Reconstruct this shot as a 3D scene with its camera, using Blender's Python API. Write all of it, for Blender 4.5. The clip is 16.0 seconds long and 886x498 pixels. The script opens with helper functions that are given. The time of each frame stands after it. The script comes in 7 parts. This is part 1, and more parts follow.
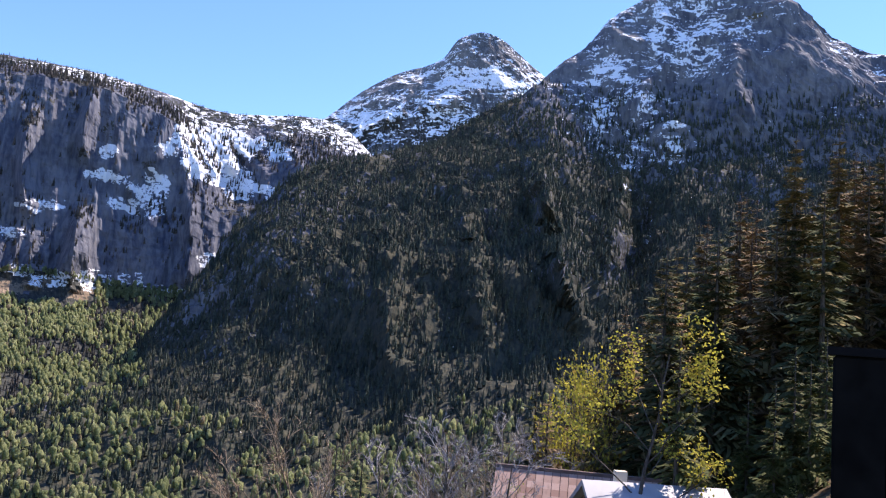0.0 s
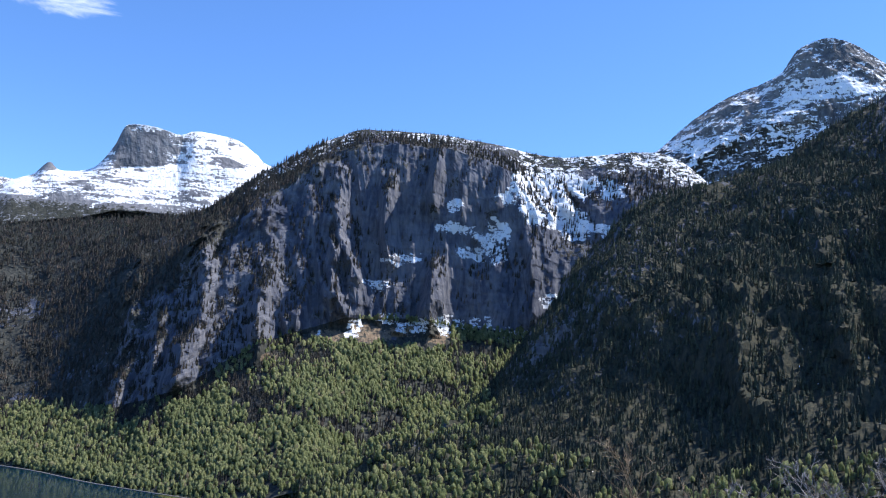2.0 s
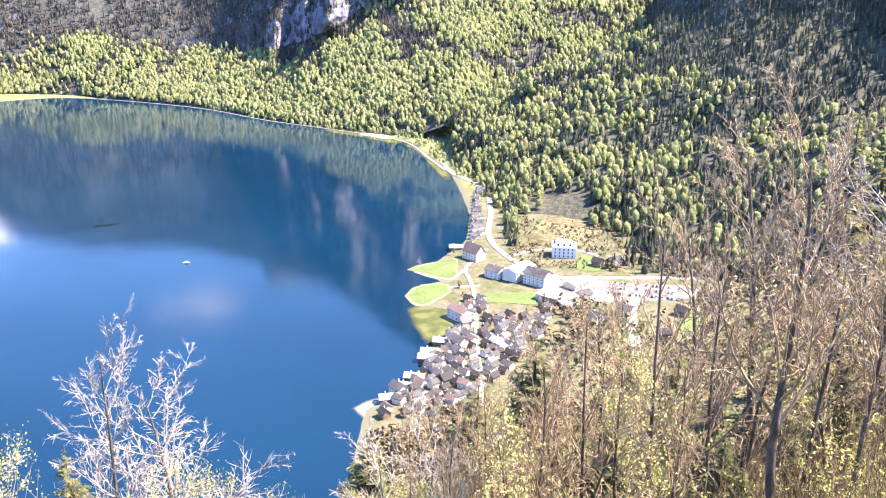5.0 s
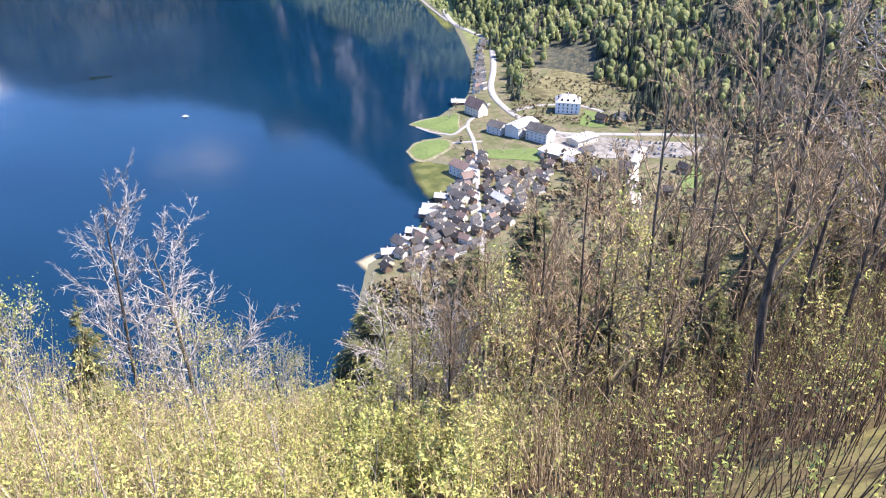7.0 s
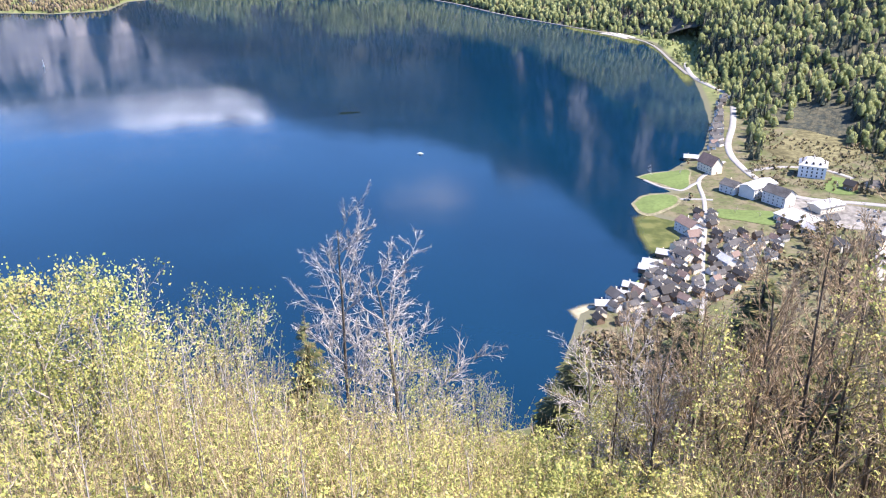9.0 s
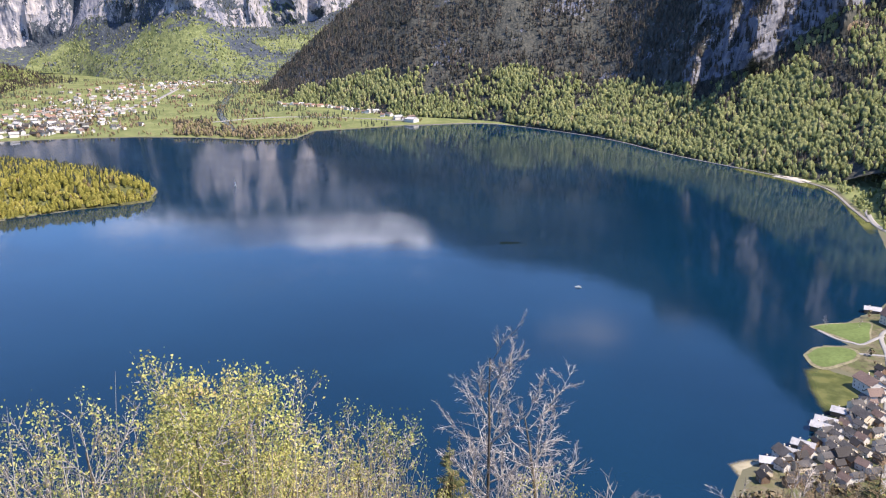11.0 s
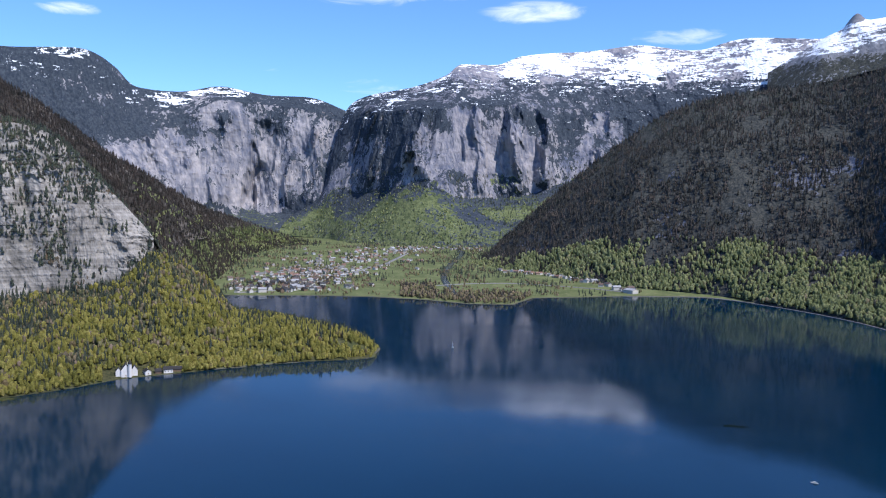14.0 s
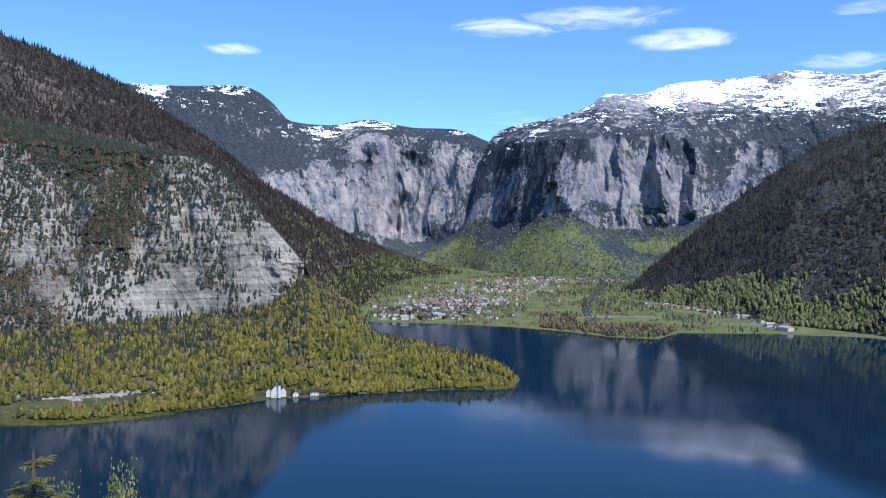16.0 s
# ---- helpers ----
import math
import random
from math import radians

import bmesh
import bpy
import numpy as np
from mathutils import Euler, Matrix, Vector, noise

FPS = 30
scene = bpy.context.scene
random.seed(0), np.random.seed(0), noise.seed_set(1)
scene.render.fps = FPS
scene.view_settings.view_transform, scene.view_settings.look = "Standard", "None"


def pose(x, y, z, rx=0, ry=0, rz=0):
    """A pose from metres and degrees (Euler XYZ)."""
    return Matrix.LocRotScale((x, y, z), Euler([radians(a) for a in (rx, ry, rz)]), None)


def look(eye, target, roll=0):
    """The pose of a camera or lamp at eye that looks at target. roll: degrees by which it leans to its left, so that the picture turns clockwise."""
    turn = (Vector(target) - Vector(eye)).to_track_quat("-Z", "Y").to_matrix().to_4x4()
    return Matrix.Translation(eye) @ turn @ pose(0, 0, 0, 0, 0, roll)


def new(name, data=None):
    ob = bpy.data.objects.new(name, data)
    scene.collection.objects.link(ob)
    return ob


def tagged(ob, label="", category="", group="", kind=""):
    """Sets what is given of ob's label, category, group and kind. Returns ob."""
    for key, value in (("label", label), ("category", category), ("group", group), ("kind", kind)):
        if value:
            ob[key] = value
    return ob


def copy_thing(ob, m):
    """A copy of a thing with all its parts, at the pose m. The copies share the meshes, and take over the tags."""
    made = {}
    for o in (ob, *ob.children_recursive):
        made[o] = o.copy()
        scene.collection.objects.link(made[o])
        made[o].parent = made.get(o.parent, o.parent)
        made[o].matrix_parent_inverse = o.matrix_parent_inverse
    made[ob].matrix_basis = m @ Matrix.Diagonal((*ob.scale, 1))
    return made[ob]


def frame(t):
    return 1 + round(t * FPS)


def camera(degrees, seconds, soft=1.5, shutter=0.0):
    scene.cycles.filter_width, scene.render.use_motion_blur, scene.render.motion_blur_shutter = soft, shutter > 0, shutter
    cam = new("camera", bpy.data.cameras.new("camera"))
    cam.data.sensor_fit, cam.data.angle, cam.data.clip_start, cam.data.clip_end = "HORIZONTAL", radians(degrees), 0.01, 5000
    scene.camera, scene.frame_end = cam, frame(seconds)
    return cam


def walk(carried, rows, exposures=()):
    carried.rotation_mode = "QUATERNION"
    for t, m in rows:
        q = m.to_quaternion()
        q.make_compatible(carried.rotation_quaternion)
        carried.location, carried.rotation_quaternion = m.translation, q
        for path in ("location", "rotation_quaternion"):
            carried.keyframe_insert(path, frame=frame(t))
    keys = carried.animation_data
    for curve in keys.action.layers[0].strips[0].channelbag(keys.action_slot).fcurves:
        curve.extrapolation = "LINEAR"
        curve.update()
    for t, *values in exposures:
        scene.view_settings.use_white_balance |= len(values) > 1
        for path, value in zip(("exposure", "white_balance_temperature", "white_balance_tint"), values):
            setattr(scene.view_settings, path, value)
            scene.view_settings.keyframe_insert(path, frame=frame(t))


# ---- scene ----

# The eye stands on a viewing terrace 255 m above the lake (z = 0). Bearings are degrees clockwise from +y.
EYE = Vector((0.0, 0.0, 255.0))
cam = camera(56.25, 16.0, soft=1.15)


def aim(bearing, rise, lean):
    b, e = radians(bearing), radians(rise)
    return look(EYE, EYE + Vector((math.sin(b) * math.cos(e), math.cos(b) * math.cos(e), math.sin(e))), lean)


TURN = [
    (0, 52.92, 6.62, 4.29), (0.5, 48.85, 7.44, 4.21), (1, 43.5, 7.99, 3.89), (1.5, 36.7, 8.0, 3.83),
    (2, 29.56, 7.68, 3.42), (2.5, 23.83, 6.73, 2.77), (3, 21.86, 2.59, 2.35), (3.5, 21.19, -1.89, 1.96),
    (4, 20.92, -6.81, 1.35), (4.5, 20.59, -12.34, 0.76), (5, 20.25, -17.63, 0.7), (5.2, 20.13, -19.3, 0.67),
    (6.25, 21.0, -25.2, 0.75), (7.3, 18.62, -28.11, 0.71), (7.5, 16.25, -28.24, 0.53), (8, 11.07, -27.93, 0.09),
    (8.5, 7.57, -26.62, 0.05), (9, 3.77, -24.5, -0.27), (9.2, 1.89, -23.57, -0.53), (11.3, -9.07, -14.17, 0.06),
    (11.5, -10.25, -13.19, 0.11), (12, -13.4, -9.95, -0.18), (12.5, -15.77, -8.08, -0.13), (13, -18.29, -6.89, 0.19),
    (13.5, -20.35, -5.39, 0.25), (14, -22.57, -4.02, 0.45), (14.5, -25.41, -2.56, 0.64), (15, -28.06, -1.84, 0.72),
    (15.5, -30.7, -1.93, 0.72), (16, -32.32, -2.04, 0.77),
]
walk(cam, [(t, aim(b, e, r)) for t, b, e, r in TURN], exposures=[
    (0.0, 0.88, 6900, 23), (1.0, 0.74, 6700, 14), (2.0, 0.42, 6350, 12), (2.5, 0.29, 6200, 11), (3.0, 0.45, 6450, 14), (3.5, 1.2, 6800, 22),
    (4.0, 2.0, 7100, 22), (4.5, 2.66, 7450, 22), (5.2, 2.54, 7450, 22), (7.3, 1.78, 6850, 18), (9.2, 1.8, 6950, 18), (11.3, 1.06, 7400, 18),
    (12.5, 0.38, 6750, 19), (14.0, 0.17, 6050, 15), (16.0, 0.2, 6050, 11),
])

# ---- daylight ----
SUN_BEARING, SUN_RISE = 106.0, 54.0
world = bpy.data.worlds.new("sky")
scene.world = world
world.use_nodes = True
wn, wl = world.node_tree.nodes, world.node_tree.links
wn.clear()
w_out = wn.new("ShaderNodeOutputWorld")
w_bg = wn.new("ShaderNodeBackground")
w_sky = wn.new("ShaderNodeTexSky")
w_sky.sky_type = 'NISHITA'
w_sky.sun_disc = False
w_sky.sun_elevation = radians(SUN_RISE)
w_sky.sun_rotation = radians(SUN_BEARING)
w_sky.altitude = 900
w_sky.air_density = 1.0
w_sky.dust_density = 0.0
w_sky.ozone_density = 5.0
w_bg.inputs["Strength"].default_value = 0.145
wl.new(w_bg.outputs[0], w_out.inputs[0])


def cloud_mask():
    """Thin fair-weather clouds low over the plateau: soft noise kept to a few drifting patches of the sky."""
    tc = wn.new("ShaderNodeTexCoord")
    total = None
    for b, e, wide, high, amount in ((-16.4, 11.9, 3.4, 0.7, 1.0), (-28.2, 12.9, 3.6, 0.7, 0.85), (-21.8, 13.5, 5.6, 0.8, 0.78), (-46.5, 11.0, 1.9, 0.4, 0.9),
                                     (-6.8, 10.1, 2.8, 0.5, 0.9), (-34.0, 8.0, 2.0, 0.5, 0.35), (-27.5, 6.9, 2.2, 0.6, 0.5),
                                     (2.5, 20.8, 3.5, 0.9, 0.8), (-5.5, 13.1, 2.0, 0.5, 0.7), (-29.0, 9.6, 2.0, 0.45, 0.25)):
        rb, re = radians(b), radians(e)
        centre = Vector((math.sin(rb) * math.cos(re), math.cos(rb) * math.cos(re), math.sin(re)))
        side, up = Vector((math.cos(rb), -math.sin(rb), 0.0)), Vector((0, 0, 1))
        parts = []
        for axis, size in ((side, wide), (up, high)):
            d = wn.new("ShaderNodeVectorMath")
            d.operation = 'DOT_PRODUCT'
            wl.new(tc.outputs["Generated"], d.inputs[0])
            d.inputs[1].default_value = axis
            m = wn.new("ShaderNodeMath")
            m.operation = 'SUBTRACT'
            wl.new(d.outputs["Value"], m.inputs[0])
            m.inputs[1].default_value = centre.dot(axis)
            q = wn.new("ShaderNodeMath")
            q.operation = 'DIVIDE'
            wl.new(m.outputs[0], q.inputs[0])
            q.inputs[1].default_value = radians(size)
            p = wn.new("ShaderNodeMath")
            p.operation = 'MULTIPLY'
            wl.new(q.outputs[0], p.inputs[0])
            wl.new(q.outputs[0], p.inputs[1])
            parts.append(p)
        s = wn.new("ShaderNodeMath")
        s.operation = 'ADD'
        wl.new(parts[0].outputs[0], s.inputs[0])
        wl.new(parts[1].outputs[0], s.inputs[1])
        f = wn.new("ShaderNodeMapRange")
        f.interpolation_type = 'SMOOTHSTEP'
        f.inputs["From Min"].default_value = 2.2
        f.inputs["From Max"].default_value = 0.0
        f.inputs["To Max"].default_value = amount
        wl.new(s.outputs[0], f.inputs["Value"])
        if total is None:
            total = f
        else:
            t = wn.new("ShaderNodeMath")
            t.operation = 'MAXIMUM'
            wl.new(total.outputs[0], t.inputs[0])
            wl.new(f.outputs[0], t.inputs[1])
            total = t
    mp = wn.new("ShaderNodeMapping")
    mp.inputs["Scale"].default_value = (11, 11, 44)
    wl.new(tc.outputs["Generated"], mp.inputs["Vector"])
    nz = wn.new("ShaderNodeTexNoise")
    nz.inputs["Scale"].default_value = 1.6
    nz.inputs["Detail"].default_value = 7
    nz.inputs["Roughness"].default_value = 0.62
    nz.inputs["Distortion"].default_value = 0.9
    wl.new(mp.outputs[0], nz.inputs["Vector"])
    a = wn.new("ShaderNodeMath")
    a.operation = 'ADD'
    big = wn.new("ShaderNodeMath")
    big.operation = 'MULTIPLY'
    big.inputs[1].default_value = 1.5
    wl.new(nz.outputs[0], big.inputs[0])
    wl.new(big.outputs[0], a.inputs[0])
    wl.new(total.outputs[0], a.inputs[1])
    r = wn.new("ShaderNodeMapRange")
    r.interpolation_type = 'SMOOTHSTEP'
    r.inputs["From Min"].default_value = 1.15
    r.inputs["From Max"].default_value = 2.15
    r.inputs["To Max"].default_value = 0.8
    wl.new(a.outputs[0], r.inputs["Value"])
    return r


w_mix = wn.new("ShaderNodeMix")
w_mix.data_type = 'RGBA'
w_mix.inputs["B"].default_value = (8.2, 8.6, 9.4, 1)
wl.new(cloud_mask().outputs[0], w_mix.inputs["Factor"])
w_tint = wn.new("ShaderNodeMix")
w_tint.data_type, w_tint.blend_type = 'RGBA', 'MULTIPLY'
w_tint.inputs["Factor"].default_value = 1.0
w_tint.inputs["B"].default_value = (0.72, 0.95, 1.22, 1)
wl.new(w_sky.outputs[0], w_tint.inputs["A"])
wl.new(w_tint.outputs["Result"], w_mix.inputs["A"])
wl.new(w_mix.outputs["Result"], w_bg.inputs["Color"])

sun = new("sun", bpy.data.lights.new("sun", 'SUN'))
sun.data.energy = 5.0
sun.data.angle = radians(0.55)
sun.data.color = (1.0, 0.955, 0.88)
sb, se = radians(SUN_BEARING), radians(SUN_RISE)
sun.matrix_world = look(Vector((math.sin(sb) * math.cos(se), math.cos(sb) * math.cos(se), math.sin(se))) * 4000, (0, 0, 0))


# ---- materials ----
class Shade:
    """A node material with short ways to noise, ramps and mixes, in metres of the world."""

    def __init__(self, name, rough=0.9, spec=0.25):
        self.mat = bpy.data.materials.new(name)
        self.mat.use_nodes = True
        self.n, self.l = self.mat.node_tree.nodes, self.mat.node_tree.links
        self.bsdf = self.n["Principled BSDF"]
        self.bsdf.inputs["Roughness"].default_value = rough
        self.bsdf.inputs["Specular IOR Level"].default_value = spec
        self.geo = self.n.new("ShaderNodeNewGeometry")

    def pos(self, sx=1, sy=1, sz=1):
        m = self.n.new("ShaderNodeMapping")
        m.inputs["Scale"].default_value = (sx, sy, sz)
        self.l.new(self.geo.outputs["Position"], m.inputs["Vector"])
        return m.outputs[0]

    def noise(self, metres, detail=4, rough=0.55, at=None, warp=0.0):
        t = self.n.new("ShaderNodeTexNoise")
        t.inputs["Scale"].default_value = 1 / metres
        t.inputs["Detail"].default_value = detail
        t.inputs["Roughness"].default_value = rough
        t.inputs["Distortion"].default_value = warp
        self.l.new(at if at else self.geo.outputs["Position"], t.inputs["Vector"])
        return t.outputs[0]

    def split(self, socket, k):
        s = self.n.new("ShaderNodeSeparateXYZ")
        self.l.new(socket, s.inputs[0])
        return s.outputs[k]

    def math(self, op, a, b=0.0):
        m = self.n.new("ShaderNodeMath")
        m.operation = op
        for i, v in enumerate((a, b)):
            if isinstance(v, (int, float)):
                m.inputs[i].default_value = v
            else:
                self.l.new(v, m.inputs[i])
        return m.outputs[0]

    def step(self, v, lo, hi, top=1.0):
        m = self.n.new("ShaderNodeMapRange")
        m.interpolation_type = 'SMOOTHSTEP'
        m.inputs["From Min"].default_value, m.inputs["From Max"].default_value = lo, hi
        m.inputs["To Max"].default_value = top
        self.l.new(v, m.inputs["Value"])
        return m.outputs[0]

    def mix(self, f, a, b):
        m = self.n.new("ShaderNodeMix")
        m.data_type = 'RGBA'
        for key, v in (("Factor", f), ("A", a), ("B", b)):
            if isinstance(v, tuple):
                m.inputs[key].default_value = (*v, 1)
            elif isinstance(v, (int, float)):
                m.inputs[key].default_value = v
            else:
                self.l.new(v, m.inputs[key])
        return m.outputs["Result"]

    def bump(self, height, metres, strength=1.0):
        b = self.n.new("ShaderNodeBump")
        b.inputs["Distance"].default_value = metres
        b.inputs["Strength"].default_value = strength
        self.l.new(height, b.inputs["Height"])
        self.l.new(b.outputs[0], self.bsdf.inputs["Normal"])

    def done(self, colour):
        if isinstance(colour, tuple):
            self.bsdf.inputs["Base Color"].default_value = (*colour, 1)
        else:
            self.l.new(colour, self.bsdf.inputs["Base Color"])
        return self.mat


def plain(name, colour, rough=0.8, spec=0.3, metres=0.3, vary=0.25, metal=0.0):
    """A nearly plain surface with grain and blotches."""
    s = Shade(name, rough, spec)
    s.bsdf.inputs["Metallic"].default_value = metal
    f = s.math('ADD', s.math('MULTIPLY', s.noise(metres, 5), 0.6), s.math('MULTIPLY', s.noise(metres * 9, 2), 0.4))
    lo = tuple(c * (1 - vary) for c in colour)
    hi = tuple(min(c * (1 + vary), 0.95) for c in colour)
    return s.done(s.mix(s.step(f, 0.3, 0.7), lo, hi))


def massif_shade(name, rock_lo, rock_hi, wood_lo, wood_hi, floor_lo, floor_hi, tree=9.0, streak=22.0, bed=11.0, band=0.12, ledge=(60, 14), relief=9.0):
    """Limestone with streaks and beds; woods, old snow and a loose floor lie where the mesh's cover names them."""
    s = Shade(name, 0.95, 0.1)
    at = s.n.new("ShaderNodeAttribute")
    at.attribute_name = "cover"
    split = s.n.new("ShaderNodeSeparateColor")
    s.l.new(at.outputs["Color"], split.inputs[0])
    wood, snow, loose = split.outputs[0], split.outputs[1], split.outputs[2]
    big, mid, fine = s.noise(190, 4, 0.6), s.noise(34, 5, 0.65), s.noise(7, 4, 0.65)
    stria = s.noise(1, 5, 0.62, s.pos(1 / streak, 1 / streak, 1 / (streak * 5)), 0.7)
    beds = s.noise(1, 3, 0.6, s.pos(1 / 260, 1 / 260, 1 / bed), 0.3)
    f = s.math('ADD', s.math('MULTIPLY', stria, 0.5 - band), s.math('ADD', s.math('MULTIPLY', beds, band), s.math('ADD', s.math('MULTIPLY', mid, 0.22), s.math('MULTIPLY', big, 0.28))))
    col = s.mix(s.step(f, 0.37, 0.62), rock_lo, rock_hi)
    crowns = s.noise(1, 3, 0.6, s.pos(1 / tree, 1 / tree, 0.55 / tree), 0.2)
    grain = s.math('SUBTRACT', s.math('ADD', s.math('MULTIPLY', mid, 1.5), s.math('MULTIPLY', crowns, 1.5)), 1.5)
    floor = s.mix(s.step(s.math('ADD', s.math('MULTIPLY', mid, 0.6), s.math('MULTIPLY', fine, 0.4)), 0.38, 0.62), floor_lo, floor_hi)
    col = s.mix(s.step(s.math('ADD', loose, s.math('MULTIPLY', s.math('SUBTRACT', mid, 0.5), 2.0)), 0.42, 0.58), col, floor)
    trees = s.mix(s.step(s.math('ADD', s.math('MULTIPLY', crowns, 0.6), s.math('MULTIPLY', fine, 0.4)), 0.38, 0.66), wood_lo, wood_hi)
    col = s.mix(s.step(s.math('ADD', wood, grain), 0.44, 0.56), col, trees)
    drift = s.noise(1, 6, 0.68, s.pos(1 / ledge[0], 1 / ledge[0], 1 / ledge[1]), 1.0)
    lies = s.math('ADD', snow, s.math('ADD', s.math('MULTIPLY', s.math('SUBTRACT', drift, 0.5), 3.4), s.math('MULTIPLY', s.math('SUBTRACT', crowns, 0.5), 1.6)))
    col = s.mix(s.step(lies, 0.44, 0.58), col, (0.85, 0.87, 0.9))
    s.bump(s.math('ADD', s.math('MULTIPLY', mid, 0.7), s.math('ADD', s.math('MULTIPLY', stria, 0.3), s.math('ADD', s.math('MULTIPLY', crowns, 0.25), s.math('MULTIPLY', beds, band)))), relief, 0.7)
    return s.done(col)


def leaf_shade(name, a, b, c, d, rough=0.75, glow=0.0, stand=0.0, clump=0.0, spec=0.1):
    """Foliage: four tints dealt out tree by tree, mottled within each crown."""
    s = Shade(name, rough, spec)
    r = s.geo.outputs["Random Per Island"]
    if stand:
        r = s.math('ADD', s.math('MULTIPLY', r, 0.6), s.math('MULTIPLY', s.step(s.noise(stand, 3), 0.32, 0.68), 0.4))
    if clump:
        s.bump(s.noise(clump * 0.8, 4, 0.7), clump * 2.2, 1.0)
    u = s.mix(s.step(r, 0.1, 0.5), a, b)
    u = s.mix(s.step(r, 0.55, 0.75), u, c)
    u = s.mix(s.step(r, 0.86, 0.95), u, d)
    m = s.step(s.noise(2.2, 4, 0.65), 0.36, 0.62)
    dark = s.n.new("ShaderNodeHueSaturation")
    dark.inputs["Value"].default_value = 0.6
    s.l.new(u, dark.inputs["Color"])
    col = s.mix(m, dark.outputs[0], u)
    if glow:
        s.bsdf.inputs["Subsurface Weight"].default_value = 0.0
        tr = s.n.new("ShaderNodeBsdfTranslucent")
        s.l.new(col, tr.inputs["Color"])
        mx = s.n.new("ShaderNodeMixShader")
        mx.inputs[0].default_value = glow
        s.l.new(s.bsdf.outputs[0], mx.inputs[1])
        s.l.new(tr.outputs[0], mx.inputs[2])
        s.l.new(mx.outputs[0], s.n["Material Output"].inputs[0])
    return s.done(col)


# The cirque rock is tinted blue for the haze in front of it.
M_CIRQUE = massif_shade("haze-blue grey limestone wall", (0.054, 0.064, 0.095), (0.19, 0.193, 0.215), (0.032, 0.037, 0.036), (0.085, 0.083, 0.07), (0.17, 0.125, 0.085), (0.3, 0.23, 0.16), 7.0, 15.0, 9.0, 0.06, (34, 13), 7.0)
# Aerial haze is put into the plateau's rock and wood colours as blue.
M_PLATEAU = massif_shade("haze-blue snowy plateau limestone", (0.088, 0.102, 0.145), (0.34, 0.315, 0.315), (0.027, 0.036, 0.05), (0.062, 0.074, 0.088), (0.06, 0.078, 0.034), (0.16, 0.18, 0.078), 12.0, 34.0, 16.0, 0.06, (90, 17), 12.0)
M_DOME = massif_shade("snow dome", (0.1, 0.105, 0.12), (0.26, 0.26, 0.27), (0.022, 0.027, 0.026), (0.075, 0.075, 0.06), (0.1, 0.1, 0.1), (0.2, 0.2, 0.2), 12.0, 40.0, 16.0, 0.12, (120, 22), 9.0)
# The back wall's bluish rock and woods carry distance haze in their colour.
M_BACK = massif_shade("pale haze-blue limestone wall", (0.11, 0.122, 0.16), (0.38, 0.35, 0.34), (0.027, 0.036, 0.05), (0.064, 0.076, 0.088), (0.06, 0.08, 0.035), (0.16, 0.17, 0.075), 12.0, 34.0, 16.0, 0.05, (90, 17), 12.0)
M_HORN = massif_shade("snowy horn rock", (0.07, 0.075, 0.085), (0.24, 0.23, 0.22), (0.02, 0.022, 0.018), (0.07, 0.062, 0.05), (0.1, 0.1, 0.1), (0.2, 0.2, 0.2), 10.0, 26.0, 14.0, 0.08, (60, 24), 10.0)
M_SPUR = massif_shade("forested limestone spur", (0.064, 0.071, 0.094), (0.2, 0.198, 0.205), (0.034, 0.04, 0.034), (0.085, 0.078, 0.052), (0.06, 0.05, 0.03), (0.14, 0.115, 0.07), 6.0, 16.0, 10.0, 0.08, (42, 17), 7.0)
M_FLANK = massif_shade("forested flank", (0.06, 0.055, 0.05), (0.16, 0.14, 0.12), (0.02, 0.02, 0.018), (0.066, 0.055, 0.044), (0.05, 0.07, 0.025), (0.14, 0.15, 0.06), 7.0, 20.0, 12.0, 0.05, (40, 14), 6.0)
M_CLIFF = massif_shade("pale bedded limestone", (0.12, 0.113, 0.1), (0.36, 0.336, 0.3), (0.03, 0.03, 0.022), (0.105, 0.08, 0.052), (0.1, 0.08, 0.05), (0.2, 0.15, 0.09), 5.0, 11.0, 5.0, 0.24, (40, 10), 6.0)
M_SHORE = massif_shade("wooded shore", (0.08, 0.076, 0.056), (0.2, 0.185, 0.14), (0.03, 0.034, 0.016), (0.09, 0.085, 0.04), (0.05, 0.06, 0.024), (0.13, 0.125, 0.058), 5.0, 14.0, 8.0, 0.05, (40, 10), 2.0)
L_CONIFER = leaf_shade("spruce needles", (0.052, 0.067, 0.057), (0.082, 0.099, 0.072), (0.115, 0.128, 0.082), (0.18, 0.165, 0.11), stand=55, clump=1.6)
L_LARCH = leaf_shade("grey larch and spruce", (0.048, 0.053, 0.047), (0.084, 0.079, 0.067), (0.128, 0.107, 0.09), (0.195, 0.158, 0.13), stand=55, clump=1.6)
L_FLANK = leaf_shade("brown wood and dark spruce", (0.032, 0.034, 0.03), (0.056, 0.049, 0.042), (0.084, 0.066, 0.056), (0.12, 0.092, 0.076), stand=70, clump=1.6)
# Beech greens are dulled with blue, which puts valley haze into the leaf colour.
L_BEECH = leaf_shade("spring beech leaves", (0.23, 0.28, 0.125), (0.37, 0.415, 0.19), (0.48, 0.505, 0.245), (0.42, 0.36, 0.235), 0.7, 0.45, 48, 2.2)
L_BEECH_GOLD = leaf_shade("golden spring leaves", (0.25, 0.25, 0.065), (0.42, 0.395, 0.1), (0.56, 0.5, 0.145), (0.31, 0.24, 0.13), 0.7, 0.42, 34, 2.2)
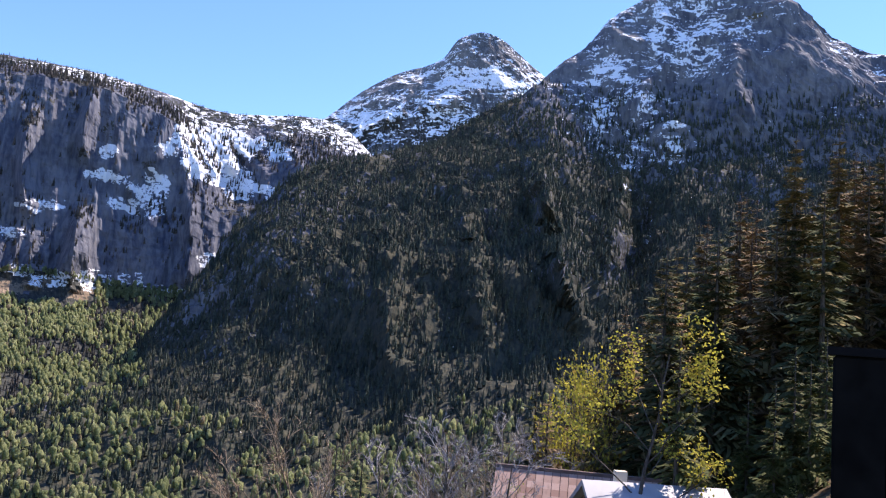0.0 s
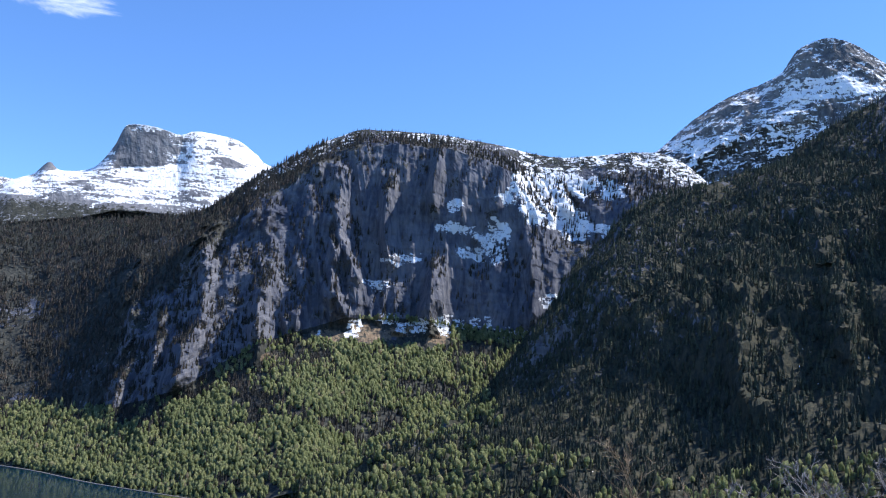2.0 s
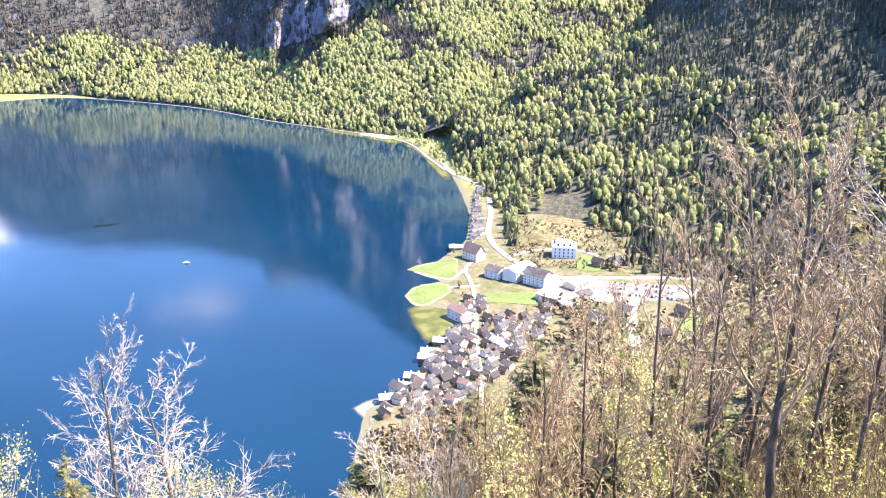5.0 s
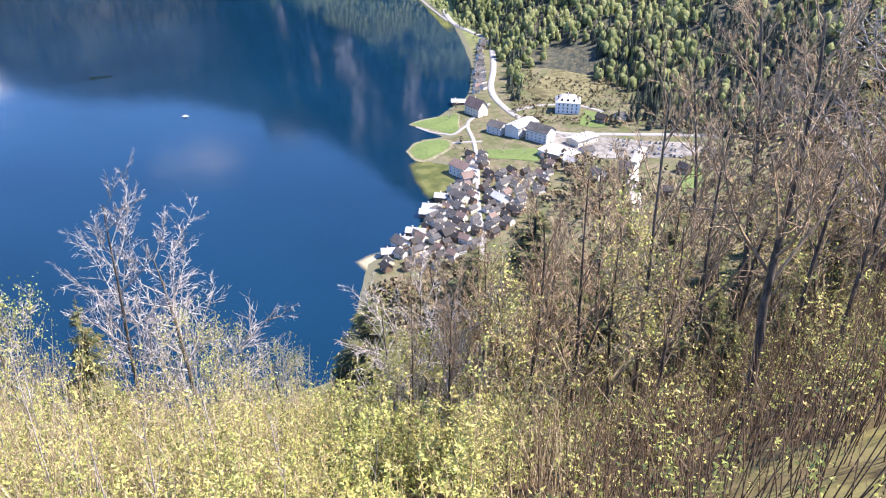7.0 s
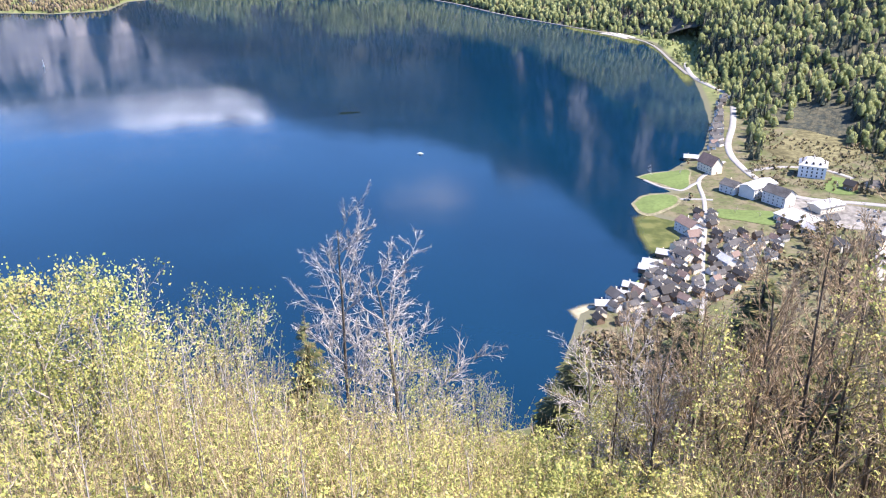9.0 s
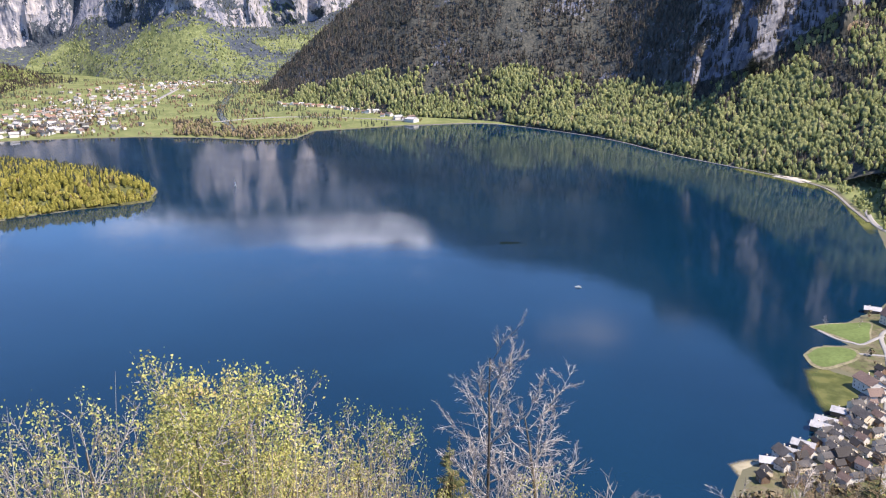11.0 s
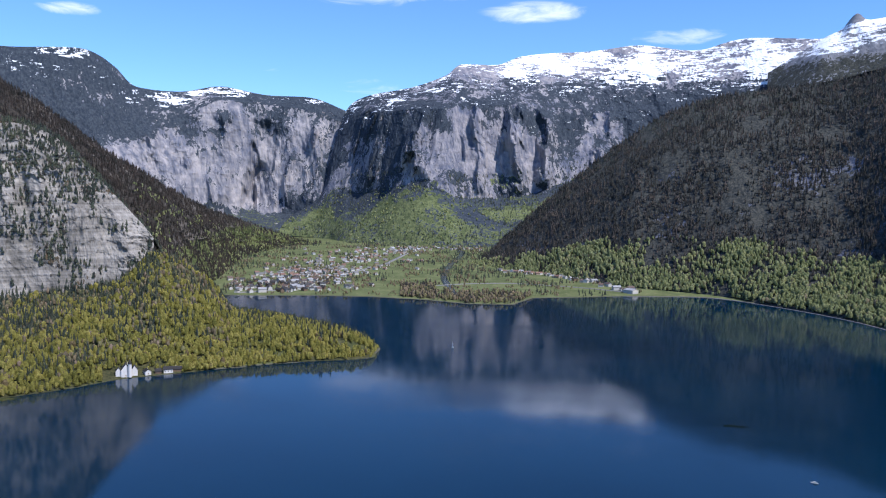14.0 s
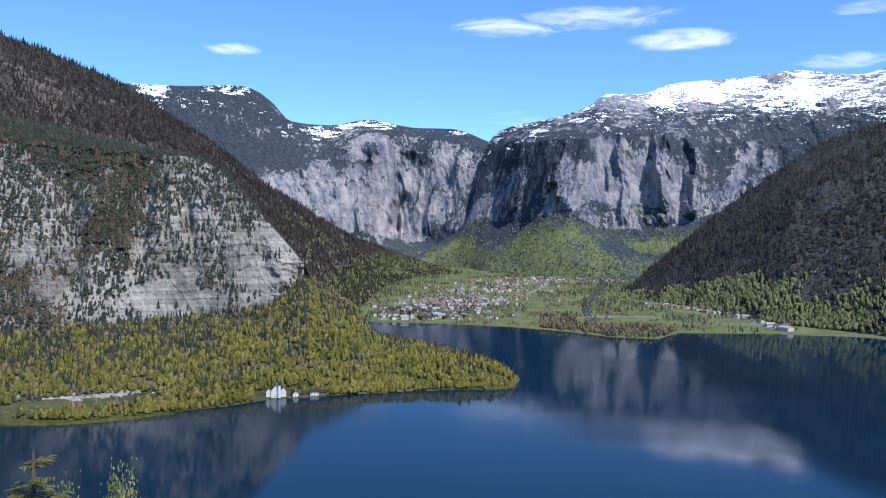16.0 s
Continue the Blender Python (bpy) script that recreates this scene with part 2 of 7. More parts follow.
L_BROWN = leaf_shade("budding brown trees", (0.11, 0.09, 0.055), (0.16, 0.13, 0.08), (0.15, 0.145, 0.065), (0.2, 0.15, 0.105))


# ---- noise, lofts and scattering ----
rng = np.random.default_rng(7)


def vnoise(p, seed=0):
    """Smooth value noise, -1..1, at points p (n, 3)."""
    i = np.floor(p).astype(np.int64)
    f = p - i
    f = f * f * f * (f * (f * 6 - 15) + 10)
    out = np.zeros(len(p))
    for dx in (0, 1):
        for dy in (0, 1):
            for dz in (0, 1):
                h = (i[:, 0] + dx) * 374761393 + (i[:, 1] + dy) * 668265263 + (i[:, 2] + dz) * 2147483647 + seed * 1274126177
                h = (h ^ (h >> 13)) * 1274126177 & 0xFFFFFFFF
                h = (h ^ (h >> 16)) & 0xFFFF
                w = (f[:, 0] if dx else 1 - f[:, 0]) * (f[:, 1] if dy else 1 - f[:, 1]) * (f[:, 2] if dz else 1 - f[:, 2])
                out += w * h
    return out / 32767.5 - 1


def fbm(p, octaves=4, seed=0, gain=0.5, ridged=False):
    out, amp, tot = np.zeros(len(p)), 1.0, 0.0
    for k in range(octaves):
        v = vnoise(p * 2.03 ** k + 17.3 * k, seed + k)
        out += amp * (1 - 2 * np.abs(v) if ridged else v)
        tot += amp
        amp *= gain
    return out / tot


def place(bearing, dist, z):
    b = radians(bearing)
    return (dist * math.sin(b), dist * math.cos(b), z)


def spline(pts, keys, n):
    """Catmull-Rom through pts at keys 0..1, resampled at n even steps."""
    pts, keys = np.array(pts, float), np.array(keys, float)
    u = np.linspace(0, 1, n)
    k = np.clip(np.searchsorted(keys, u, side="right") - 1, 0, len(keys) - 2)
    h = keys[k + 1] - keys[k]
    s = ((u - keys[k]) / h)[:, None]
    tang = np.gradient(pts, keys, axis=0)
    lim = np.abs(np.diff(pts, axis=0) / np.diff(keys)[:, None])
    cap = 1.4 * np.minimum(np.vstack([lim, lim[-1:]]), np.vstack([lim[:1], lim])) + 0.15 * np.maximum(np.vstack([lim, lim[-1:]]), np.vstack([lim[:1], lim]))
    tang = np.clip(tang, -cap, cap)
    p0, p1, m0, m1 = pts[k], pts[k + 1], tang[k] * h[:, None], tang[k + 1] * h[:, None]
    return (2 * s**3 - 3 * s**2 + 1) * p0 + (s**3 - 2 * s**2 + s) * m0 + (-2 * s**3 + 3 * s**2) * p1 + (s**3 - s**2) * m1


def loft(rows, nu, steps):
    """A grid (nv, nu, 3) swept through guide rows of (bearing, distance, height); steps: rows of the grid between guides."""
    curves = []
    even = len({len(r) for r in rows}) == 1
    for r in rows:
        pts = [place(*p) for p in r]
        keys = np.linspace(0, 1, len(r)) if even else np.array([(p[0] - r[0][0]) / (r[-1][0] - r[0][0]) for p in r])
        curves.append(spline(pts, keys, nu))
    out, at = [], []
    for i, n in enumerate(steps):
        for k in range(n):
            f = k / n
            out.append(curves[i] * (1 - f) + curves[i + 1] * f)
            at.append(i + f)
    out.append(curves[-1])
    at.append(len(rows) - 1.0)
    return np.array(out), np.array(at)


def normals(g):
    du, dv = np.gradient(g, axis=1), np.gradient(g, axis=0)
    n = np.cross(du, dv)
    n /= np.linalg.norm(n, axis=2, keepdims=True) + 1e-9
    return n


def roughen(g, at, amount, size, seed, tall=1.0, bold=0.8):
    """Push the grid along its normals by ridged noise; amount: metres at each guide row."""
    nv, nu, _ = g.shape
    p = g.reshape(-1, 3) / size * np.array([1, 1, 1 / tall])
    warp = np.stack([vnoise(p * 0.8 + k * 31.7, seed + 40 + k) for k in range(3)], -1)
    d = 0.8 * fbm(p + 0.35 * warp, 6, seed, 0.6, True) + bold * fbm(p * 0.36 + 0.2 * warp, 3, seed + 9, 0.5, True)
    d -= d.mean()
    a = np.interp(at, np.arange(len(amount)), amount)[:, None] * np.clip(np.minimum(np.linspace(0, 1, nu), np.linspace(1, 0, nu)) / 0.05, 0.1, 1)[None]
    if len(amount) > 3 and amount[3] == 0:
        a = a * np.where((at > 2) & (at < 3), 3 - at, 1.0)[:, None]
    return g + normals(g) * (d.reshape(nv, nu) * a)[:, :, None]


def mesh_object(name, verts, faces, material, smooth=True):
    me = bpy.data.meshes.new(name)
    verts = np.asarray(verts, dtype=np.float32)
    faces = np.asarray(faces, dtype=np.int32)
    k = faces.shape[1]
    me.vertices.add(len(verts))
    me.vertices.foreach_set("co", verts.ravel())
    me.loops.add(faces.size)
    me.loops.foreach_set("vertex_index", faces.ravel())
    me.polygons.add(len(faces))
    me.polygons.foreach_set("loop_start", np.arange(len(faces), dtype=np.int32) * k)
    me.update(calc_edges=True)
    me.polygons.foreach_set("use_smooth", np.full(len(faces), smooth))
    me.materials.append(material)
    me.validate()
    return new(name, me)


def grid_faces(nv, nu):
    i = np.arange((nv - 1) * (nu - 1))
    a = (i // (nu - 1)) * nu + i % (nu - 1)
    return np.stack([a, a + 1, a + nu + 1, a + nu], 1)


def grid_object(name, g, material, smooth=True):
    return mesh_object(name, g.reshape(-1, 3), grid_faces(*g.shape[:2]), material, smooth)


def scatter(g, at, count, seed, v_range, keep):
    """Random spots on a grid, evenly by area, where keep(points, normals, row) holds."""
    r = np.random.default_rng(seed)
    n = normals(g)
    nv, nu, _ = g.shape
    cell = np.linalg.norm(np.cross(g[:-1, 1:] - g[:-1, :-1], g[1:, :-1] - g[:-1, :-1]), axis=2)
    rows = (at[:-1] >= v_range[0]) & (at[:-1] < v_range[1])
    cell = cell * rows[:, None]
    pick = r.choice(cell.size, count, p=cell.ravel() / cell.sum())
    i, j = pick // (nu - 1), pick % (nu - 1)
    s, t = r.random(count)[:, None], r.random(count)[:, None]
    p = g[i, j] * (1 - s) * (1 - t) + g[i, j + 1] * s * (1 - t) + g[i + 1, j] * (1 - s) * t + g[i + 1, j + 1] * s * t
    up = np.abs(n[i, j, 2])
    ok = keep(p, up, at[i], r)
    return p[ok]


def conifers(name, spots, low, high, seed, material, slim=0.17, parent=None):
    """Many small spruces in one mesh: two ragged tiers of four-sided cones each."""
    r = np.random.default_rng(seed)
    n = len(spots)
    h = r.uniform(low, high, n) * r.uniform(0.75, 1.1, n)
    w = h * slim * r.uniform(0.75, 1.25, n)
    turn = r.uniform(0, 6.28, n)
    ang = turn[:, None] + np.arange(4) * 2 * math.pi / 4
    v = np.zeros((n, 10, 3))
    for tier, (z0, z1, k) in enumerate(((0.05, 0.66, 1.0), (0.42, 1.0, 0.62))):
        rr = (w * k)[:, None] * r.uniform(0.7, 1.25, (n, 4))
        o = tier * 5
        v[:, o:o + 4, 0] = spots[:, None, 0] + rr * np.cos(ang + tier * 0.6)
        v[:, o:o + 4, 1] = spots[:, None, 1] + rr * np.sin(ang + tier * 0.6)
        v[:, o:o + 4, 2] = spots[:, None, 2] + (h * z0)[:, None] + h[:, None] * r.uniform(-0.04, 0.04, (n, 4))
        v[:, o + 4] = spots
        v[:, o + 4, 2] += h * z1
    f = np.array([[o + a, o + (a + 1) % 4, o + 4] for o in (0, 5) for a in range(4)])
    faces = (np.arange(n)[:, None, None] * 10 + f[None]).reshape(-1, 3)
    return mesh_object(name, v.reshape(-1, 3), faces, material, False)


def crown_form():
    """An upright crown: two rings of five, the lower drawn in, and a blunt top."""
    v, f = [], []
    for z, w, turn in ((-0.55, 0.8, 0.0), (0.42, 0.7, 0.63)):
        v += [(w * math.cos(turn + 2 * math.pi * k / 5), w * math.sin(turn + 2 * math.pi * k / 5), z) for k in range(5)]
    v.append((0, 0, 0.98))
    for k in range(5):
        q = (k + 1) % 5
        f += [(k, q, 5 + k), (q, 5 + q, 5 + k), (5 + k, 5 + q, 10)]
    return np.array(v), np.array(f)


def broadleaves(name, spots, low, high, seed, material, wide=0.3):
    """Many leafy trees in one mesh, each crown an upright, lumpy oval of uneven outline."""
    r = np.random.default_rng(seed)
    v0, f0 = crown_form()
    n, k = len(spots), len(v0)
    h = r.uniform(low, high, n) * r.choice([0.7, 0.9, 1.0, 1.15], n)
    w = h * wide * r.uniform(0.7, 1.35, n)
    v = v0[None] * r.uniform(0.72, 1.25, (n, k, 1)) + r.normal(0, 0.12, (n, k, 3))
    a = r.uniform(0, 6.28, n)
    ca, sa = np.cos(a)[:, None], np.sin(a)[:, None]
    x, y = v[:, :, 0] * ca - v[:, :, 1] * sa, v[:, :, 0] * sa + v[:, :, 1] * ca
    v[:, :, 0], v[:, :, 1] = x * w[:, None], y * w[:, None]
    v[:, :, 2] *= (h * 0.47)[:, None]
    v += spots[:, None]
    v[:, :, 2] += (h * 0.5)[:, None]
    faces = (np.arange(n)[:, None, None] * k + f0[None]).reshape(-1, 3)
    return mesh_object(name, v.reshape(-1, 3), faces, material, True)


def leafy(name, spots, low, high, seed, material, wide=0.24, cards=13):
    """Small trees in one mesh, each an upright crown of bent leaf clumps round an oval."""
    r = np.random.default_rng(seed)
    n = len(spots)
    h = r.uniform(low, high, n) * r.choice([0.75, 0.9, 1.0, 1.2], n)
    w = h * wide * r.uniform(0.75, 1.35, n)
    d = r.normal(0, 1, (n, cards, 3))
    d /= np.linalg.norm(d, axis=2, keepdims=True)
    d[:, :, 2] = np.clip(d[:, :, 2], -0.75, 1) + r.normal(0, 0.12, (n, cards))
    c = d * r.uniform(0.5, 0.95, (n, cards, 1)) * np.stack([w, w, h * 0.42], 1)[:, None]
    c += spots[:, None]
    c[:, :, 2] += (h * 0.55)[:, None]
    out = d * 0.8 + np.array([0, 0, 0.45]) + r.normal(0, 0.3, d.shape)
    a = np.cross(out, r.normal(0, 1, d.shape))
    a /= np.linalg.norm(a, axis=2, keepdims=True) + 1e-9
    b = np.cross(out / (np.linalg.norm(out, axis=2, keepdims=True) + 1e-9), a)
    z = (w[:, None] * r.uniform(0.38, 0.72, (n, cards)))[:, :, None]
    mid = out * z * 0.22
    v = np.stack([c - a * z, c + b * z * 0.8 + mid, c + a * z * 1.05, c - b * z * 0.9 + mid], 2)
    return mesh_object(name, v.reshape(-1, 3), np.arange(n * cards * 4).reshape(-1, 4), material, True)


# ---- the land: guide rows of (bearing, distance, height) ----
CIRQUE_0 = [(-21, 2780, -4), (-16, 2540, -4), (-10, 2240, -4), (-5, 2150, -4), (-1.6, 2034, -4), (3.8, 1856, -4), (8, 1666, -4), (12.7, 1539, -4), (17, 1451, -2), (20.9, 1425, 27), (25, 1515, 26), (29.5, 1612, 43), (35, 1800, 110), (39, 1912, 155), (46, 2062, 219), (50, 2100, 22)]
CIRQUE_1 = [(-20.3, 2840, 10), (-16, 2640, 54), (-10, 2400, 118), (-5, 2295, 127), (-1.6, 2235, 122), (3.8, 2122, 99), (8, 1964, 104), (12.7, 1868, 157), (17, 1912, 248), (21.6, 1995, 311), (24, 2025, 333), (28, 2055, 338), (33, 2070, 327), (37, 2085, 335), (45, 2175, 407), (49.5, 2212, 390)]
CIRQUE_2 = [(-19.9, 2890, 18), (-16, 2760, 144), (-10, 2620, 310), (-5, 2565, 389), (-1.6, 2528, 396), (3.8, 2452, 392), (8, 2282, 423), (12.7, 2126, 497), (17, 2138, 640), (21.6, 2145, 766), (24, 2152, 808), (28, 2152, 816), (33, 2160, 778), (37, 2175, 646), (45, 2250, 713), (49.5, 2288, 617)]
CIRQUE_3 = [(-19.4, 2950, 30), (-16.4, 2880, 181), (-10.4, 2865, 425), (-6.5, 2850, 534), (-3, 2828, 572), (1.9, 2790, 588), (6.4, 2668, 611), (11.9, 2414, 616), (17, 2310, 746), (21.6, 2295, 861), (24, 2295, 891), (28, 2295, 891), (33, 2310, 874), (37.5, 2340, 851), (44.4, 2400, 880), (48.6, 2445, 757)]
CIRQUE_4 = [(-19, 3050, -44), (-15, 3150, 40), (-9, 3150, 255), (-5, 3150, 365), (-2, 3112, 418), (2.5, 3075, 416), (7, 2959, 462), (12.5, 2739, 495), (17.5, 2625, 624), (22, 2625, 718), (24.5, 2625, 765), (28.5, 2625, 765), (33.5, 2625, 765), (38, 2625, 718), (45, 2700, 731), (49.2, 2738, 738)]
CIRQUE = [CIRQUE_0, CIRQUE_1, CIRQUE_2, CIRQUE_3, CIRQUE_4]
PLATEAU_0 = [(-34, 4300, 22), (-32, 4250, 17), (-30.5, 4100, 11), (-29.2, 3900, 10), (-27.5, 3800, 9), (-25, 3700, 9), (-23, 3620, 8), (-21.2, 3600, 6), (-19, 3600, 6), (-17, 3620, 8), (-13.5, 3700, 29), (-9.5, 3800, 89), (-5.9, 3800, 122), (-2.9, 3800, 189), (2, 3800, 255), (6, 3800, 321), (11.5, 3800, 388), (17.5, 3800, 454)]
PLATEAU_1 = [(-33.2, 4500, 106), (-31.2, 4470, 169), (-30.2, 4440, 209), (-29.2, 4400, 232), (-27.5, 4240, 244), (-24.9, 4020, 280), (-22.6, 3960, 248), (-21.2, 4000, 220), (-19, 4060, 220), (-16.9, 4110, 233), (-13.6, 4230, 314), (-9.5, 4330, 346), (-5.9, 4400, 378), (-2.9, 4400, 409), (2, 4400, 486), (6, 4400, 563), (11.5, 4400, 640), (17.5, 4400, 640)]
PLATEAU_2 = [(-33, 4640, 109), (-31.2, 4620, 223), (-30.2, 4610, 440), (-29.2, 4600, 625), (-27.7, 4440, 643), (-25, 4200, 659), (-22.8, 4130, 660), (-21.2, 4180, 680), (-19, 4240, 689), (-16.9, 4300, 699), (-12.8, 4430, 682), (-9.5, 4520, 690), (-5.9, 4560, 702), (-2.9, 4570, 711), (2, 4580, 801), (6, 4600, 869), (11.5, 4600, 901), (17.5, 4600, 901)]
PLATEAU_3 = [(-33, 4700, 124), (-31.2, 4680, 239), (-30.1, 4680, 500), (-29.2, 4680, 700), (-27.85, 4640, 772), (-24.8, 4560, 813), (-22.5, 4560, 880), (-21.3, 4600, 946), (-19.1, 4650, 951), (-16.9, 4700, 1010), (-12.6, 4800, 1044), (-9.5, 4850, 1078), (-5.9, 4860, 1042), (-2.9, 4870, 1096), (2, 4860, 1068), (6, 4850, 1093), (11.5, 4850, 1110), (17.5, 4850, 1110)]
PLATEAU_4 = [(-33, 4945, -143), (-31.2, 4945, -21), (-30.1, 4945, 255), (-29.2, 4945, 465), (-27.85, 4945, 545), (-24.8, 4945, 599), (-22.5, 4945, 670), (-21.3, 4945, 735), (-19.1, 4945, 732), (-16.9, 4945, 785), (-12.6, 4945, 804), (-9.5, 4945, 830), (-5.9, 4945, 792), (-2.9, 4945, 845), (2, 4945, 818), (6, 4945, 845), (11.5, 4945, 862), (17.5, 4945, 862)]
PLATEAU = [PLATEAU_0, PLATEAU_1, PLATEAU_2, PLATEAU_3, PLATEAU_4]
DOME_0 = [(-1.5, 4250, 627), (1.8, 4250, 769), (2.66, 4250, 777), (3.46, 4250, 792), (4.2, 4250, 807), (5.96, 4250, 837), (7.1, 4250, 867), (7.9, 4250, 883), (9.58, 4250, 890), (11.1, 4250, 890), (12.25, 4250, 890), (14.6, 4250, 898), (16.2, 4250, 928), (16.9, 4250, 928), (18.5, 4250, 928)]
DOME_1 = [(-1.5, 4480, 742), (1.8, 4480, 965), (2.66, 4480, 981), (3.46, 4540, 1047), (4.2, 4480, 1021), (5.96, 4480, 1061), (7.1, 4530, 1127), (7.9, 4550, 1148), (9.58, 4550, 1172), (11.1, 4560, 1216), (12.25, 4500, 1228), (14.6, 4480, 1207), (16.2, 4480, 1175), (16.9, 4480, 1150), (18.5, 4480, 1126)]
DOME_2 = [(-1.5, 4640, 874), (1.8, 4640, 1040), (2.66, 4640, 1073), (3.46, 4600, 1137), (4.2, 4640, 1110), (5.96, 4640, 1142), (7.1, 4600, 1263), (7.9, 4590, 1394), (9.58, 4590, 1401), (11.1, 4610, 1383), (12.25, 4640, 1420), (14.6, 4660, 1411), (16.2, 4660, 1339), (16.9, 4650, 1286), (18.5, 4640, 1241)]
DOME_3 = [(-1.5, 4900, 598), (1.8, 4900, 735), (2.66, 4900, 770), (3.46, 4900, 844), (4.2, 4900, 808), (5.96, 4900, 841), (7.1, 4900, 975), (7.9, 4900, 1114), (9.58, 4900, 1121), (11.1, 4900, 1097), (12.25, 4900, 1128), (14.6, 4900, 1113), (16.2, 4900, 1040), (16.9, 4900, 987), (18.5, 4900, 944)]
DOME = [DOME_0, DOME_1, DOME_2, DOME_3]
BACKWALL_0 = [(-60, 4100, 148), (-54, 4100, 148), (-50, 4100, 148), (-46.3, 4100, 126), (-45, 4100, 112), (-44, 4120, 97), (-42.6, 4150, 67), (-40, 4200, 35), (-37.5, 4250, 25), (-34.6, 4300, 15), (-31.8, 4260, 17), (-29.6, 4230, 19), (-27.5, 4200, 20)]
BACKWALL_1 = [(-60, 4330, 331), (-54, 4330, 331), (-50, 4330, 331), (-46.3, 4340, 300), (-45, 4350, 285), (-44, 4370, 270), (-42.6, 4420, 232), (-40, 4500, 169), (-37.5, 4580, 127), (-34.6, 4660, 125), (-31.8, 4590, 119), (-29.6, 4520, 113), (-27.5, 4460, 107)]
BACKWALL_2 = [(-60, 4500, 570), (-54, 4500, 570), (-50, 4500, 570), (-46.3, 4520, 516), (-45, 4530, 516), (-44, 4550, 525), (-42.6, 4590, 544), (-40, 4670, 606), (-37.5, 4750, 737), (-34.6, 4840, 730), (-31.8, 4790, 699), (-29.6, 4740, 636), (-27.5, 4700, 567)]
BACKWALL_3 = [(-60, 4700, 949), (-54, 4700, 949), (-50, 4710, 955), (-46.3, 4730, 976), (-45, 4750, 953), (-44, 4770, 896), (-42.6, 4800, 798), (-40, 4850, 790), (-37.5, 4900, 832), (-34.6, 4930, 797), (-31.8, 4890, 786), (-29.6, 4850, 722), (-27.5, 4800, 633)]
BACKWALL_4 = [(-60, 4955, 723), (-54, 4955, 723), (-50, 4955, 728), (-46.3, 4955, 747), (-45, 4955, 720), (-44, 4955, 658), (-42.6, 4955, 554), (-40, 4955, 541), (-37.5, 4955, 577), (-34.6, 4955, 538), (-31.8, 4955, 532), (-29.6, 4955, 471), (-27.5, 4955, 385)]
BACKWALL = [BACKWALL_0, BACKWALL_1, BACKWALL_2, BACKWALL_3, BACKWALL_4]
FLANK_0 = [(-80, 1575, 62), (-70, 1575, 62), (-60.4, 1612, 46), (-54, 1635, 48), (-48, 1650, 52), (-43, 1762, 51), (-40, 1950, 29), (-38, 2330, 2), (-36, 3050, 10), (-33.5, 3560, 6), (-31, 3700, 3)]
FLANK_1 = [(-80, 1875, 452), (-70, 1875, 436), (-60.4, 1890, 420), (-54, 1905, 395), (-48.5, 1920, 356), (-45, 1988, 272), (-42, 2100, 182), (-39, 2560, 94), (-36.3, 3250, 51), (-33.5, 3680, 23), (-31, 3800, 9)]
FLANK_2 = [(-80, 2325, 878), (-70, 2288, 783), (-60.4, 2250, 684), (-54, 2250, 591), (-49.2, 2288, 483), (-45.9, 2362, 391), (-43, 2438, 310), (-39.5, 2800, 216), (-36.5, 3350, 138), (-33.5, 3720, 54), (-31, 3840, 13)]
FLANK_3 = [(-80, 2625, 718), (-70, 2625, 671), (-60.4, 2625, 624), (-54, 2625, 531), (-49, 2625, 393), (-45.5, 2662, 301), (-42.5, 2700, 208), (-39, 3100, 120), (-36.3, 3600, 66), (-33, 3850, -1), (-30.5, 3950, -21)]
FLANK = [FLANK_0, FLANK_1, FLANK_2, FLANK_3]
CLIFF_0 = [(-78, 1538, 44), (-70, 1530, 45), (-60.5, 1522, 52), (-54.1, 1522, 60), (-50.5, 1522, 63), (-47.7, 1526, 65), (-46, 1530, 78), (-44.5, 1534, 83), (-43, 1541, 82), (-41.9, 1549, 81)]
CLIFF_1 = [(-78, 1598, 199), (-70, 1582, 200), (-60.5, 1575, 214), (-54.1, 1568, 222), (-50.5, 1564, 228), (-47.7, 1560, 222), (-46, 1560, 214), (-44.5, 1560, 201), (-43, 1564, 162), (-41.85, 1571, 129)]
CLIFF_2 = [(-78, 1695, 418), (-70, 1680, 408), (-60.5, 1650, 388), (-54.1, 1628, 372), (-50.5, 1612, 368), (-47.9, 1605, 350), (-45.6, 1598, 288), (-43.4, 1590, 219), (-42.2, 1586, 180), (-41.85, 1586, 166)]
CLIFF_3 = [(-78, 1838, 546), (-70, 1838, 513), (-60.5, 1815, 446), (-54, 1800, 400), (-50, 1800, 365), (-47.3, 1800, 337), (-44.8, 1785, 255), (-42.8, 1770, 181), (-41.6, 1755, 132), (-41, 1740, 103)]
CLIFF = [CLIFF_0, CLIFF_1, CLIFF_2, CLIFF_3]
PENINSULA_0 = [(-80, 1500, 0), (-66, 1268, 0), (-60.5, 1166, 0), (-56.7, 1116, 0), (-52.3, 1118, 0), (-47, 1142, 0), (-44.4, 1172, 0), (-42, 1183, 0), (-39.4, 1194, 0), (-37.5, 1209, 0), (-35.5, 1224, 0), (-31.6, 1235, 0), (-28.6, 1242, 0), (-27.2, 1264, 0)]
PENINSULA_1 = [(-80, 1538, 22), (-66, 1350, 19), (-60.5, 1275, 15), (-56.7, 1230, 14), (-52.3, 1245, 16), (-47, 1268, 21), (-44, 1305, 34), (-41.8, 1309, 34), (-39.4, 1301, 32), (-37.4, 1304, 27), (-35.5, 1305, 24), (-31.6, 1305, 24), (-28.9, 1290, 18), (-27.3, 1286, 6)]
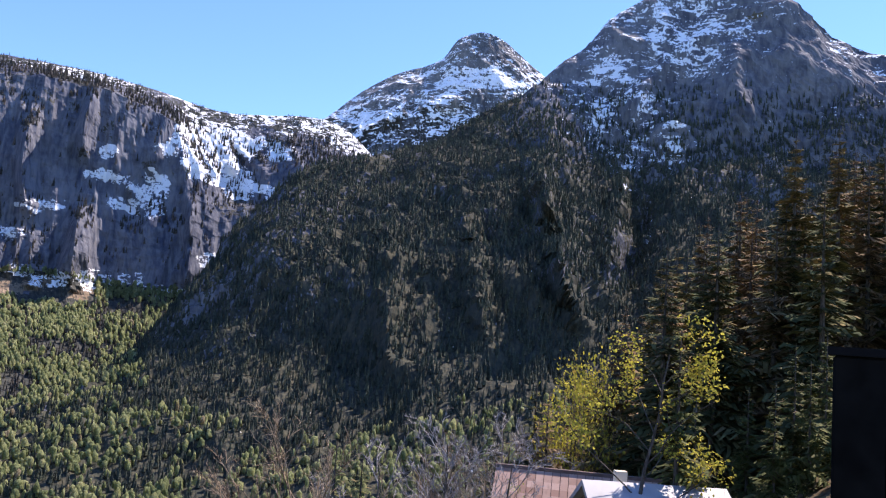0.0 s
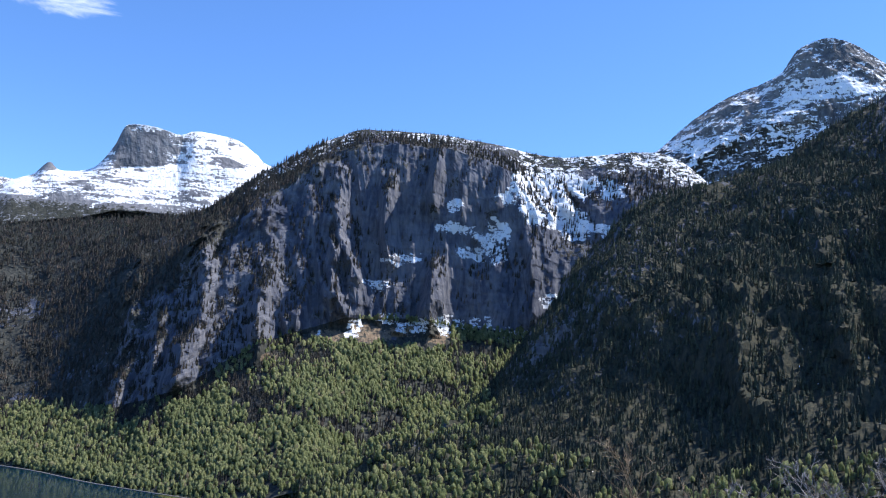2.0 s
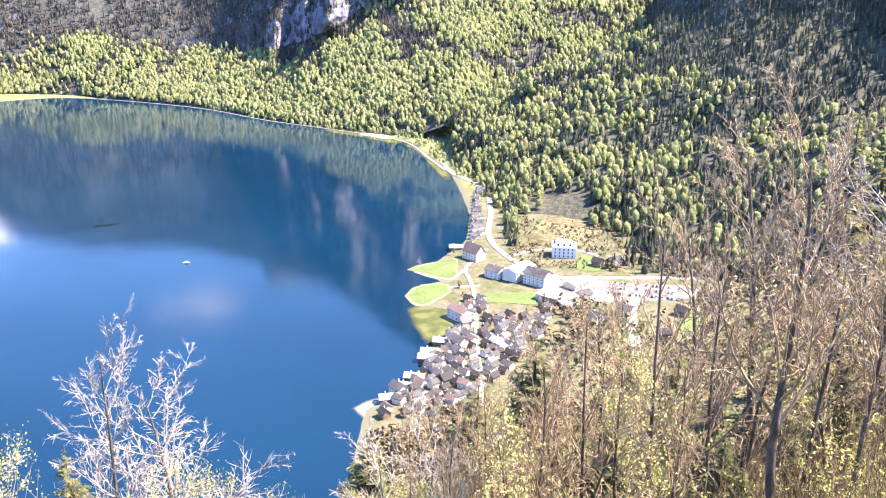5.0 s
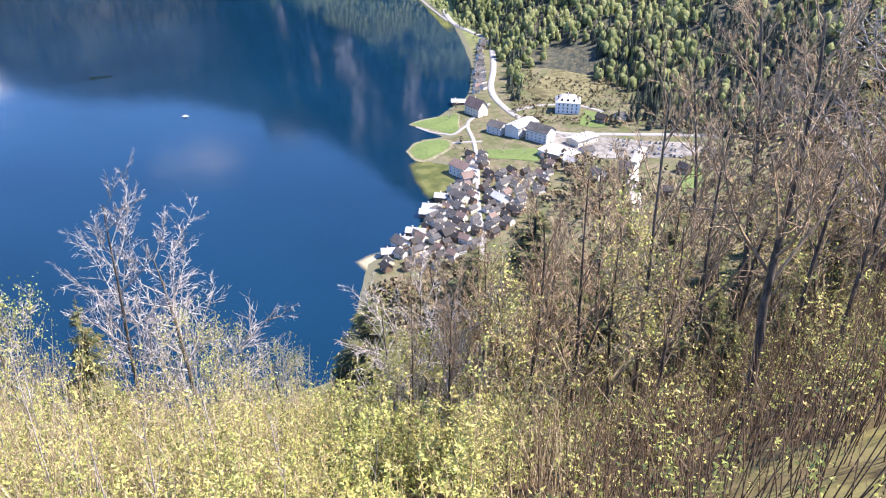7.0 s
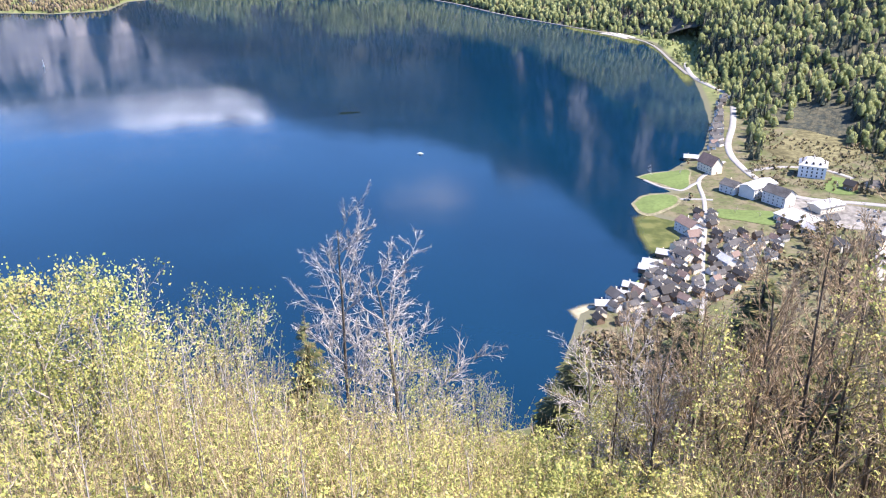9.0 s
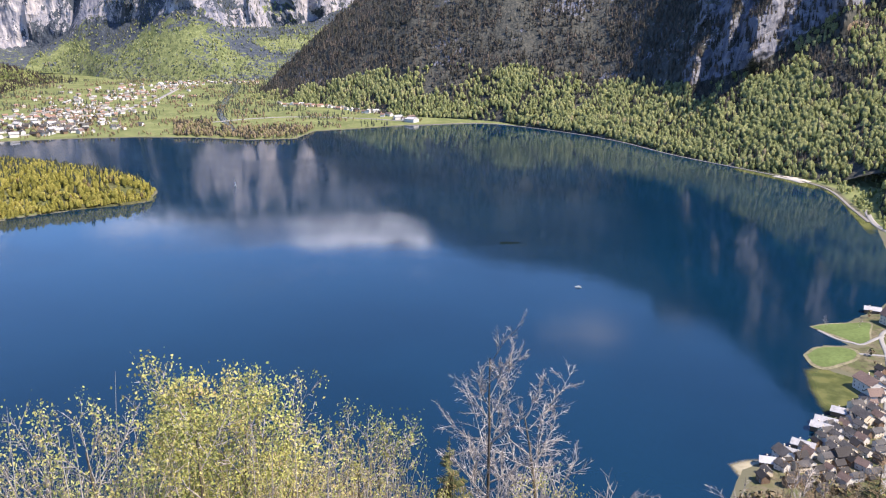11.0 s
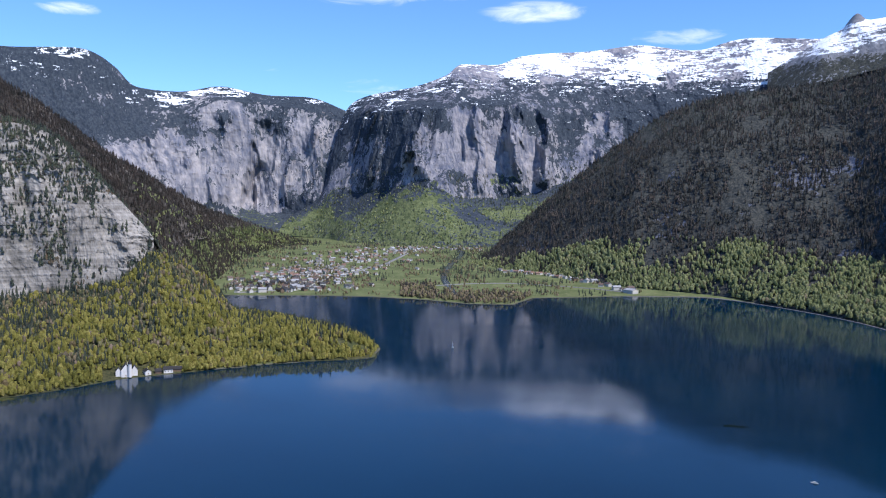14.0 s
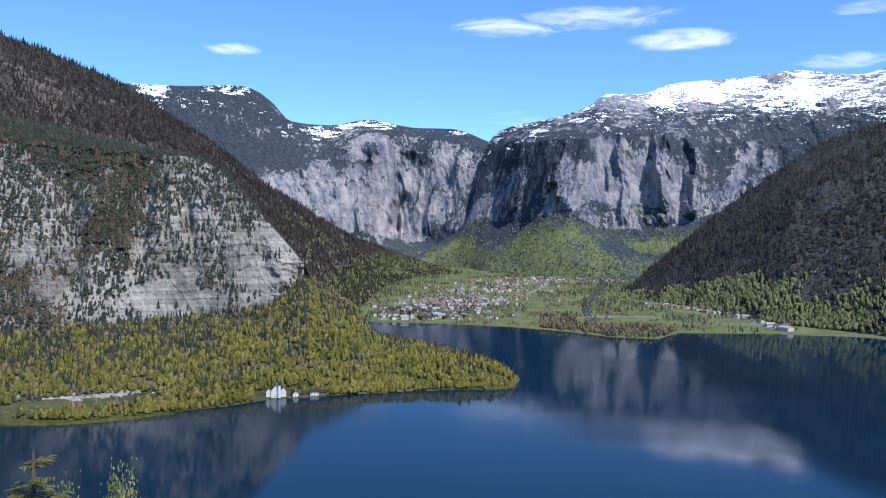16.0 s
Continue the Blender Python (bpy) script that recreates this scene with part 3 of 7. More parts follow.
PENINSULA_2 = [(-80, 1598, 60), (-66, 1545, 60), (-60.5, 1530, 56), (-56.7, 1530, 63), (-52.3, 1530, 68), (-47.5, 1534, 80), (-44.4, 1545, 90), (-41.9, 1564, 137), (-39.5, 1560, 113), (-37.9, 1522, 71), (-36.3, 1470, 27), (-32, 1388, 26), (-29.2, 1335, 20), (-27.3, 1309, 6)]
PENINSULA_3 = [(-80, 1725, 68), (-66, 1688, 68), (-60.5, 1672, 68), (-56.7, 1672, 69), (-52.3, 1672, 71), (-47.5, 1680, 75), (-44, 1748, 68), (-41.9, 1815, 45), (-39.2, 1875, 4), (-37.9, 1852, -2), (-36.6, 1830, -2), (-33, 1658, -2), (-29.4, 1508, -2), (-27.3, 1372, -2)]
PENINSULA = [PENINSULA_0, PENINSULA_1, PENINSULA_2, PENINSULA_3]
HORN_0 = [(40, 3500, 809), (43, 3500, 809), (46, 3500, 872), (50, 3500, 935), (54, 3500, 999), (58, 3500, 1063), (64, 3500, 1128)]
HORN_1 = [(40, 3700, 1041), (43.6, 3700, 1109), (46, 3700, 1178), (50, 3700, 1316), (54, 3700, 1386), (58, 3700, 1386), (64, 3700, 1386)]
HORN_2 = [(40, 3950, 1189), (44, 3950, 1299), (45.6, 3950, 1403), (48.6, 3930, 1547), (51.9, 3900, 1636), (52.9, 3880, 1729), (54.5, 3880, 1776), (56.2, 3880, 1737), (58.4, 3900, 1621), (60.5, 3920, 1529), (64, 3950, 1463)]
HORN_3 = [(40, 4500, 887), (44, 4500, 968), (48.6, 4500, 1048), (52.9, 4500, 1130), (54.5, 4500, 1130), (58, 4500, 1048), (64, 4500, 1048)]
HORN = [HORN_0, HORN_1, HORN_2, HORN_3]
SPUR_0 = [(20.8, 1200, -5), (22.6, 1088, -4), (24.4, 922, -3), (27.4, 926, -1), (31, 885, -1), (35, 840, 1), (39, 810, 4), (43, 788, 8), (47, 750, 12), (52, 712, 12), (57, 675, 20), (62, 675, 27), (67, 675, 34), (72, 675, 42), (78, 675, 50), (86, 675, 57), (100, 675, 57)]
SPUR_1 = [(20.95, 1312, 24), (23.5, 1215, 41), (26.2, 1148, 53), (30, 1162, 75), (34, 1170, 111), (38, 1170, 132), (42, 1155, 144), (46.5, 1140, 155), (51, 1125, 166), (55.5, 1110, 177), (60, 1125, 186), (65, 1275, 233), (68.5, 1350, 302), (73, 1350, 326), (79, 1350, 326), (86, 1350, 326), (100, 1350, 326)]
SPUR_2 = [(20.95, 1372, 38), (24, 1388, 53), (27.4, 1402, 78), (31.8, 1462, 137), (36, 1485, 203), (40, 1492, 286), (44, 1500, 347), (49, 1500, 392), (54, 1500, 434), (58.6, 1492, 451), (62.4, 1508, 424), (66.5, 1838, 487), (69, 1950, 669), (73, 1988, 714), (79, 1988, 714), (86, 1988, 678), (100, 1988, 606)]
SPUR_3 = [(20.9, 1425, 52), (24.3, 1552, 67), (28.2, 1665, 103), (33.3, 1800, 195), (36.3, 1800, 337), (39.1, 1822, 485), (42.2, 1860, 610), (47.1, 1920, 681), (51.4, 1988, 751), (54.8, 2040, 840), (58.2, 2085, 936), (61.5, 2152, 1055), (65.6, 2212, 1217), (70, 2250, 1271), (75.5, 2250, 1215), (81.1, 2288, 1061), (100, 2325, 922)]
SPUR_4 = [(20.9, 1500, 17), (24.5, 1650, 23), (28.5, 1800, 34), (33.8, 1950, 119), (37.3, 1988, 255), (40.2, 2025, 361), (43.3, 2062, 472), (48.2, 2175, 599), (52.4, 2250, 692), (55.8, 2325, 749), (59.2, 2362, 844), (62.5, 2438, 954), (66, 2512, 1023), (70, 2550, 1035), (75.5, 2550, 986), (81.1, 2550, 844), (100, 2550, 705)]
SPUR = [SPUR_0, SPUR_1, SPUR_2, SPUR_3, SPUR_4]
SHORE_NEAR = [(-100, 525), (-80, 420), (-60, 360), (-30, 338), (0, 330), (8, 330), (12, 351), (13.3, 409), (14.1, 454), (14.4, 470), (16.9, 493), (18.2, 512), (19.1, 551), (20.5, 576), (21.1, 609), (21.1, 634), (19.4, 642), (17.9, 650), (17.5, 668), (18.6, 698), (20.6, 709), (19, 716), (18.0, 734), (19.6, 758), (20.8, 795), (21.6, 814), (22.0, 862), (22.1, 938), (21.4, 1050), (20.7, 1155), (19.4, 1244), (17.8, 1405), (15, 1480), (12.3, 1549)]
SHORE_FAR = [(7.7, 1688), (3.2, 1890), (-1.0, 2025), (-5, 2111), (-10, 2070), (-13, 2018), (-16.3, 1980), (-17.6, 1860), (-20.8, 1858), (-23.8, 1924), (-27.7, 1980), (-31.6, 2010), (-35.5, 2029), (-37.5, 2051), (-39, 1950), (-37, 1838), (-33.6, 1682), (-29.6, 1520), (-27.7, 1438), (-26.8, 1328), (-27.4, 1251), (-31.6, 1235), (-39.4, 1194), (-44.4, 1172), (-47, 1142), (-52.3, 1118), (-56.7, 1117), (-60.5, 1168), (-66, 1268), (-80, 1500), (-100, 1725)]


def shore_distance(x, y):
    """Metres to the lake shore, positive on land."""
    poly = np.array([place(b, d, 0)[:2] for b, d in SHORE_NEAR + SHORE_FAR])
    best, inside = np.full(x.shape, 1e9), np.zeros(x.shape, bool)
    for i in range(len(poly)):
        (ax, ay), (bx, by) = poly[i], poly[(i + 1) % len(poly)]
        ex, ey = bx - ax, by - ay
        t = np.clip(((x - ax) * ex + (y - ay) * ey) / (ex * ex + ey * ey), 0, 1)
        best = np.minimum(best, np.hypot(x - ax - t * ex, y - ay - t * ey))
        cross = ((ay > y) != (by > y)) & (x < ex * (y - ay) / (ey + 1e-12) + ax)
        inside ^= cross
    return np.where(inside, -best, best)


def hill_height(b, d):
    """The steep hillside below the terrace."""
    slope = np.interp(b, [-180, -110, -60, -20, 20, 36, 48, 58, 70, 84, 120, 180], [0.1, 0.5, 0.74, 0.8, 0.8, 0.68, 0.48, 0.32, 0.12, -0.06, -0.1, 0.1])
    z = 250.0 - slope * 0.96 * np.maximum(d - 1.5, 0)
    fall = np.clip((d - 130) * 0.85, 0, None) * np.clip((b - 30) / 25, 0, 1)
    return z - fall + 3.35 * np.clip(2.6 - d, 0, 1)


def land_height(x, y):
    """Height of the ground sheet."""
    b, d = np.degrees(np.arctan2(x, y)), np.hypot(x, y)
    sd = shore_distance(x, y)
    flat = np.where(sd > 0, np.minimum(sd * 0.12, 2.0) + np.clip(sd - 25, 0, 300) * 0.012, np.maximum(sd * 0.25, -18))
    valley = np.clip((d - 2200) * 0.004, 0, 12) * np.clip((b + 50) / 6, 0, 1) * np.clip((-8 - b) / 4, 0, 1)
    flat = flat + np.where(sd > 0, valley, 0)
    rough = fbm(np.stack([x, y, 0 * x], -1).reshape(-1, 3) / 14, 3, 3).reshape(x.shape)
    hill = hill_height(b, d) + rough * np.clip(d / 30, 0, 1.2)
    return np.maximum(flat, hill)


def ground_shade():
    s = Shade("ground", 0.95, 0.1)
    z = s.split(s.geo.outputs["Position"], 2)
    big, fine = s.noise(60, 4), s.noise(1.3, 5)
    grass = s.mix(s.step(big, 0.35, 0.65), (0.085, 0.105, 0.042), (0.135, 0.155, 0.065))
    grass = s.mix(s.step(s.noise(9, 3), 0.55, 0.7, 0.5), grass, (0.25, 0.22, 0.12))
    d2 = s.n.new("ShaderNodeVectorMath")
    d2.operation = 'LENGTH'
    s.l.new(s.geo.outputs["Position"], d2.inputs[0])
    dirt = s.mix(s.step(s.noise(15, 5, 0.65), 0.38, 0.62), (0.12, 0.105, 0.07), (0.07, 0.08, 0.036))
    dirt = s.mix(s.step(s.noise(3.5, 4, 0.65), 0.5, 0.65, 0.7), dirt, (0.05, 0.042, 0.03))
    grass = s.mix(s.step(d2.outputs["Value"], 1150, 900), grass, dirt)
    # Brown litter, its colour darkened to include the shade of trunks and stems.
    litter = s.mix(s.step(fine, 0.35, 0.65), (0.045, 0.03, 0.016), (0.13, 0.092, 0.052))
    litter = s.mix(s.step(s.noise(5, 4), 0.52, 0.66), litter, (0.17, 0.15, 0.06))
    bed = (0.1, 0.098, 0.066)
    col = s.mix(s.step(z, 22, 45), grass, litter)
    col = s.mix(s.step(z, 1.1, 0.6), col, bed)
    s.bump(fine, 0.2, 0.7)
    return s.done(col)


def water_shade():
    s = Shade("lake water", 0.06, 0.39)
    s.bsdf.inputs["IOR"].default_value = 1.333
    patch = s.noise(1, 4, 0.6, s.pos(1 / 420, 1 / 240, 1), 0.8)
    s.l.new(s.math('ADD', s.step(patch, 0.4, 0.75, 0.1), 0.055), s.bsdf.inputs["Roughness"])
    rip = s.math('ADD', s.noise(3.5, 3, 0.6), s.math('MULTIPLY', s.noise(24, 2), 2.0))
    s.bump(rip, 0.05, 0.4)
    return s.done(s.mix(s.step(s.noise(300, 3), 0.35, 0.65), (0.0005, 0.0124, 0.029), (0.0009, 0.0166, 0.0375)))


# ground: one sheet round the viewpoint, out to the horizon
bearings = np.concatenate([np.arange(-180, -75, 3.0), np.arange(-75, -46, 0.5), np.arange(-46, 45, 0.36), np.arange(45, 100, 1.0), np.arange(100, 180.1, 4.0)])
reach = np.concatenate([[0.0], np.geomspace(0.8, 420, 66), np.linspace(431, 825, 44), np.linspace(848, 2180, 64), np.geomspace(2230, 4950, 18)])
bb, dd = np.meshgrid(np.radians(bearings), reach)
gx, gy = dd * np.sin(bb), dd * np.cos(bb)
gz = land_height(gx, gy)
ground = grid_object("ground", np.stack([gx, gy, gz], -1)[:, ::-1], ground_shade())
tagged(ground, "grassy valley floor and steep leaf-littered hillside", "ground", kind="structure")

ring = np.array([[0, 0, 0]] + [[4940 * math.sin(a), 4940 * math.cos(a), 0] for a in np.linspace(0, 2 * math.pi, 65)[:-1]])
water = mesh_object("water", ring, [[0, 1 + (k + 1) % 64, 1 + k] for k in range(64)], water_shade())
tagged(water, "deep blue mountain lake with calm mirror-like water", "lake", kind="structure")


def ease(x, lo, hi):
    t = np.clip((x - lo) / (hi - lo), 0, 1)
    return t * t * (3 - 2 * t)


def polar(g):
    return np.degrees(np.arctan2(g[:, :, 0], g[:, :, 1])), g[:, :, 2]


def carve(g, at, amount, size, seed, tall, ribs=(), bench=30.0, stepped=0.1, calm=None):
    """Cut gullies, benches and crags into a wall, towards and away from the valley; ribs: (bearing, height) above and below, half width in degrees, metres."""
    nv, nu, _ = g.shape
    b, z = polar(g)
    p = g.reshape(-1, 3) / size * np.array([1, 1, 1 / tall])
    warp = np.stack([vnoise(p * 0.9 + k * 31.7, seed + 40 + k) for k in range(3)], -1)
    d = fbm(p + 0.4 * warp, 6, seed, 0.55, True) + 0.9 * fbm(p * 0.4 + 0.25 * warp, 3, seed + 9, 0.5, True)
    d = (d - d.mean()).reshape(nv, nu)
    wave = fbm(g.reshape(-1, 3) / np.array([160, 160, 260]), 3, seed + 21).reshape(nv, nu)
    step = (z / bench + wave * 2.2) % 1.0
    d = d + stepped * (0.5 - step) * (1 - np.clip((step - 0.85) / 0.15, 0, 1))
    d += 0.25 * fbm(g.reshape(-1, 3) / (size * 0.16) * np.array([1, 1, 1 / tall]), 3, seed + 5, 0.6).reshape(nv, nu)
    a = np.interp(at, np.arange(len(amount)), amount)[:, None] * np.clip(np.minimum(np.linspace(0, 1, nu), np.linspace(1, 0, nu)) / 0.04, 0.1, 1)[None]
    if calm:
        a = a * np.interp(b, calm[0], calm[1])
    push = d * a
    torn = fbm(g.reshape(-1, 3) / np.array([45, 45, 45 * tall]), 3, seed + 33).reshape(nv, nu)
    for b0, z0, b1, z1, w, metres in ribs:
        f = np.clip((z0 - z) / (z0 - z1), -0.3, 1.3)
        x = (b - (b0 + (b1 - b0) * f)) / w + 0.7 * wave + 0.55 * torn
        push += metres * np.clip(1 - np.abs(x), 0, 1) * (0.35 + 0.9 * ease(torn + wave, -0.5, 0.4)) * ease(z, z1 - 40, z1 + 30) * ease(z, z0 + 30, z0 - 60) * (0.8 + 0.4 * d)
    out = np.hypot(g[:, :, 0], g[:, :, 1])
    g = g.copy()
    g[:, :, :2] *= (1 - push / out)[:, :, None]
    return g


def spots_of(b, z, seed, patches):
    """Soft-edged patches of (bearing, height, half width in degrees, half height, skew): 1 within, 0 outside."""
    out = np.zeros(b.shape)
    torn = fbm(np.stack([b * 1.1, z / 30, 0 * b], -1).reshape(-1, 3), 4, seed, 0.65).reshape(b.shape) * 1.6
    for pb, pz, wb, hz, skew in patches:
        t = ((b - pb - skew * (z - pz) / 100) / wb) ** 2 + ((z - pz) / hz) ** 2 + torn
        out = np.maximum(out, ease(t, 1.5, 0.4))
    return out


def massif(name, g, at, material, label, cover):
    """Links a carved grid with its cover of wood, snow and loose floor, as cover(bearing, height, row, flatness, noise) gives it."""
    ob = grid_object(name, g[:, ::-1], material, False)
    b, z = polar(g)
    nz = np.abs(normals(g)[:, :, 2])
    wild = fbm(g.reshape(-1, 3) / 150, 4, 77).reshape(b.shape)
    wood, snow, loose = cover(b, z, at[:, None] + 0 * b, nz, wild)
    rgba = np.stack([np.clip(wood, 0, 1.2) + 0 * b, np.clip(snow, -1, 1.5) + 0 * b, np.clip(loose, 0, 1) + 0 * b, 1 + 0 * b], -1)[:, ::-1]
    ob.data.attributes.new("cover", 'FLOAT_COLOR', 'POINT').data.foreach_set("color", rgba.reshape(-1).astype(np.float32))
    tagged(ob, label, "mountain", kind="structure")
    return g, at


def plateau_cover(b, z, v, nz, wild):
    v = v + 0.45 * wild
    top = ease(v, 1.75, 2.35)
    wood = np.where(v < 1, 0.34 + 0.4 * wild + 0.4 * ease(v, 0.5, 0.95), 0.06 + 0.5 * ease(v, 1.35, 2.0) + 0.8 * (nz - 0.3) + 0.8 * wild + 0.35 * ease(b, -21.5, -27) + 0.45 * ease(b, -14.5, -10))
    wood = wood * (1 - top) + top * (0.76 - 0.6 * ease(z, 780, 1000) + 0.8 * wild)
    snow = -0.68 + 0.5 * ease(v, 1.4, 2.0) + top * (0.14 + 0.4 * ease(z, 680, 1000) + 0.5 * (nz - 0.5) + 0.8 * wild) + 0.26 * ease(v, 2.3, 3) * ease(b, -21, -12)
    return wood, snow, ease(v, 1.12, 0.92) * 1.2 * ease(nz, 0.3, 0.5)


def back_cover(b, z, v, nz, wild):
    v = v + 0.4 * wild
    hump = ease(b, -41.0, -44.5)
    wood = 0.06 + 0.8 * (nz - 0.3) + 0.7 * wild + hump * (0.45 * ease(z + 120 * wild, 380, 560)) + 0.38 * ease(v, 1.6, 2.1) + 0.4 * ease(b, -34.4, -33)
    wood = np.maximum(wood, ease(v, 1.05, 0.9) * 0.62)
    snow = -0.72 + 0.15 * ease(v, 1.6, 2.2) + ease(v, 2.2, 2.8) * (0.62 + 0.9 * wild + 0.4 * (nz - 0.5)) + 0.6 * spots_of(b, z, 3, [(-51.8, 935, 1.3, 40, 0), (-46.6, 950, 1.5, 30, 0), (-38, 780, 1.6, 24, 0), (-40.2, 735, 1.0, 26, 0), (-34.4, 520, 0.16, 50, 0.2)])
    scree = spots_of(b, z, 4, [(-34.9, 420, 0.5, 120, 0.5), (-35.6, 250, 1.2, 70, 0)])
    return wood - 0.5 * scree, snow, ease(v, 1.0, 0.85) * 0.8


def dome_cover(b, z, v, nz, wild):
    snow = 0.32 + 0.75 * (nz - 0.45) + 0.35 * ease(z, 1000, 1250) + 0.4 * wild - 0.7 * ease(z, 960, 860)
    cliff = spots_of(b, z, 5, [(8.8, 1270, 1.9, 95, 0.4), (3.45, 1120, 0.5, 30, 0), (14.2, 1240, 1.3, 30, 0)])
    return 0.7 * ease(z, 960, 860) + 0 * b, snow - 0.9 * cliff, 0 * b


def horn_cover(b, z, v, nz, wild):
    wood = 0.5 + 0.5 * wild - 0.4 * ease(z, 1250, 1450)
    snow = 0.02 + 0.3 * ease(z, 1000, 1350) + 0.5 * (nz - 0.45) + 0.6 * wild + 0.3 * spots_of(b, z, 6, [(53, 1500, 4.0, 60, -1.5), (46.5, 1290, 2.5, 50, 0)])
    return wood, snow, 0 * b


SNOW_BEDS = [(36.6, 690, 2.9, 78, -1.2), (39.3, 620, 1.8, 36, 0), (38, 750, 4.2, 39, 0), (33.3, 572, 0.98, 73, 0.7), (32.3, 532, 2.1, 22, 0.6), (30.8, 592, 1.6, 21, -1.0), (30.2, 655, 0.52, 22, 0), (26.8, 503, 1.2, 20, 2.0), (25.0, 430, 1.3, 21, 0.5),
             (25.9, 348, 0.91, 17, 0), (28.4, 334, 2.5, 23, 0), (32.0, 350, 2.6, 29, -0.6), (34.3, 326, 2.1, 17, 0), (23.7, 316, 0.65, 31, 0.6), (21.5, 295, 0.52, 26, 0.4), (37.0, 420, 0.91, 21, 0)]
SCREE_FANS = [(21.9, 292, 1.0, 24, 0), (24.6, 308, 1.7, 30, 0), (27.2, 322, 1.8, 22, 0), (30, 306, 1.6, 18, 0), (18.3, 235, 0.8, 16, 0), (10.3, 60, 0.5, 26, 0.3), (7.4, 70, 0.35, 34, -0.3)]


def cirque_cover(b, z, v, nz, wild):
    west = ease(b, 16.5, 11.5)
    wall = ease(v, 0.95, 1.1)
    w = v + 0.3 * wild
    # Below the wall, solid dark wood colour paints the shadow between the trees.
    wood = np.where(v < 1.03, 1.2, 0.05 + 0.6 * (nz - 0.3) + 0.7 * wild + 0.4 * ease(w, 2.45, 2.8) + 0.4 * ease(b, 23, 18) * ease(w, 1.5, 2.1)) + west * wall * 0.24 + 0.3 * ease(b, 10, 4) * wall
    snow = -0.85 + ease(w, 2.2, 2.7) * ease(b, 9, 17) * (0.62 + 0.9 * wild + 0.4 * (nz - 0.5)) + wall * 0.5 * ease(z, 420, 800) * ease(b, 12, 20) + 1.35 * spots_of(b, z, 7, SNOW_BEDS)
    fan = spots_of(b, z, 8, SCREE_FANS)
    return wood - 0.8 * fan, snow, fan


def spur_cover(b, z, v, nz, wild):
    high = ease(z + 220 * wild, 560, 980) * ease(b, 55, 61)
    # Extra wood on the lower rows paints the shadow between the standing trees dark.
    wood = 0.72 + 0.45 * wild - 0.75 * high + 0.3 * (nz - 0.5) + 0.6 * ease(v, 1.8, 1.3)
    snow = -0.62 + 1.0 * high + 0.5 * (nz - 0.5) + 0.5 * wild + 0.35 * spots_of(b, z, 9, [(66.9, 1130, 0.45, 120, 0), (63.5, 980, 1.6, 60, -0.8)]) - 0.35 * ease(b, 69, 74) + 1.2 * spots_of(b, z, 10, [(66.9, 520, 0.35, 45, 0.3), (65.3, 640, 0.8, 16, 0)])
    return wood, snow, 0.5 * ease(wild, 0.35, 0.6) * ease(v, 1.3, 1.8)


CIRQUE_RIBS = [(13.7, 600, 12.6, 170, 1.2, 110), (21.0, 760, 23.4, 330, 1.8, 140), (17.0, 640, 17.6, 240, 1.3, 95), (19.2, 700, 20.0, 300, 0.9, 70), (29.0, 790, 28.9, 640, 0.6, 60), (29.2, 500, 29.4, 330, 1.0, 90), (26.2, 450, 26.6, 330, 1.4, 80), (25.4, 760, 26.2, 480, 0.8, 60),
               (22.8, 540, 24.8, 360, 0.9, 70), (33.2, 640, 32.6, 500, 2.3, -45), (38.4, 780, 39.3, 580, 2.8, -55), (35.6, 600, 36.0, 360, 1.2, 60), (9.6, 500, 9.0, 80, 0.9, 60), (11.2, 420, 10.8, 60, 0.7, 50)]
PLATEAU_RIBS = [(-27.2, 700, -27.8, 300, 0.9, 90), (-24.2, 680, -24.5, 330, 1.0, 120), (-20.5, 690, -20.2, 250, 0.9, 95), (-17.5, 700, -17.4, 260, 0.9, 95), (-15.6, 690, -15.4, 290, 0.8, 85), (-11.5, 680, -11.8, 330, 1.0, 80)]
BACK_RIBS = [(-34.7, 640, -35.2, 160, 0.9, -110), (-37.4, 680, -37.8, 200, 0.8, 60), (-39.6, 560, -40.0, 220, 0.7, 60), (-42, 560, -41.6, 260, 0.8, 55), (-33.2, 640, -33.4, 180, 0.9, 75), (-31.3, 620, -31.4, 180, 0.8, 75)]


def walled(name, rows, nu, steps, amount, size, seed, tall, ribs, material, label, cover, bench=30.0, calm=None):
    g, at = loft(rows, nu, steps)
    return massif(name, carve(g, at, amount, size, seed, tall, ribs, bench, 0.1, calm), at, material, label, cover)



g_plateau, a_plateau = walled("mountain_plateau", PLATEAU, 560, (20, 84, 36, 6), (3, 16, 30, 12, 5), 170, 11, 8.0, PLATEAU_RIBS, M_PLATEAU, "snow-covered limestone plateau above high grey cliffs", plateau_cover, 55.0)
walled("mountain_dome", DOME, 200, (16, 30, 6), (8, 16, 8, 5), 150, 21, 1.5, (), M_DOME, "rounded snow-white summit dome with a rocky face", dome_cover, 50.0)
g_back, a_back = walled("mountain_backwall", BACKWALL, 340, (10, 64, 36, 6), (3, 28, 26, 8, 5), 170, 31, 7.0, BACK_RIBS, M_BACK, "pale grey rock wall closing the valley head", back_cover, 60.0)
g_horn, a_horn = walled("mountain_horn", HORN, 240, (20, 50, 6), (15, 40, 14, 5), 130, 41, 1.3, (), M_HORN, "snow-streaked rocky horn behind a forested ridge", horn_cover, 45.0)
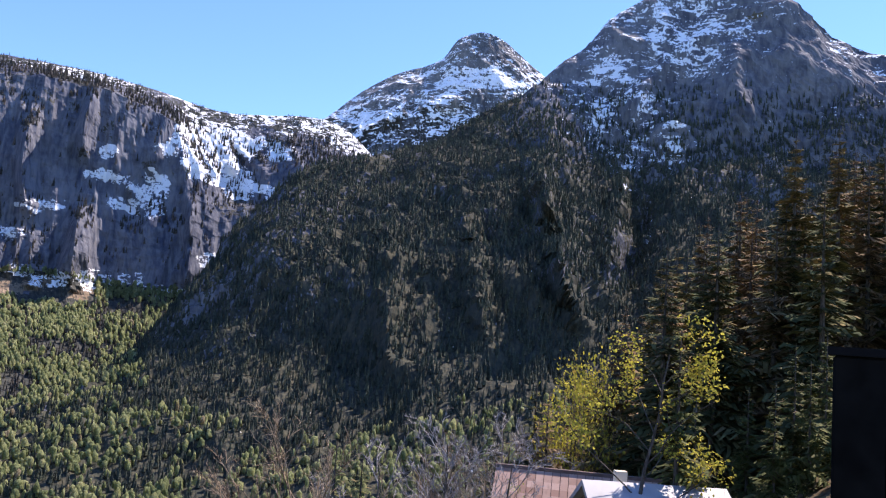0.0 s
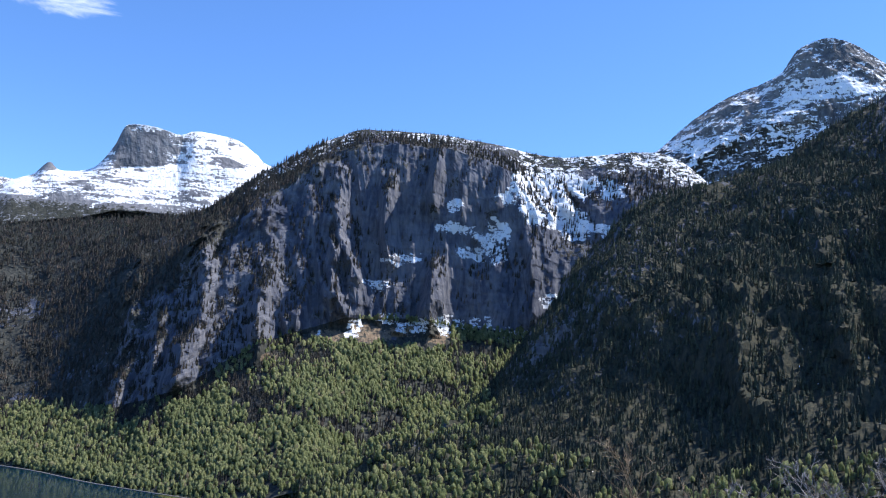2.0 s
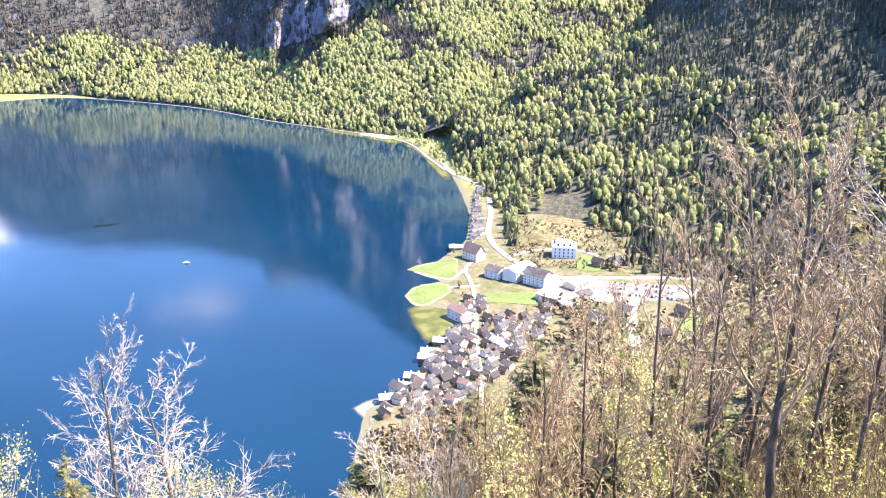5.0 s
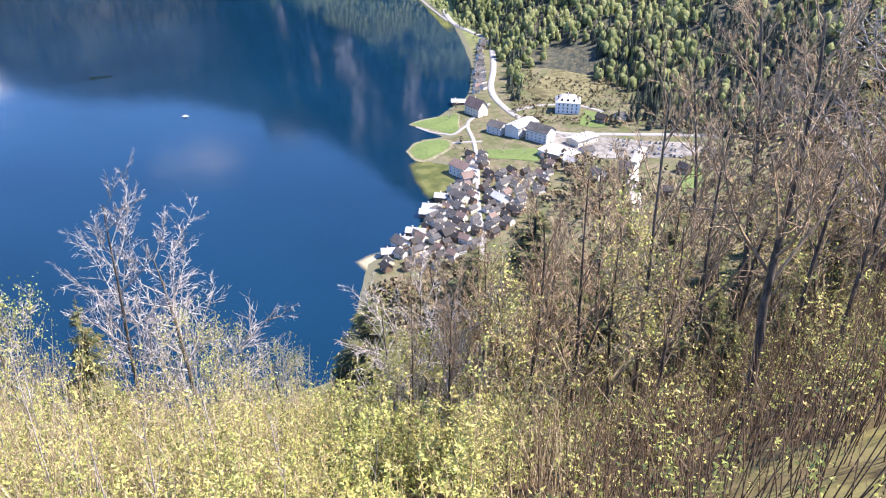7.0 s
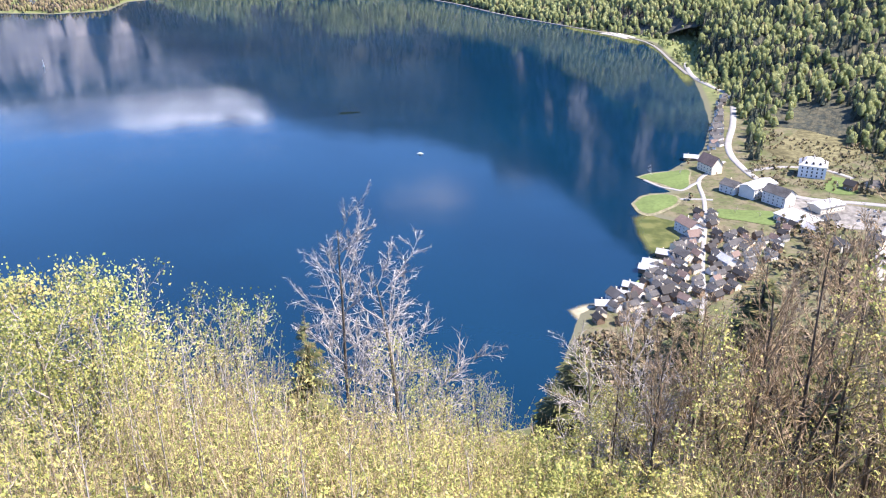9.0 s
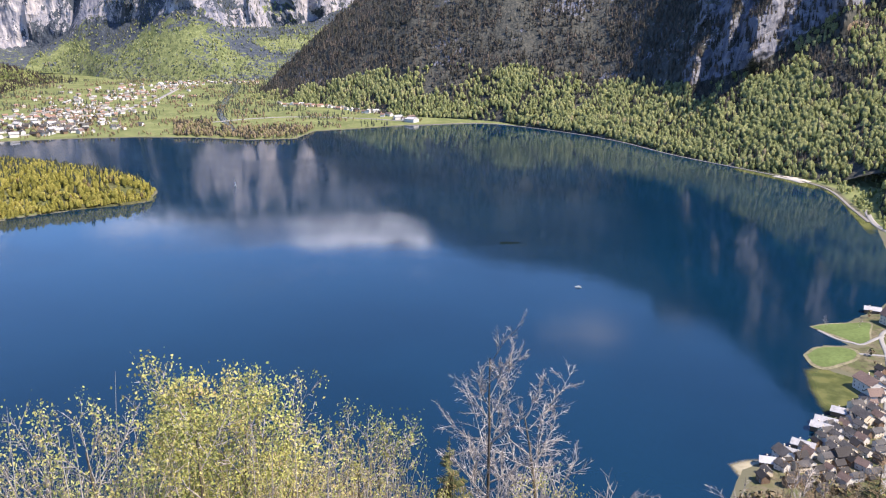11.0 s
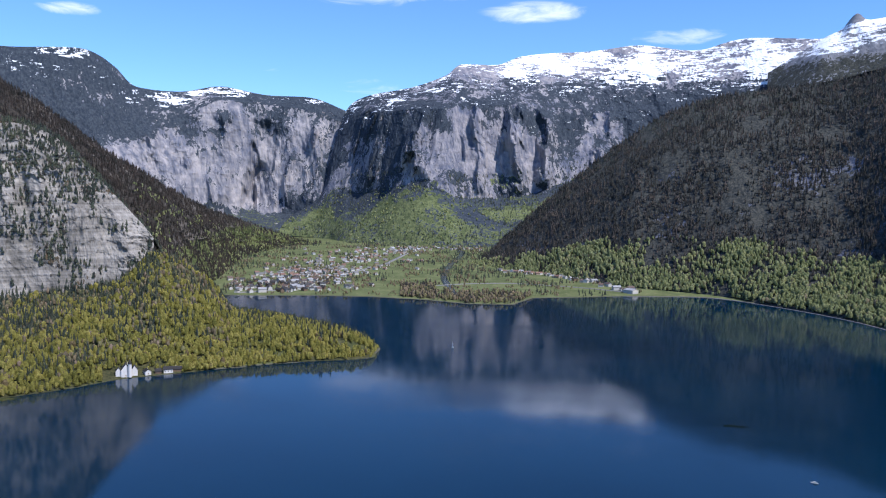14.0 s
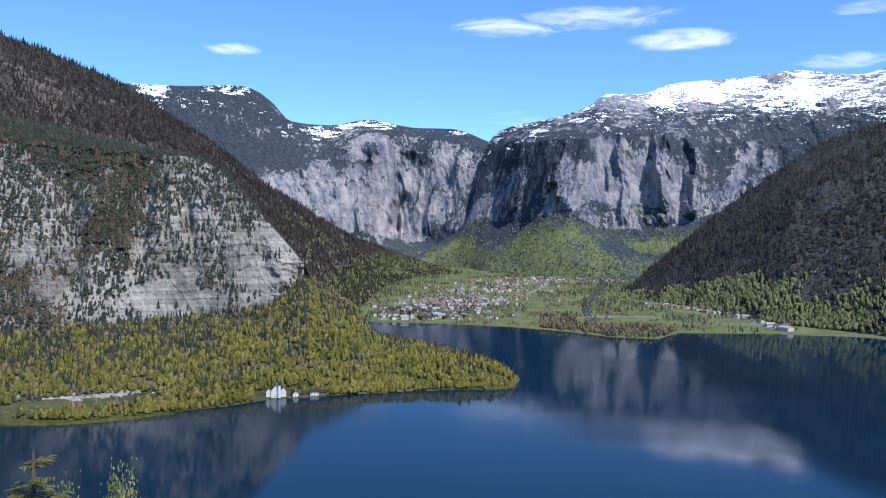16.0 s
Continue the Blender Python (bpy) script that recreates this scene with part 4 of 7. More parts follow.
g_cirque, a_cirque = walled("mountain_cirque", CIRQUE, 560, (30, 96, 34, 6), (3, 22, 28, 8, 5), 110, 51, 5.0, CIRQUE_RIBS, M_CIRQUE, "dark limestone cirque wall with old snow on its ledges", cirque_cover, 40.0, ((5, 14), (0.45, 1.0)))
g_spur, a_spur = loft(SPUR, 420, (36, 36, 60, 8))
g_spur = roughen(g_spur, a_spur, (3, 34, 70, 20, 4), 150, 61, 1.3)
g_spur = carve(g_spur, a_spur, (0, 0, 0, 0, 0), 150, 61, 1.3, [(59.0, 660, 62.2, 320, 1.5, 120), (65.2, 700, 64.6, 420, 1.0, 70), (54.0, 560, 56.5, 260, 1.2, 60), (48.5, 500, 50.5, 220, 1.2, 50)])
massif("mountain_spur", g_spur, a_spur, M_SPUR, "steep forested spur rising to a snow-streaked peak", spur_cover)


def flank_cover(b, z, v, nz, wild):
    open_ = ease(b, -42, -39.5) * ease(z, 170, 60)
    return 0.75 + 0.5 * wild - 0.5 * open_, -0.62 + 0.45 * wild + 0.3 * ease(z, 520, 720), 1.1 * open_ + 0.3 * wild


g_flank, a_flank = loft(FLANK, 260, (40, 40, 8))
g_flank = roughen(g_flank, a_flank, (4, 40, 8, 4), 120, 71)
massif("mountain_flank", g_flank, a_flank, M_FLANK, "long mountain flank under brown and green forest", flank_cover)


def bare_rock(b, z):
    """Where the cliff is sheer and bare."""
    return spots_of(b, z, 12, [(-44.2, 165, 2.6, 70, -1.2), (-50.5, 102, 3.6, 30, 0)])


def cliff_cover_of(b, z, v, nz, wild):
    wood = 0.5 + 1.2 * wild + 0.5 * (nz - 0.3) + 0.4 * ease(z, 240, 400) - 0.45 * bare_rock(b, z)
    return wood, -1 + 0 * b, 0 * b


g_cliff, a_cliff = walled("mountain_cliff", CLIFF, 340, (66, 56, 14), (5, 20, 18, 5), 62, 81, 2.0, [(-46.9, 330, -46.4, 230, 0.7, -30), (-49.5, 300, -49.0, 160, 0.9, -28), (-53.0, 340, -52.6, 180, 0.9, -30), (-56.5, 360, -56.0, 120, 1.0, -30), (-44.0, 220, -43.6, 120, 0.8, 14)], M_CLIFF, "pale bedded limestone cliff dotted with small trees", cliff_cover_of, 17.0)

g_shore, a_shore = loft(PENINSULA, 260, (16, 24, 12))
g_shore = roughen(g_shore, a_shore, (0.5, 3, 4, 1), 60, 91)
massif("wooded_peninsula", g_shore, a_shore, M_SHORE, "low wooded peninsula running out into the lake", lambda b, z, v, nz, wild: (0.5 + 0.5 * wild, -1 + 0 * b, 1 + 0 * b))


# ---- layers that lie on a slope ----
def finer(g, k):
    """A grid with k steps for each one."""
    for ax in (0, 1):
        n = g.shape[ax]
        x = np.linspace(0, n - 1, (n - 1) * k + 1)
        i = np.minimum(x.astype(int), n - 2)
        f = (x - i).reshape((-1, 1, 1) if ax == 0 else (1, -1, 1))
        g = np.take(g, i, ax) * (1 - f) + np.take(g, i + 1, ax) * f
    return g


def drape(name, g, patches, material, label, category, lift):
    """A layer that lies on a grid within ragged ovals of (bearing, height, half width in degrees, half height in metres, skew)."""
    b0 = np.degrees(np.arctan2(g[:, :, 0], g[:, :, 1]))
    for pb, pz, wb, hz, skew in patches:
        near = (np.abs(b0 - pb) < wb * 2.2 + abs(skew) * hz / 60) & (np.abs(g[:, :, 2] - pz) < hz * 2.4)
        if near.sum() < 4:
            continue
        i, j = np.nonzero(near)
        q = finer(g[max(i.min() - 1, 0):i.max() + 2, max(j.min() - 1, 0):j.max() + 2], 4)
        n = normals(q)
        n *= np.sign(-(n * q).sum(2))[:, :, None]
        b, z = np.degrees(np.arctan2(q[:, :, 0], q[:, :, 1])), q[:, :, 2]
        ragged = (fbm(q.reshape(-1, 3) / np.array([14, 14, 9]), 5, 4, 0.65) * 3.4 + fbm(q.reshape(-1, 3) / 70, 2, 14) * 1.2).reshape(b.shape)
        t = ((b - pb - skew * (z - pz) / 100) / wb) ** 2 + ((z - pz) / hz) ** 2 + ragged
        inside = t < 1
        i, j = np.nonzero(inside[:-1, :-1] & inside[1:, :-1] & inside[:-1, 1:] & inside[1:, 1:])
        if len(i) < 2:
            continue
        nu = q.shape[1]
        faces = np.stack([i * nu + j, i * nu + j + 1, (i + 1) * nu + j + 1, (i + 1) * nu + j], 1)
        used, inv = np.unique(faces, return_inverse=True)
        rise = (lift * np.clip((1.0 - t) * 1.5, 0.25, 1))[:, :, None]
        ob = mesh_object(name, (q + n * rise).reshape(-1, 3)[used], inv.reshape(faces.shape), material)
        tagged(ob, label, category, kind="structure")




# ---- forests ----
def forest(name, g, at, count, v_range, keep, low, high, seed, material, label, kind_of=conifers, **more):
    p = scatter(g, at, count, seed, v_range, keep)
    b = bearing_of(p)
    p = p[((b > -64) & (b < 86)) | (np.random.default_rng(seed).random(len(p)) < 0.2)]
    tagged(kind_of(name, p, low, high, seed + 1, material, **more), label, "forest", kind="stuff")


def patchy(p, size, seed):
    """Stands of one kind of tree, mingled at their edges."""
    return fbm(p / size, 3, seed) + np.random.default_rng(seed).normal(0, 0.2, len(p))


def scree_zone(p):
    b = bearing_of(p)
    return (b > 20.4) & (b < 30.5) & (p[:, 2] > 280 + 7 * np.sin(b * 3)) & (p[:, 2] < 340)


def bearing_of(p):
    return np.degrees(np.arctan2(p[:, 0], p[:, 1]))


def spur_green(p):
    """How far up the spur's rows the beeches reach: all the way on the low end, then only the foot."""
    return np.interp(bearing_of(p), [31.8, 33.2, 34.2, 35.5, 38, 42], [3.2, 2.6, 1.6, 1.2, 0.9, 0.75]) + 0.25 * fbm(p / 60, 2, 23)


forest("conifer_forest", g_spur, a_spur, 42000, (0.2, 3.05), lambda p, up, v, r: (up > 0.14 + 0.12 * r.random(len(p))) & (p[:, 2] < 800 + 160 * r.random(len(p))) & (patchy(p, 70, 5) > -0.6) & ((v > spur_green(p)) | (patchy(p, 75, 6) < -0.3 + 0.3 * (np.minimum(v, 1.2) - 0.35)) | (r.random(len(p)) < 0.16)), 12, 22, 101, L_CONIFER, "dense dark spruce forest on the steep spur")
forest("beech_forest", g_spur, a_spur, 46000, (0.02, 3.0), lambda p, up, v, r: (v < spur_green(p) + 0.15) & (patchy(p, 75, 6) > -0.36 + 0.3 * (np.minimum(v, 1.2) - 0.35) + np.clip((bearing_of(p) - 33) * 0.04, 0, 0.4)) & ~((bearing_of(p) > 27.2) & (bearing_of(p) < 30.6) & (v < 0.26)), 10, 17, 103, L_BEECH, "fresh green beech woods on the lower slope", broadleaves)
forest("conifer_forest", g_cirque, a_cirque, 40000, (0.05, 3.05), lambda p, up, v, r: ((v < 2.6) | (bearing_of(p) < 21)) & (up > np.interp(bearing_of(p), [-6, 2, 13], [0.02, 0.16, 0.33]) + 0.12 * r.random(len(p))) & ~scree_zone(p) & (patchy(p, 110, 7) > -0.32) & ((v > 0.95) | (patchy(p, 85, 8) < np.where(bearing_of(p) > 12, -0.25 + 0.2 * v, -0.12 + 0.8 * (v - 0.22))) | (r.random(len(p)) < 0.3)), 12, 21, 105, L_LARCH, "dark mixed conifer forest below the rock walls")
forest("conifer_fringe", g_cirque, a_cirque, 12000, (2.45, 3.1), lambda p, up, v, r: (up > 0.3) & (patchy(p, 60, 17) > -0.1), 4, 9, 107, L_CONIFER, "sparse conifers along the rim of the wall")
forest("beech_forest", g_cirque, a_cirque, 32000, (0.02, 1.02), lambda p, up, v, r: ~scree_zone(p) & (patchy(p, 85, 8) > -0.22 + np.where(bearing_of(p) > 12, 0.15, np.where(bearing_of(p) < 2, 0.42, 0.6)) * (v - 0.22)), 11, 18, 109, L_BEECH, "light green spring woods on the valley slopes", broadleaves)
forest("conifer_forest", g_spur, a_spur, 2600, (0.0, 0.35), lambda p, up, v, r: (bearing_of(p) > 30.5) & (bearing_of(p) < 52), 12, 21, 143, L_CONIFER, "dark spruces at the foot of the spur")
forest("beech_forest", g_cirque, a_cirque, 3000, (0.0, 0.2), lambda p, up, v, r: (bearing_of(p) > 4) & (bearing_of(p) < 22), 9, 15, 141, L_BEECH, "green woods above the lakeside road", broadleaves)
forest("conifer_forest", g_flank, a_flank, 30000, (0.0, 2.15), lambda p, up, v, r: (up > 0.05) & (patchy(p, 90, 9) > -0.45), 9, 16, 111, L_FLANK, "dark forest along the mountain flank")
forest("beech_forest", g_flank, a_flank, 5000, (0.0, 1.6), lambda p, up, v, r: (bearing_of(p) > -43) & (patchy(p, 60, 19) > 0.02), 7, 12, 133, L_BEECH, "pale green stands on the flank above the valley", broadleaves)
forest("beech_forest", g_spur, a_spur, 9000, (0.0, 3.0), lambda p, up, v, r: (bearing_of(p) < 23.6) & (r.random(len(p)) < 0.8), 8, 13, 131, L_BEECH, "green woods above the lakeside road", broadleaves)
def cliff_green(p, v, r):
    """Trees stand on the broken rock, hardly any on the sheer face."""
    bare = bare_rock(bearing_of(p)[:, None], p[:, 2][:, None])[:, 0]
    return patchy(p, 38, 10) > -0.12 - 0.3 * ease(p[:, 2], 220, 360) + 0.7 * bare


forest("cliff_scrub", g_cliff, a_cliff, 8000, (0.0, 3.0), lambda p, up, v, r: cliff_green(p, v, r), 4, 8, 113, L_LARCH, "brown scrub on the cliff ledges", broadleaves)
forest("cliff_trees", g_cliff, a_cliff, 15000, (0.0, 3.0), lambda p, up, v, r: cliff_green(p, v, r), 6, 15, 114, L_CONIFER, "dark trees clinging to the cliff ledges", slim=0.26)


def pen_open(p):
    """The castle's garden and the bank that stay free of trees."""
    b, d = bearing_of(p), np.hypot(p[:, 0], p[:, 1])
    return ((b > -45.2) & (b < -40.2) & (d < 1200)) | ((b < -51.2) & (d < 1206) & (d > 1162))


forest("beech_forest", g_shore, a_shore, 21000, (0.0, 2.6), lambda p, up, v, r: (patchy(p, 45, 11) > -0.2 + 0.3 * (v > 1.7) - 0.3 * (bearing_of(p) > -38)) & ~pen_open(p), 7, 13, 115, L_BEECH_GOLD, "golden green spring woods on the peninsula", broadleaves)
forest("brown_wood", g_shore, a_shore, 9000, (0.3, 2.7), lambda p, up, v, r: (patchy(p, 45, 11) < -0.05 + 0.2 * (v > 1.5)) & (bearing_of(p) < -37) & ~pen_open(p), 6, 12, 145, L_BROWN, "budding brown trees among the peninsula woods", broadleaves)
forest("conifer_forest", g_shore, a_shore, 11000, (0.3, 2.7), lambda p, up, v, r: ~pen_open(p) & (patchy(p, 50, 12) > 0.1 - 0.6 * (v - 0.9)) & ((bearing_of(p) < -41.5) | (r.random(len(p)) < 0.4)), 11, 20, 117, L_CONIFER, "dark spruces among the peninsula woods")
forest("conifer_forest", g_plateau, a_plateau, 11000, (0.0, 1.25), lambda p, up, v, r: (patchy(p, 130, 13) > 0.12 - 0.3 * (v < 0.25) - 0.3 * (v > 0.8)), 10, 17, 119, L_CONIFER, "spruces on the fan below the plateau cliffs")
forest("beech_forest", g_plateau, a_plateau, 4500, (0.0, 1.0), lambda p, up, v, r: (patchy(p, 110, 14) > 0.0), 9, 14, 121, L_BEECH, "pale green woods on the fan below the cliffs", broadleaves)


# ---- near vegetation ----
def land(bearing, dist):
    x, y, _ = place(bearing, dist, 0)
    z = land_height(np.array([[x]]), np.array([[y]]))[0, 0]
    return Vector((x, y, float(z)))


class Build:
    """Collects tubes and leaf quads, and links them as one mesh."""

    def __init__(self):
        self.v, self.f, self.m, self.n = [], [], [], 0

    def put(self, v, f, mat):
        self.v.append(np.asarray(v, float))
        self.f.append(np.asarray(f) + self.n)
        self.m.append(np.full(len(f), mat))
        self.n += len(v)

    def tube(self, pts, radii, sides, mat):
        pts, radii = np.asarray(pts, float), np.asarray(radii, float)
        k = len(pts)
        d = np.gradient(pts, axis=0)
        d /= np.linalg.norm(d, axis=1, keepdims=True) + 1e-9
        side = np.cross(d, np.array([0.31, 0.17, 0.93]) if abs(d[0, 2]) < 0.9 else np.array([1.0, 0.2, 0.0]))
        side /= np.linalg.norm(side, axis=1, keepdims=True) + 1e-9
        up = np.cross(d, side)
        a = np.arange(sides) * 2 * math.pi / sides
        ringed = pts[:, None] + radii[:, None, None] * (side[:, None] * np.cos(a)[None, :, None] + up[:, None] * np.sin(a)[None, :, None])
        i, j = np.meshgrid(np.arange(k - 1), np.arange(sides), indexing="ij")
        i, j = i.ravel(), j.ravel()
        j2 = (j + 1) % sides
        self.put(ringed.reshape(-1, 3), np.stack([i * sides + j, i * sides + j2, (i + 1) * sides + j2, (i + 1) * sides + j], 1), mat)

    def leaves(self, centres, size, mat, r, long=1.5, flat=0.0):
        """One bent, pointed quad a leaf, in random turns."""
        n = len(centres)
        if n == 0:
            return
        d = r.normal(0, 1, (n, 3))
        d[:, 2] *= 1 - flat
        d /= np.linalg.norm(d, axis=1, keepdims=True) + 1e-9
        s = np.cross(d, r.normal(0, 1, (n, 3)))
        s /= np.linalg.norm(s, axis=1, keepdims=True) + 1e-9
        w = np.cross(d, s)
        z = (size * r.uniform(0.6, 1.4, n))[:, None]
        c = np.asarray(centres)
        v = np.stack([c - d * z * long * 0.5, c + s * z * 0.5 + w * z * 0.12, c + d * z * long * 0.5, c - s * z * 0.5 + w * z * 0.12], 1)
        self.put(v.reshape(-1, 3), np.arange(4 * n).reshape(n, 4), mat)

    def link(self, name, mats, parent=None, smooth=True):
        ob = mesh_object(name, np.vstack(self.v), np.vstack(self.f), mats[0], smooth)
        for m in mats[1:]:
            ob.data.materials.append(m)
        if len(mats) > 1 and len(ob.data.polygons) == sum(len(m) for m in self.m):
            ob.data.polygons.foreach_set("material_index", np.concatenate(self.m).astype(np.int32))
        ob.parent = parent
        return ob


def grow(out, tips, start, way, length, radius, level, spec, r, mat_of):
    """One limb with its side limbs; tips collects the ends of twigs for leaves."""
    seg, sides = spec["seg"][level], spec["sides"][level]
    p, d = np.array(start, float), np.array(way, float)
    pts, dirs = [p.copy()], [d.copy()]
    for _ in range(seg):
        d = d + r.normal(0, spec["wander"][level], 3)
        d[2] += spec["lift"][level]
        d /= np.linalg.norm(d)
        p = p + d * length / seg
        pts.append(p.copy())
        dirs.append(d.copy())
    taper = np.linspace(1, 0.18 if level == 0 else 0.25, seg + 1)
    last = level + 1 >= len(spec["seg"])
    if last:
        q, across = np.array(pts), np.cross(d, r.normal(0, 1, 3))
        across *= radius / (np.linalg.norm(across) + 1e-9)
        edge = np.stack([q - across * taper[:, None], q + across * taper[:, None]], 1).reshape(-1, 3)
        out.put(edge, [(2 * k, 2 * k + 1, 2 * k + 3, 2 * k + 2) for k in range(seg)], mat_of[level])
    else:
        out.tube(pts, radius * taper, sides, mat_of[level])
    if last:
        tips.extend(pts[1:])
        return
    count = spec["count"][level]
    lo = spec["from"][level]
    for k in range(count):
        f = lo + (1 - lo) * (k + r.random()) / count
        x = f * seg
        i = min(int(x), seg - 1)
        at = pts[i] + (pts[i + 1] - pts[i]) * (x - i)
        base = dirs[i]
        side = np.cross(base, r.normal(0, 1, 3))
        side /= np.linalg.norm(side) + 1e-9
        a = radians(spec["angle"][level]) * r.uniform(0.75, 1.25)
        dd = base * math.cos(a) + side * math.sin(a)
        shape = spec["shape"](f) if level == 0 else 1 - 0.45 * f
        grow(out, tips, at, dd, length * spec["ratio"][level] * shape * r.uniform(0.7, 1.2), radius * (1 - 0.8 * f) * spec["thin"][level] + spec.get("least", 0.006), level + 1, spec, r, mat_of)


def bark_shade(name, a, b):
    s = Shade(name, 0.9, 0.15)
    f = s.noise(1, 5, 0.65, s.pos(9, 9, 2.0), 0.5)
    s.bump(f, 0.03, 0.8)
    return s.done(s.mix(s.step(f, 0.35, 0.65), a, b))


B_DARK = bark_shade("dark bark", (0.045, 0.038, 0.03), (0.13, 0.11, 0.09))
B_PALE = bark_shade("pale grey twigs", (0.17, 0.155, 0.145), (0.36, 0.335, 0.315))
B_BROWN = bark_shade("reddish brown twigs", (0.16, 0.115, 0.072), (0.34, 0.255, 0.17))
B_SCRUB = bark_shade("dark brown scrub", (0.045, 0.032, 0.022), (0.14, 0.1, 0.068))
B_STRAW = bark_shade("straw coloured stems", (0.15, 0.115, 0.07), (0.4, 0.33, 0.22))
L_BUSH = leaf_shade("yellow green bush leaves", (0.29, 0.34, 0.11), (0.42, 0.42, 0.14), (0.5, 0.44, 0.18), (0.45, 0.33, 0.18), 0.7, 0.3, 2.6, spec=0.05)
L_MAPLE = leaf_shade("bright maple leaves", (0.36, 0.335, 0.055), (0.48, 0.43, 0.065), (0.6, 0.52, 0.09), (0.43, 0.31, 0.07), 0.7, 0.45, spec=0.05)
# Amber and brown tints paint warm sunlight onto these boughs.
L_NEEDLE = leaf_shade("spruce boughs", (0.125, 0.12, 0.055), (0.21, 0.175, 0.078), (0.3, 0.23, 0.105), (0.4, 0.28, 0.135), 0.9, spec=0.04)
L_NEEDLE_DEEP = leaf_shade("dark green spruce boughs", (0.055, 0.068, 0.033), (0.092, 0.1, 0.045), (0.13, 0.128, 0.055), (0.19, 0.15, 0.072), 0.9, spec=0.04)
L_NEEDLE_BROWN = leaf_shade("brownish boughs", (0.14, 0.1, 0.058), (0.21, 0.145, 0.08), (0.28, 0.19, 0.105), (0.36, 0.25, 0.14), 0.9, spec=0.04)
L_NEEDLE_GOLD = leaf_shade("yellowish spruce shoots", (0.07, 0.085, 0.025), (0.11, 0.12, 0.035), (0.16, 0.155, 0.05), (0.12, 0.09, 0.04))
# Lit variant of the needles: the sunlit look sits in the light green.
L_NEEDLE_LIT = leaf_shade("sunlit light spruce boughs", (0.06, 0.075, 0.02), (0.09, 0.1, 0.028), (0.12, 0.12, 0.035), (0.1, 0.075, 0.03))

CROWN = dict(seg=(9, 4, 3, 1), sides=(8, 4, 3, 3), wander=(0.05, 0.16, 0.2, 0.22), lift=(0.02, 0.06, 0.05, 0.03), count=(20, 7, 5), angle=(52, 42, 40),
             ratio=(0.42, 0.42, 0.45), thin=(0.42, 0.5, 0.5), shape=lambda f: 1.15 - 0.75 * f)
CROWN["from"] = (0.28, 0.2, 0.2)


def bare_tree(name, height, radius, seed, spec, twigs, label, leaf=None, leaf_size=0.12, leaf_each=2, spread=0.2, lean=(0, 0)):
    """A tree as trunk and crown of limbs, with young leaves where it has any."""
    r = np.random.default_rng(seed)
    top = new(name)
    trunk, crown, tips = Build(), Build(), []

    class Sorted:
        def tube(self, pts, radii, sides, mat):
            (trunk if mat == 0 else crown).tube(pts, radii, sides, 0)

        def put(self, v, f, mat):
            crown.put(v, f, 0)

    grow(Sorted(), tips, (0, 0, -0.4), (lean[0], lean[1], 1), height, radius, 0, spec, r, (0, 1, 1, 1))
    trunk.link("trunk", [B_DARK], top)
    mats = [twigs]
    if leaf:
        t = np.repeat(np.array(tips), leaf_each, axis=0)
        n0 = len(crown.m)
        crown.leaves(t + r.normal(0, spread, t.shape), leaf_size, 1, r)
        mats.append(leaf)
    crown.link("crown", mats, top)
    return tagged(top, label, "tree")


def spruce(name, height, width, seed, needles, label, whorls=21):
    """A spruce: a straight trunk and whorls of drooping, fringed boughs."""
    r = np.random.default_rng(seed)
    top = new(name)
    trunk, boughs = Build(), Build()
    trunk.tube([(0, 0, -0.5), (0, 0, height * 0.5), (0.0, 0, height)], [height * 0.013 + 0.05, height * 0.008 + 0.03, 0.015], 7, 0)
    trunk.link("trunk", [B_DARK], top)
    for k in range(whorls):
        f = (k + 0.5) / whorls
        z = height * (0.07 + 0.92 * f)
        reach = width * (1 - f) ** 0.85 * (0.8 + 0.4 * r.random()) + 0.12
        for q in range(r.integers(6, 9)):
            if r.random() < 0.1:
                continue
            a = r.uniform(0, 6.283)
            L = reach * r.uniform(0.65, 1.15)
            out = np.array([math.cos(a), math.sin(a), 0])
            side = np.array([-out[1], out[0], 0])
            z0 = z + r.uniform(-0.3, 0.3) * height / whorls
            droop = r.uniform(0.2, 0.75) * (1 - 0.7 * f)
            spine = [np.array([0, 0, z0]) + out * L * s + np.array([0, 0, -droop * L * s + 0.22 * L * s * s]) for s in (0, 0.35, 0.7, 1.0)]
            quads, verts = [], []
            for s in range(3):
                p, p2 = spine[s], spine[s + 1]
                w = L * (0.4, 0.46, 0.3)[s]
                for sg in (-1, 1):
                    for h in range(2):
                        b0 = p + (p2 - p) * (h * 0.5)
                        b1 = p + (p2 - p) * (h * 0.5 + 0.42)
                        e = b1 + side * sg * w * r.uniform(0.6, 1.25) + out * w * 0.45 + np.array([0, 0, -w * r.uniform(0.12, 0.5)])
                        i = len(verts)
                        verts += [b0, b1, e, e - out * w * 0.22 + np.array([0, 0, -0.05 * w])]
                        quads.append((i, i + 1, i + 2, i + 3))
            boughs.put(verts, quads, 0)
    boughs.link("crown", [needles], top, False)
    return tagged(top, label, "tree")


def on_slope(ob, bearing, dist, turn, size=1.0, sink=0.2):
    p = land(bearing, dist)
    ob.matrix_basis = Matrix.Translation(p - Vector((0, 0, sink))) @ pose(0, 0, 0, 0, 0, turn) @ Matrix.Scale(size, 4)
    return ob


